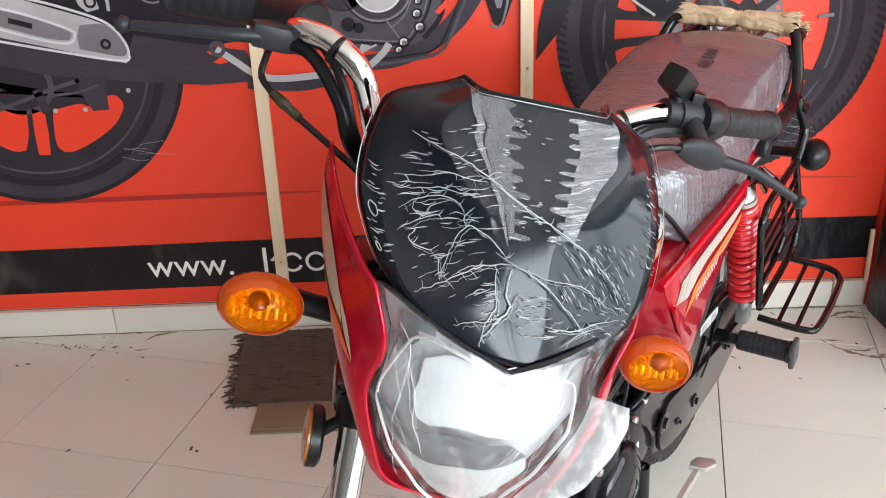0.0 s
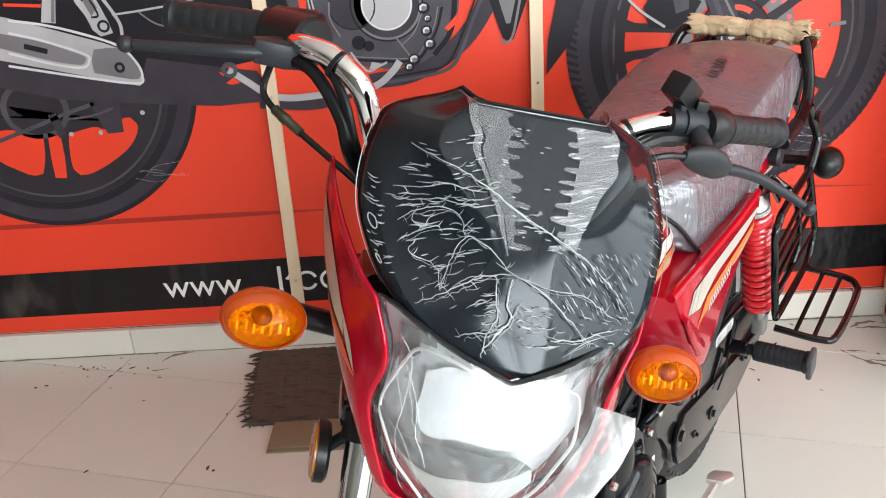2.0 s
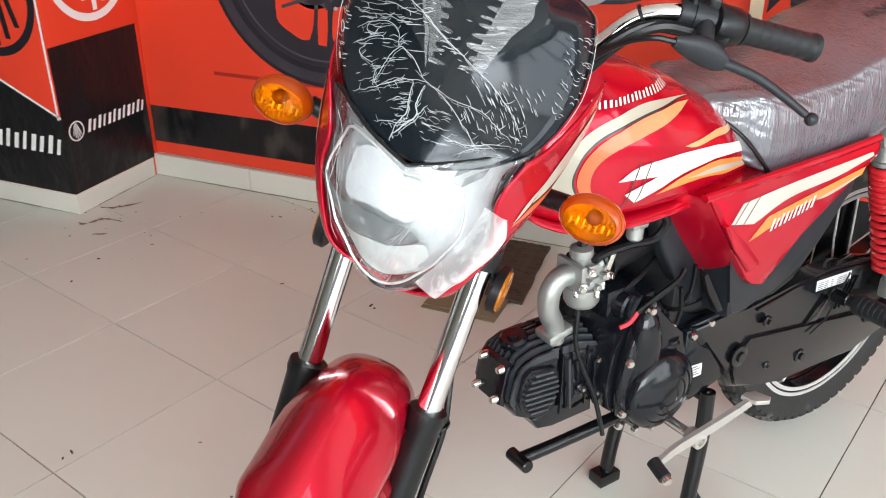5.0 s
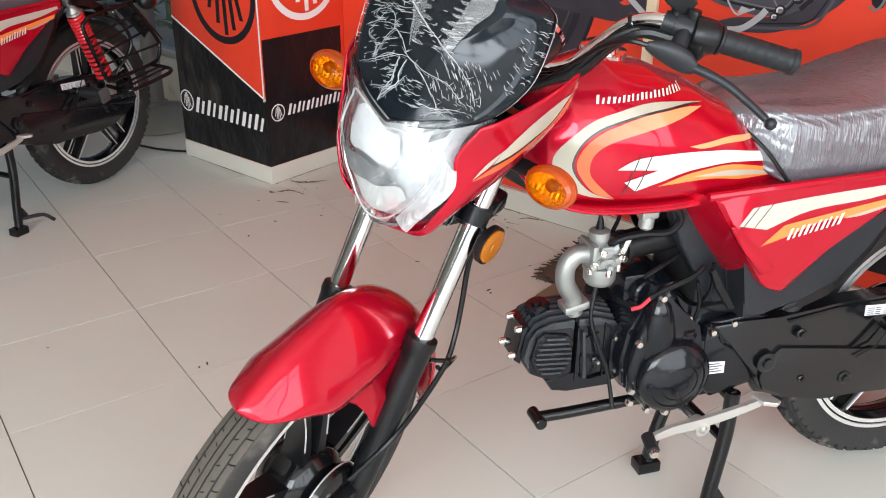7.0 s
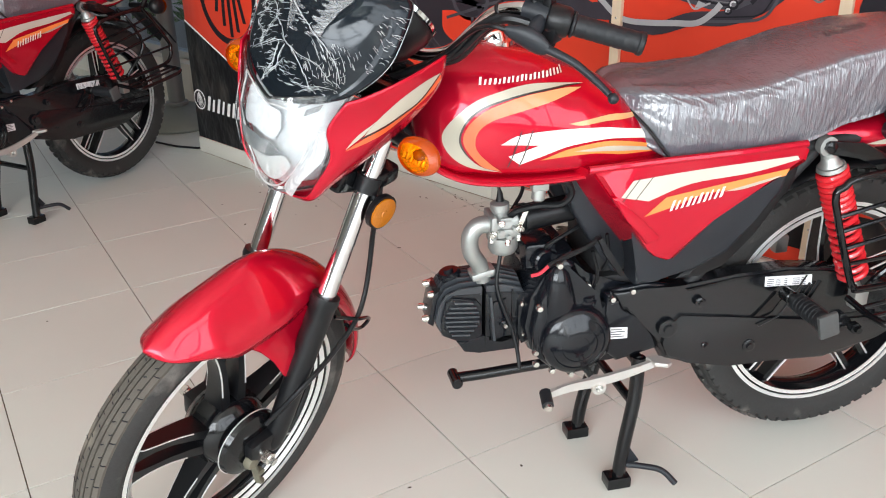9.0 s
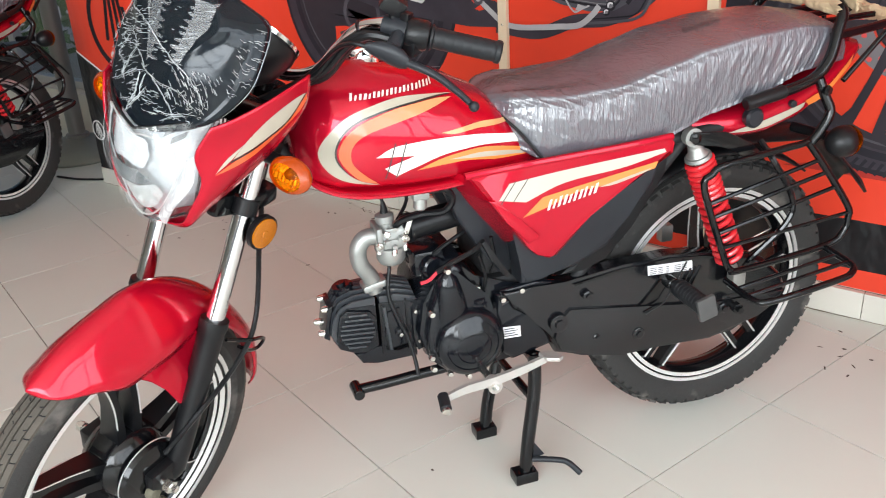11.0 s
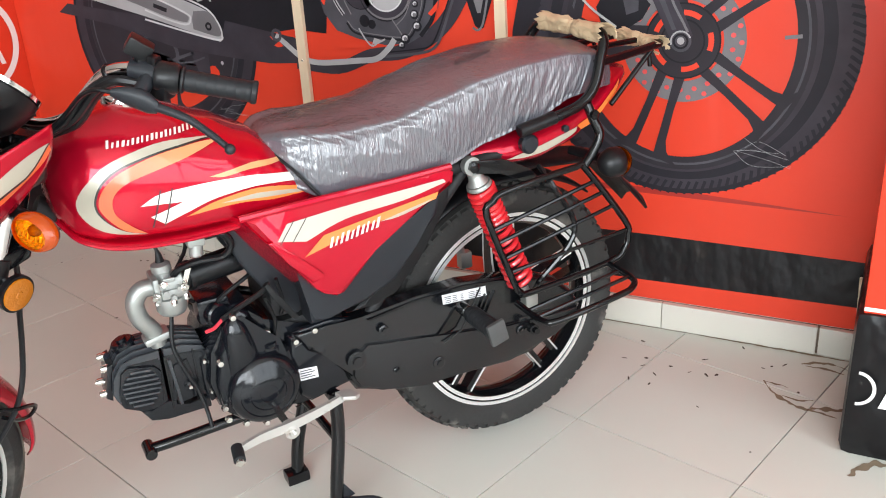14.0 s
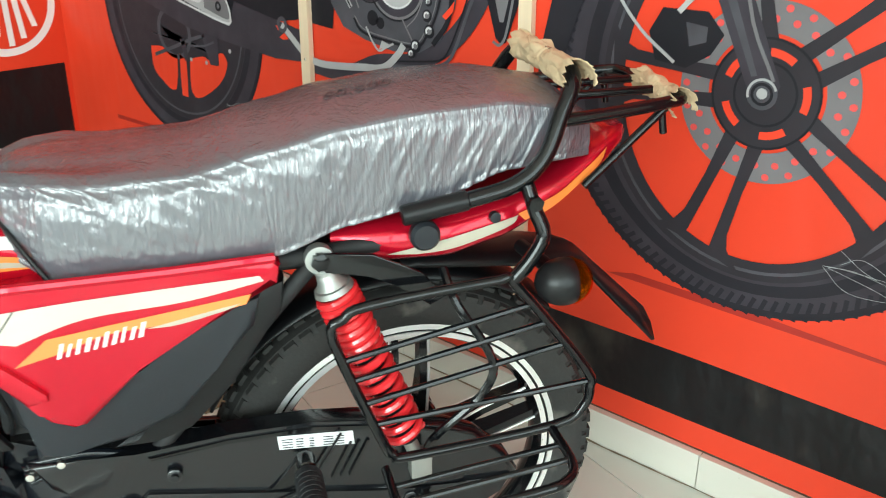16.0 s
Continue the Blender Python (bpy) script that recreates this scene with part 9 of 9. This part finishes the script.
for n, (w, pts) in enumerate(((0.010, ((1.345, 0.894), (1.375, 0.844), (1.413, 0.815), (1.444, 0.799), (1.473, 0.796), (1.524, 0.784))), (0.005, ((1.345, 0.890), (1.380, 0.887), (1.405, 0.879))), (0.006, ((1.395, 0.839), (1.433, 0.831), (1.465, 0.843))),
                              (0.014, ((1.462, 0.806), (1.503, 0.816), (1.540, 0.833))), (0.009, ((1.420, 1.006), (1.458, 1.026), (1.488, 1.032), (1.528, 1.014))), (0.006, ((1.43, 1.000), (1.47, 1.002), (1.52, 0.99))), (0.022, ((1.560, 0.575), (1.579, 0.609), (1.600, 0.636), (1.640, 0.640))),
                              (0.009, ((-0.451, 1.020), (-0.434, 1.044), (-0.408, 1.056), (-0.372, 1.062))), (0.004, ((-0.535, 1.062), (-0.500, 1.067), (-0.470, 1.060))), (0.004, ((-0.470, 0.975), (-0.450, 0.973), (-0.420, 0.982))),
                              (0.012, ((-1.290, 0.640), (-1.264, 0.641), (-1.242, 0.687), (-1.200, 0.705))), (0.008, ((-1.190, 0.590), (-1.170, 0.600), (-1.150, 0.612))), (0.012, ((-1.310, 0.760), (-1.25, 0.79), (-1.211, 0.852))), (0.006, ((-1.26, 0.692), (-1.20, 0.698), (-1.163, 0.701))))):
    smear(bm, pts, w, n * 3.1, 0.0006 + 0.00003 * n)
# narrow ragged brown strips along the foot of the skirting and the columns
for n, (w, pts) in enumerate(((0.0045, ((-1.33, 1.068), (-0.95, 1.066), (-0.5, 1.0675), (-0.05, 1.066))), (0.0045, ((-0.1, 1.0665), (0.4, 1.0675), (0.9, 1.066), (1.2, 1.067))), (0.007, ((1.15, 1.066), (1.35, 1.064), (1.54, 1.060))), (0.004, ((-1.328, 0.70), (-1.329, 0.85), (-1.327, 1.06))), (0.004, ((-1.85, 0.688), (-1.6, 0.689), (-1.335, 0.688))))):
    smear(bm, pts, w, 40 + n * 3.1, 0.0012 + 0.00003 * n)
tagged(finish("mud_smears", bm, SMEAR, None, "dried brown mud smears and narrow brown edge strips on the floor tiles"), category="mud", kind="stuff")

# ---- the two motorcycles ----
bike = make_motorcycle()
tagged(bike, "new red commuter motorcycle with plastic-wrapped seat on its centre stand", "motorcycle", "showroom motorcycles")
bike.matrix_basis = pose(0.832, 0.482, 0, 0, 0, 236.1)
other = copy_thing(bike, pose(-1.821, 0.287, 0, 0, 0, -74.8))
tagged(other, "red commuter motorcycle parked on its stand beside the column")

# ---- skirting and floor tiles ----
bm = bmesh.new()
box(bm, -1.335, 1.545, 1.078, 1.10, -0.01, 0.074)
skirting = structure("baseboard", bm, GROUT, "mortar behind the skirting tiles")
one = bmesh.new()
block(one, (0, 0, 0.038), (0.3956, 0.016, 0.076), 0.0015)
me = bpy.data.meshes.new("skirting_tile")
one.to_mesh(me)
one.free()
me.materials.append(SKIRT)
for k in range(-6, 2):
    x = 1.047 + 0.3976 * (k + 0.5)
    if -1.34 < x - 0.2 and x + 0.2 < 1.56:
        ob = new("skirting_tile", me)
        ob.parent = skirting
        ob.location = (x, 1.078 + 0.0008 * math.sin(k * 5), 0)
bm = bmesh.new()
for a, b in ((-1.334, -1.3395 + 0.0), (1.449, 1.541)):
    if b > a:
        box(bm, a, b, 1.070, 1.086, 0.0, 0.076, 0.0015)
part("skirting_end", bm, SKIRT, skirting, "")

one = bmesh.new()
block(one, (0, 0, -0.006), (CELL - 0.0026, CELL - 0.0026, 0.012), 0.0004)
me = bpy.data.meshes.new("floor_tile")
one.to_mesh(me)
one.free()
me.materials.append(TILE)
far = []
cg, sg = math.cos(GRID), math.sin(GRID)
rng = random.Random(2)
for i in range(-22, 16):
    for j in range(-16, 9):
        u, v = CELL * (i + 0.5), CELL * (j + 0.5)
        x, y = u * cg - v * sg, u * sg + v * cg
        if not (-6.1 < x < 4.1 and -4.5 < y < 1.25):
            continue
        if -3.3 < x < 2.3 and -1.7 < y:
            ob = new("floor_tile", me)
            ob.parent = floor
            ob.location = (x, y, rng.uniform(-0.0004, 0.0))
            ob.rotation_euler = (0, 0, GRID)
        else:
            far.append((x, y))
verts, faces = [], []
h = CELL / 2 - 0.0016
for x, y in far:
    b0 = len(verts)
    for a, b in ((-h, -h), (h, -h), (h, h), (-h, h)):
        verts.append((x + a * cg - b * sg, y + a * sg + b * cg, -0.0005))
    faces.append((b0, b0 + 1, b0 + 2, b0 + 3))
me = bpy.data.meshes.new("far_tiles")
me.from_pydata(verts, [], faces)
me.materials.append(TILE)
ft = new("far_tiles", me)
ft.parent = floor
tagged(ft, kind="stuff")
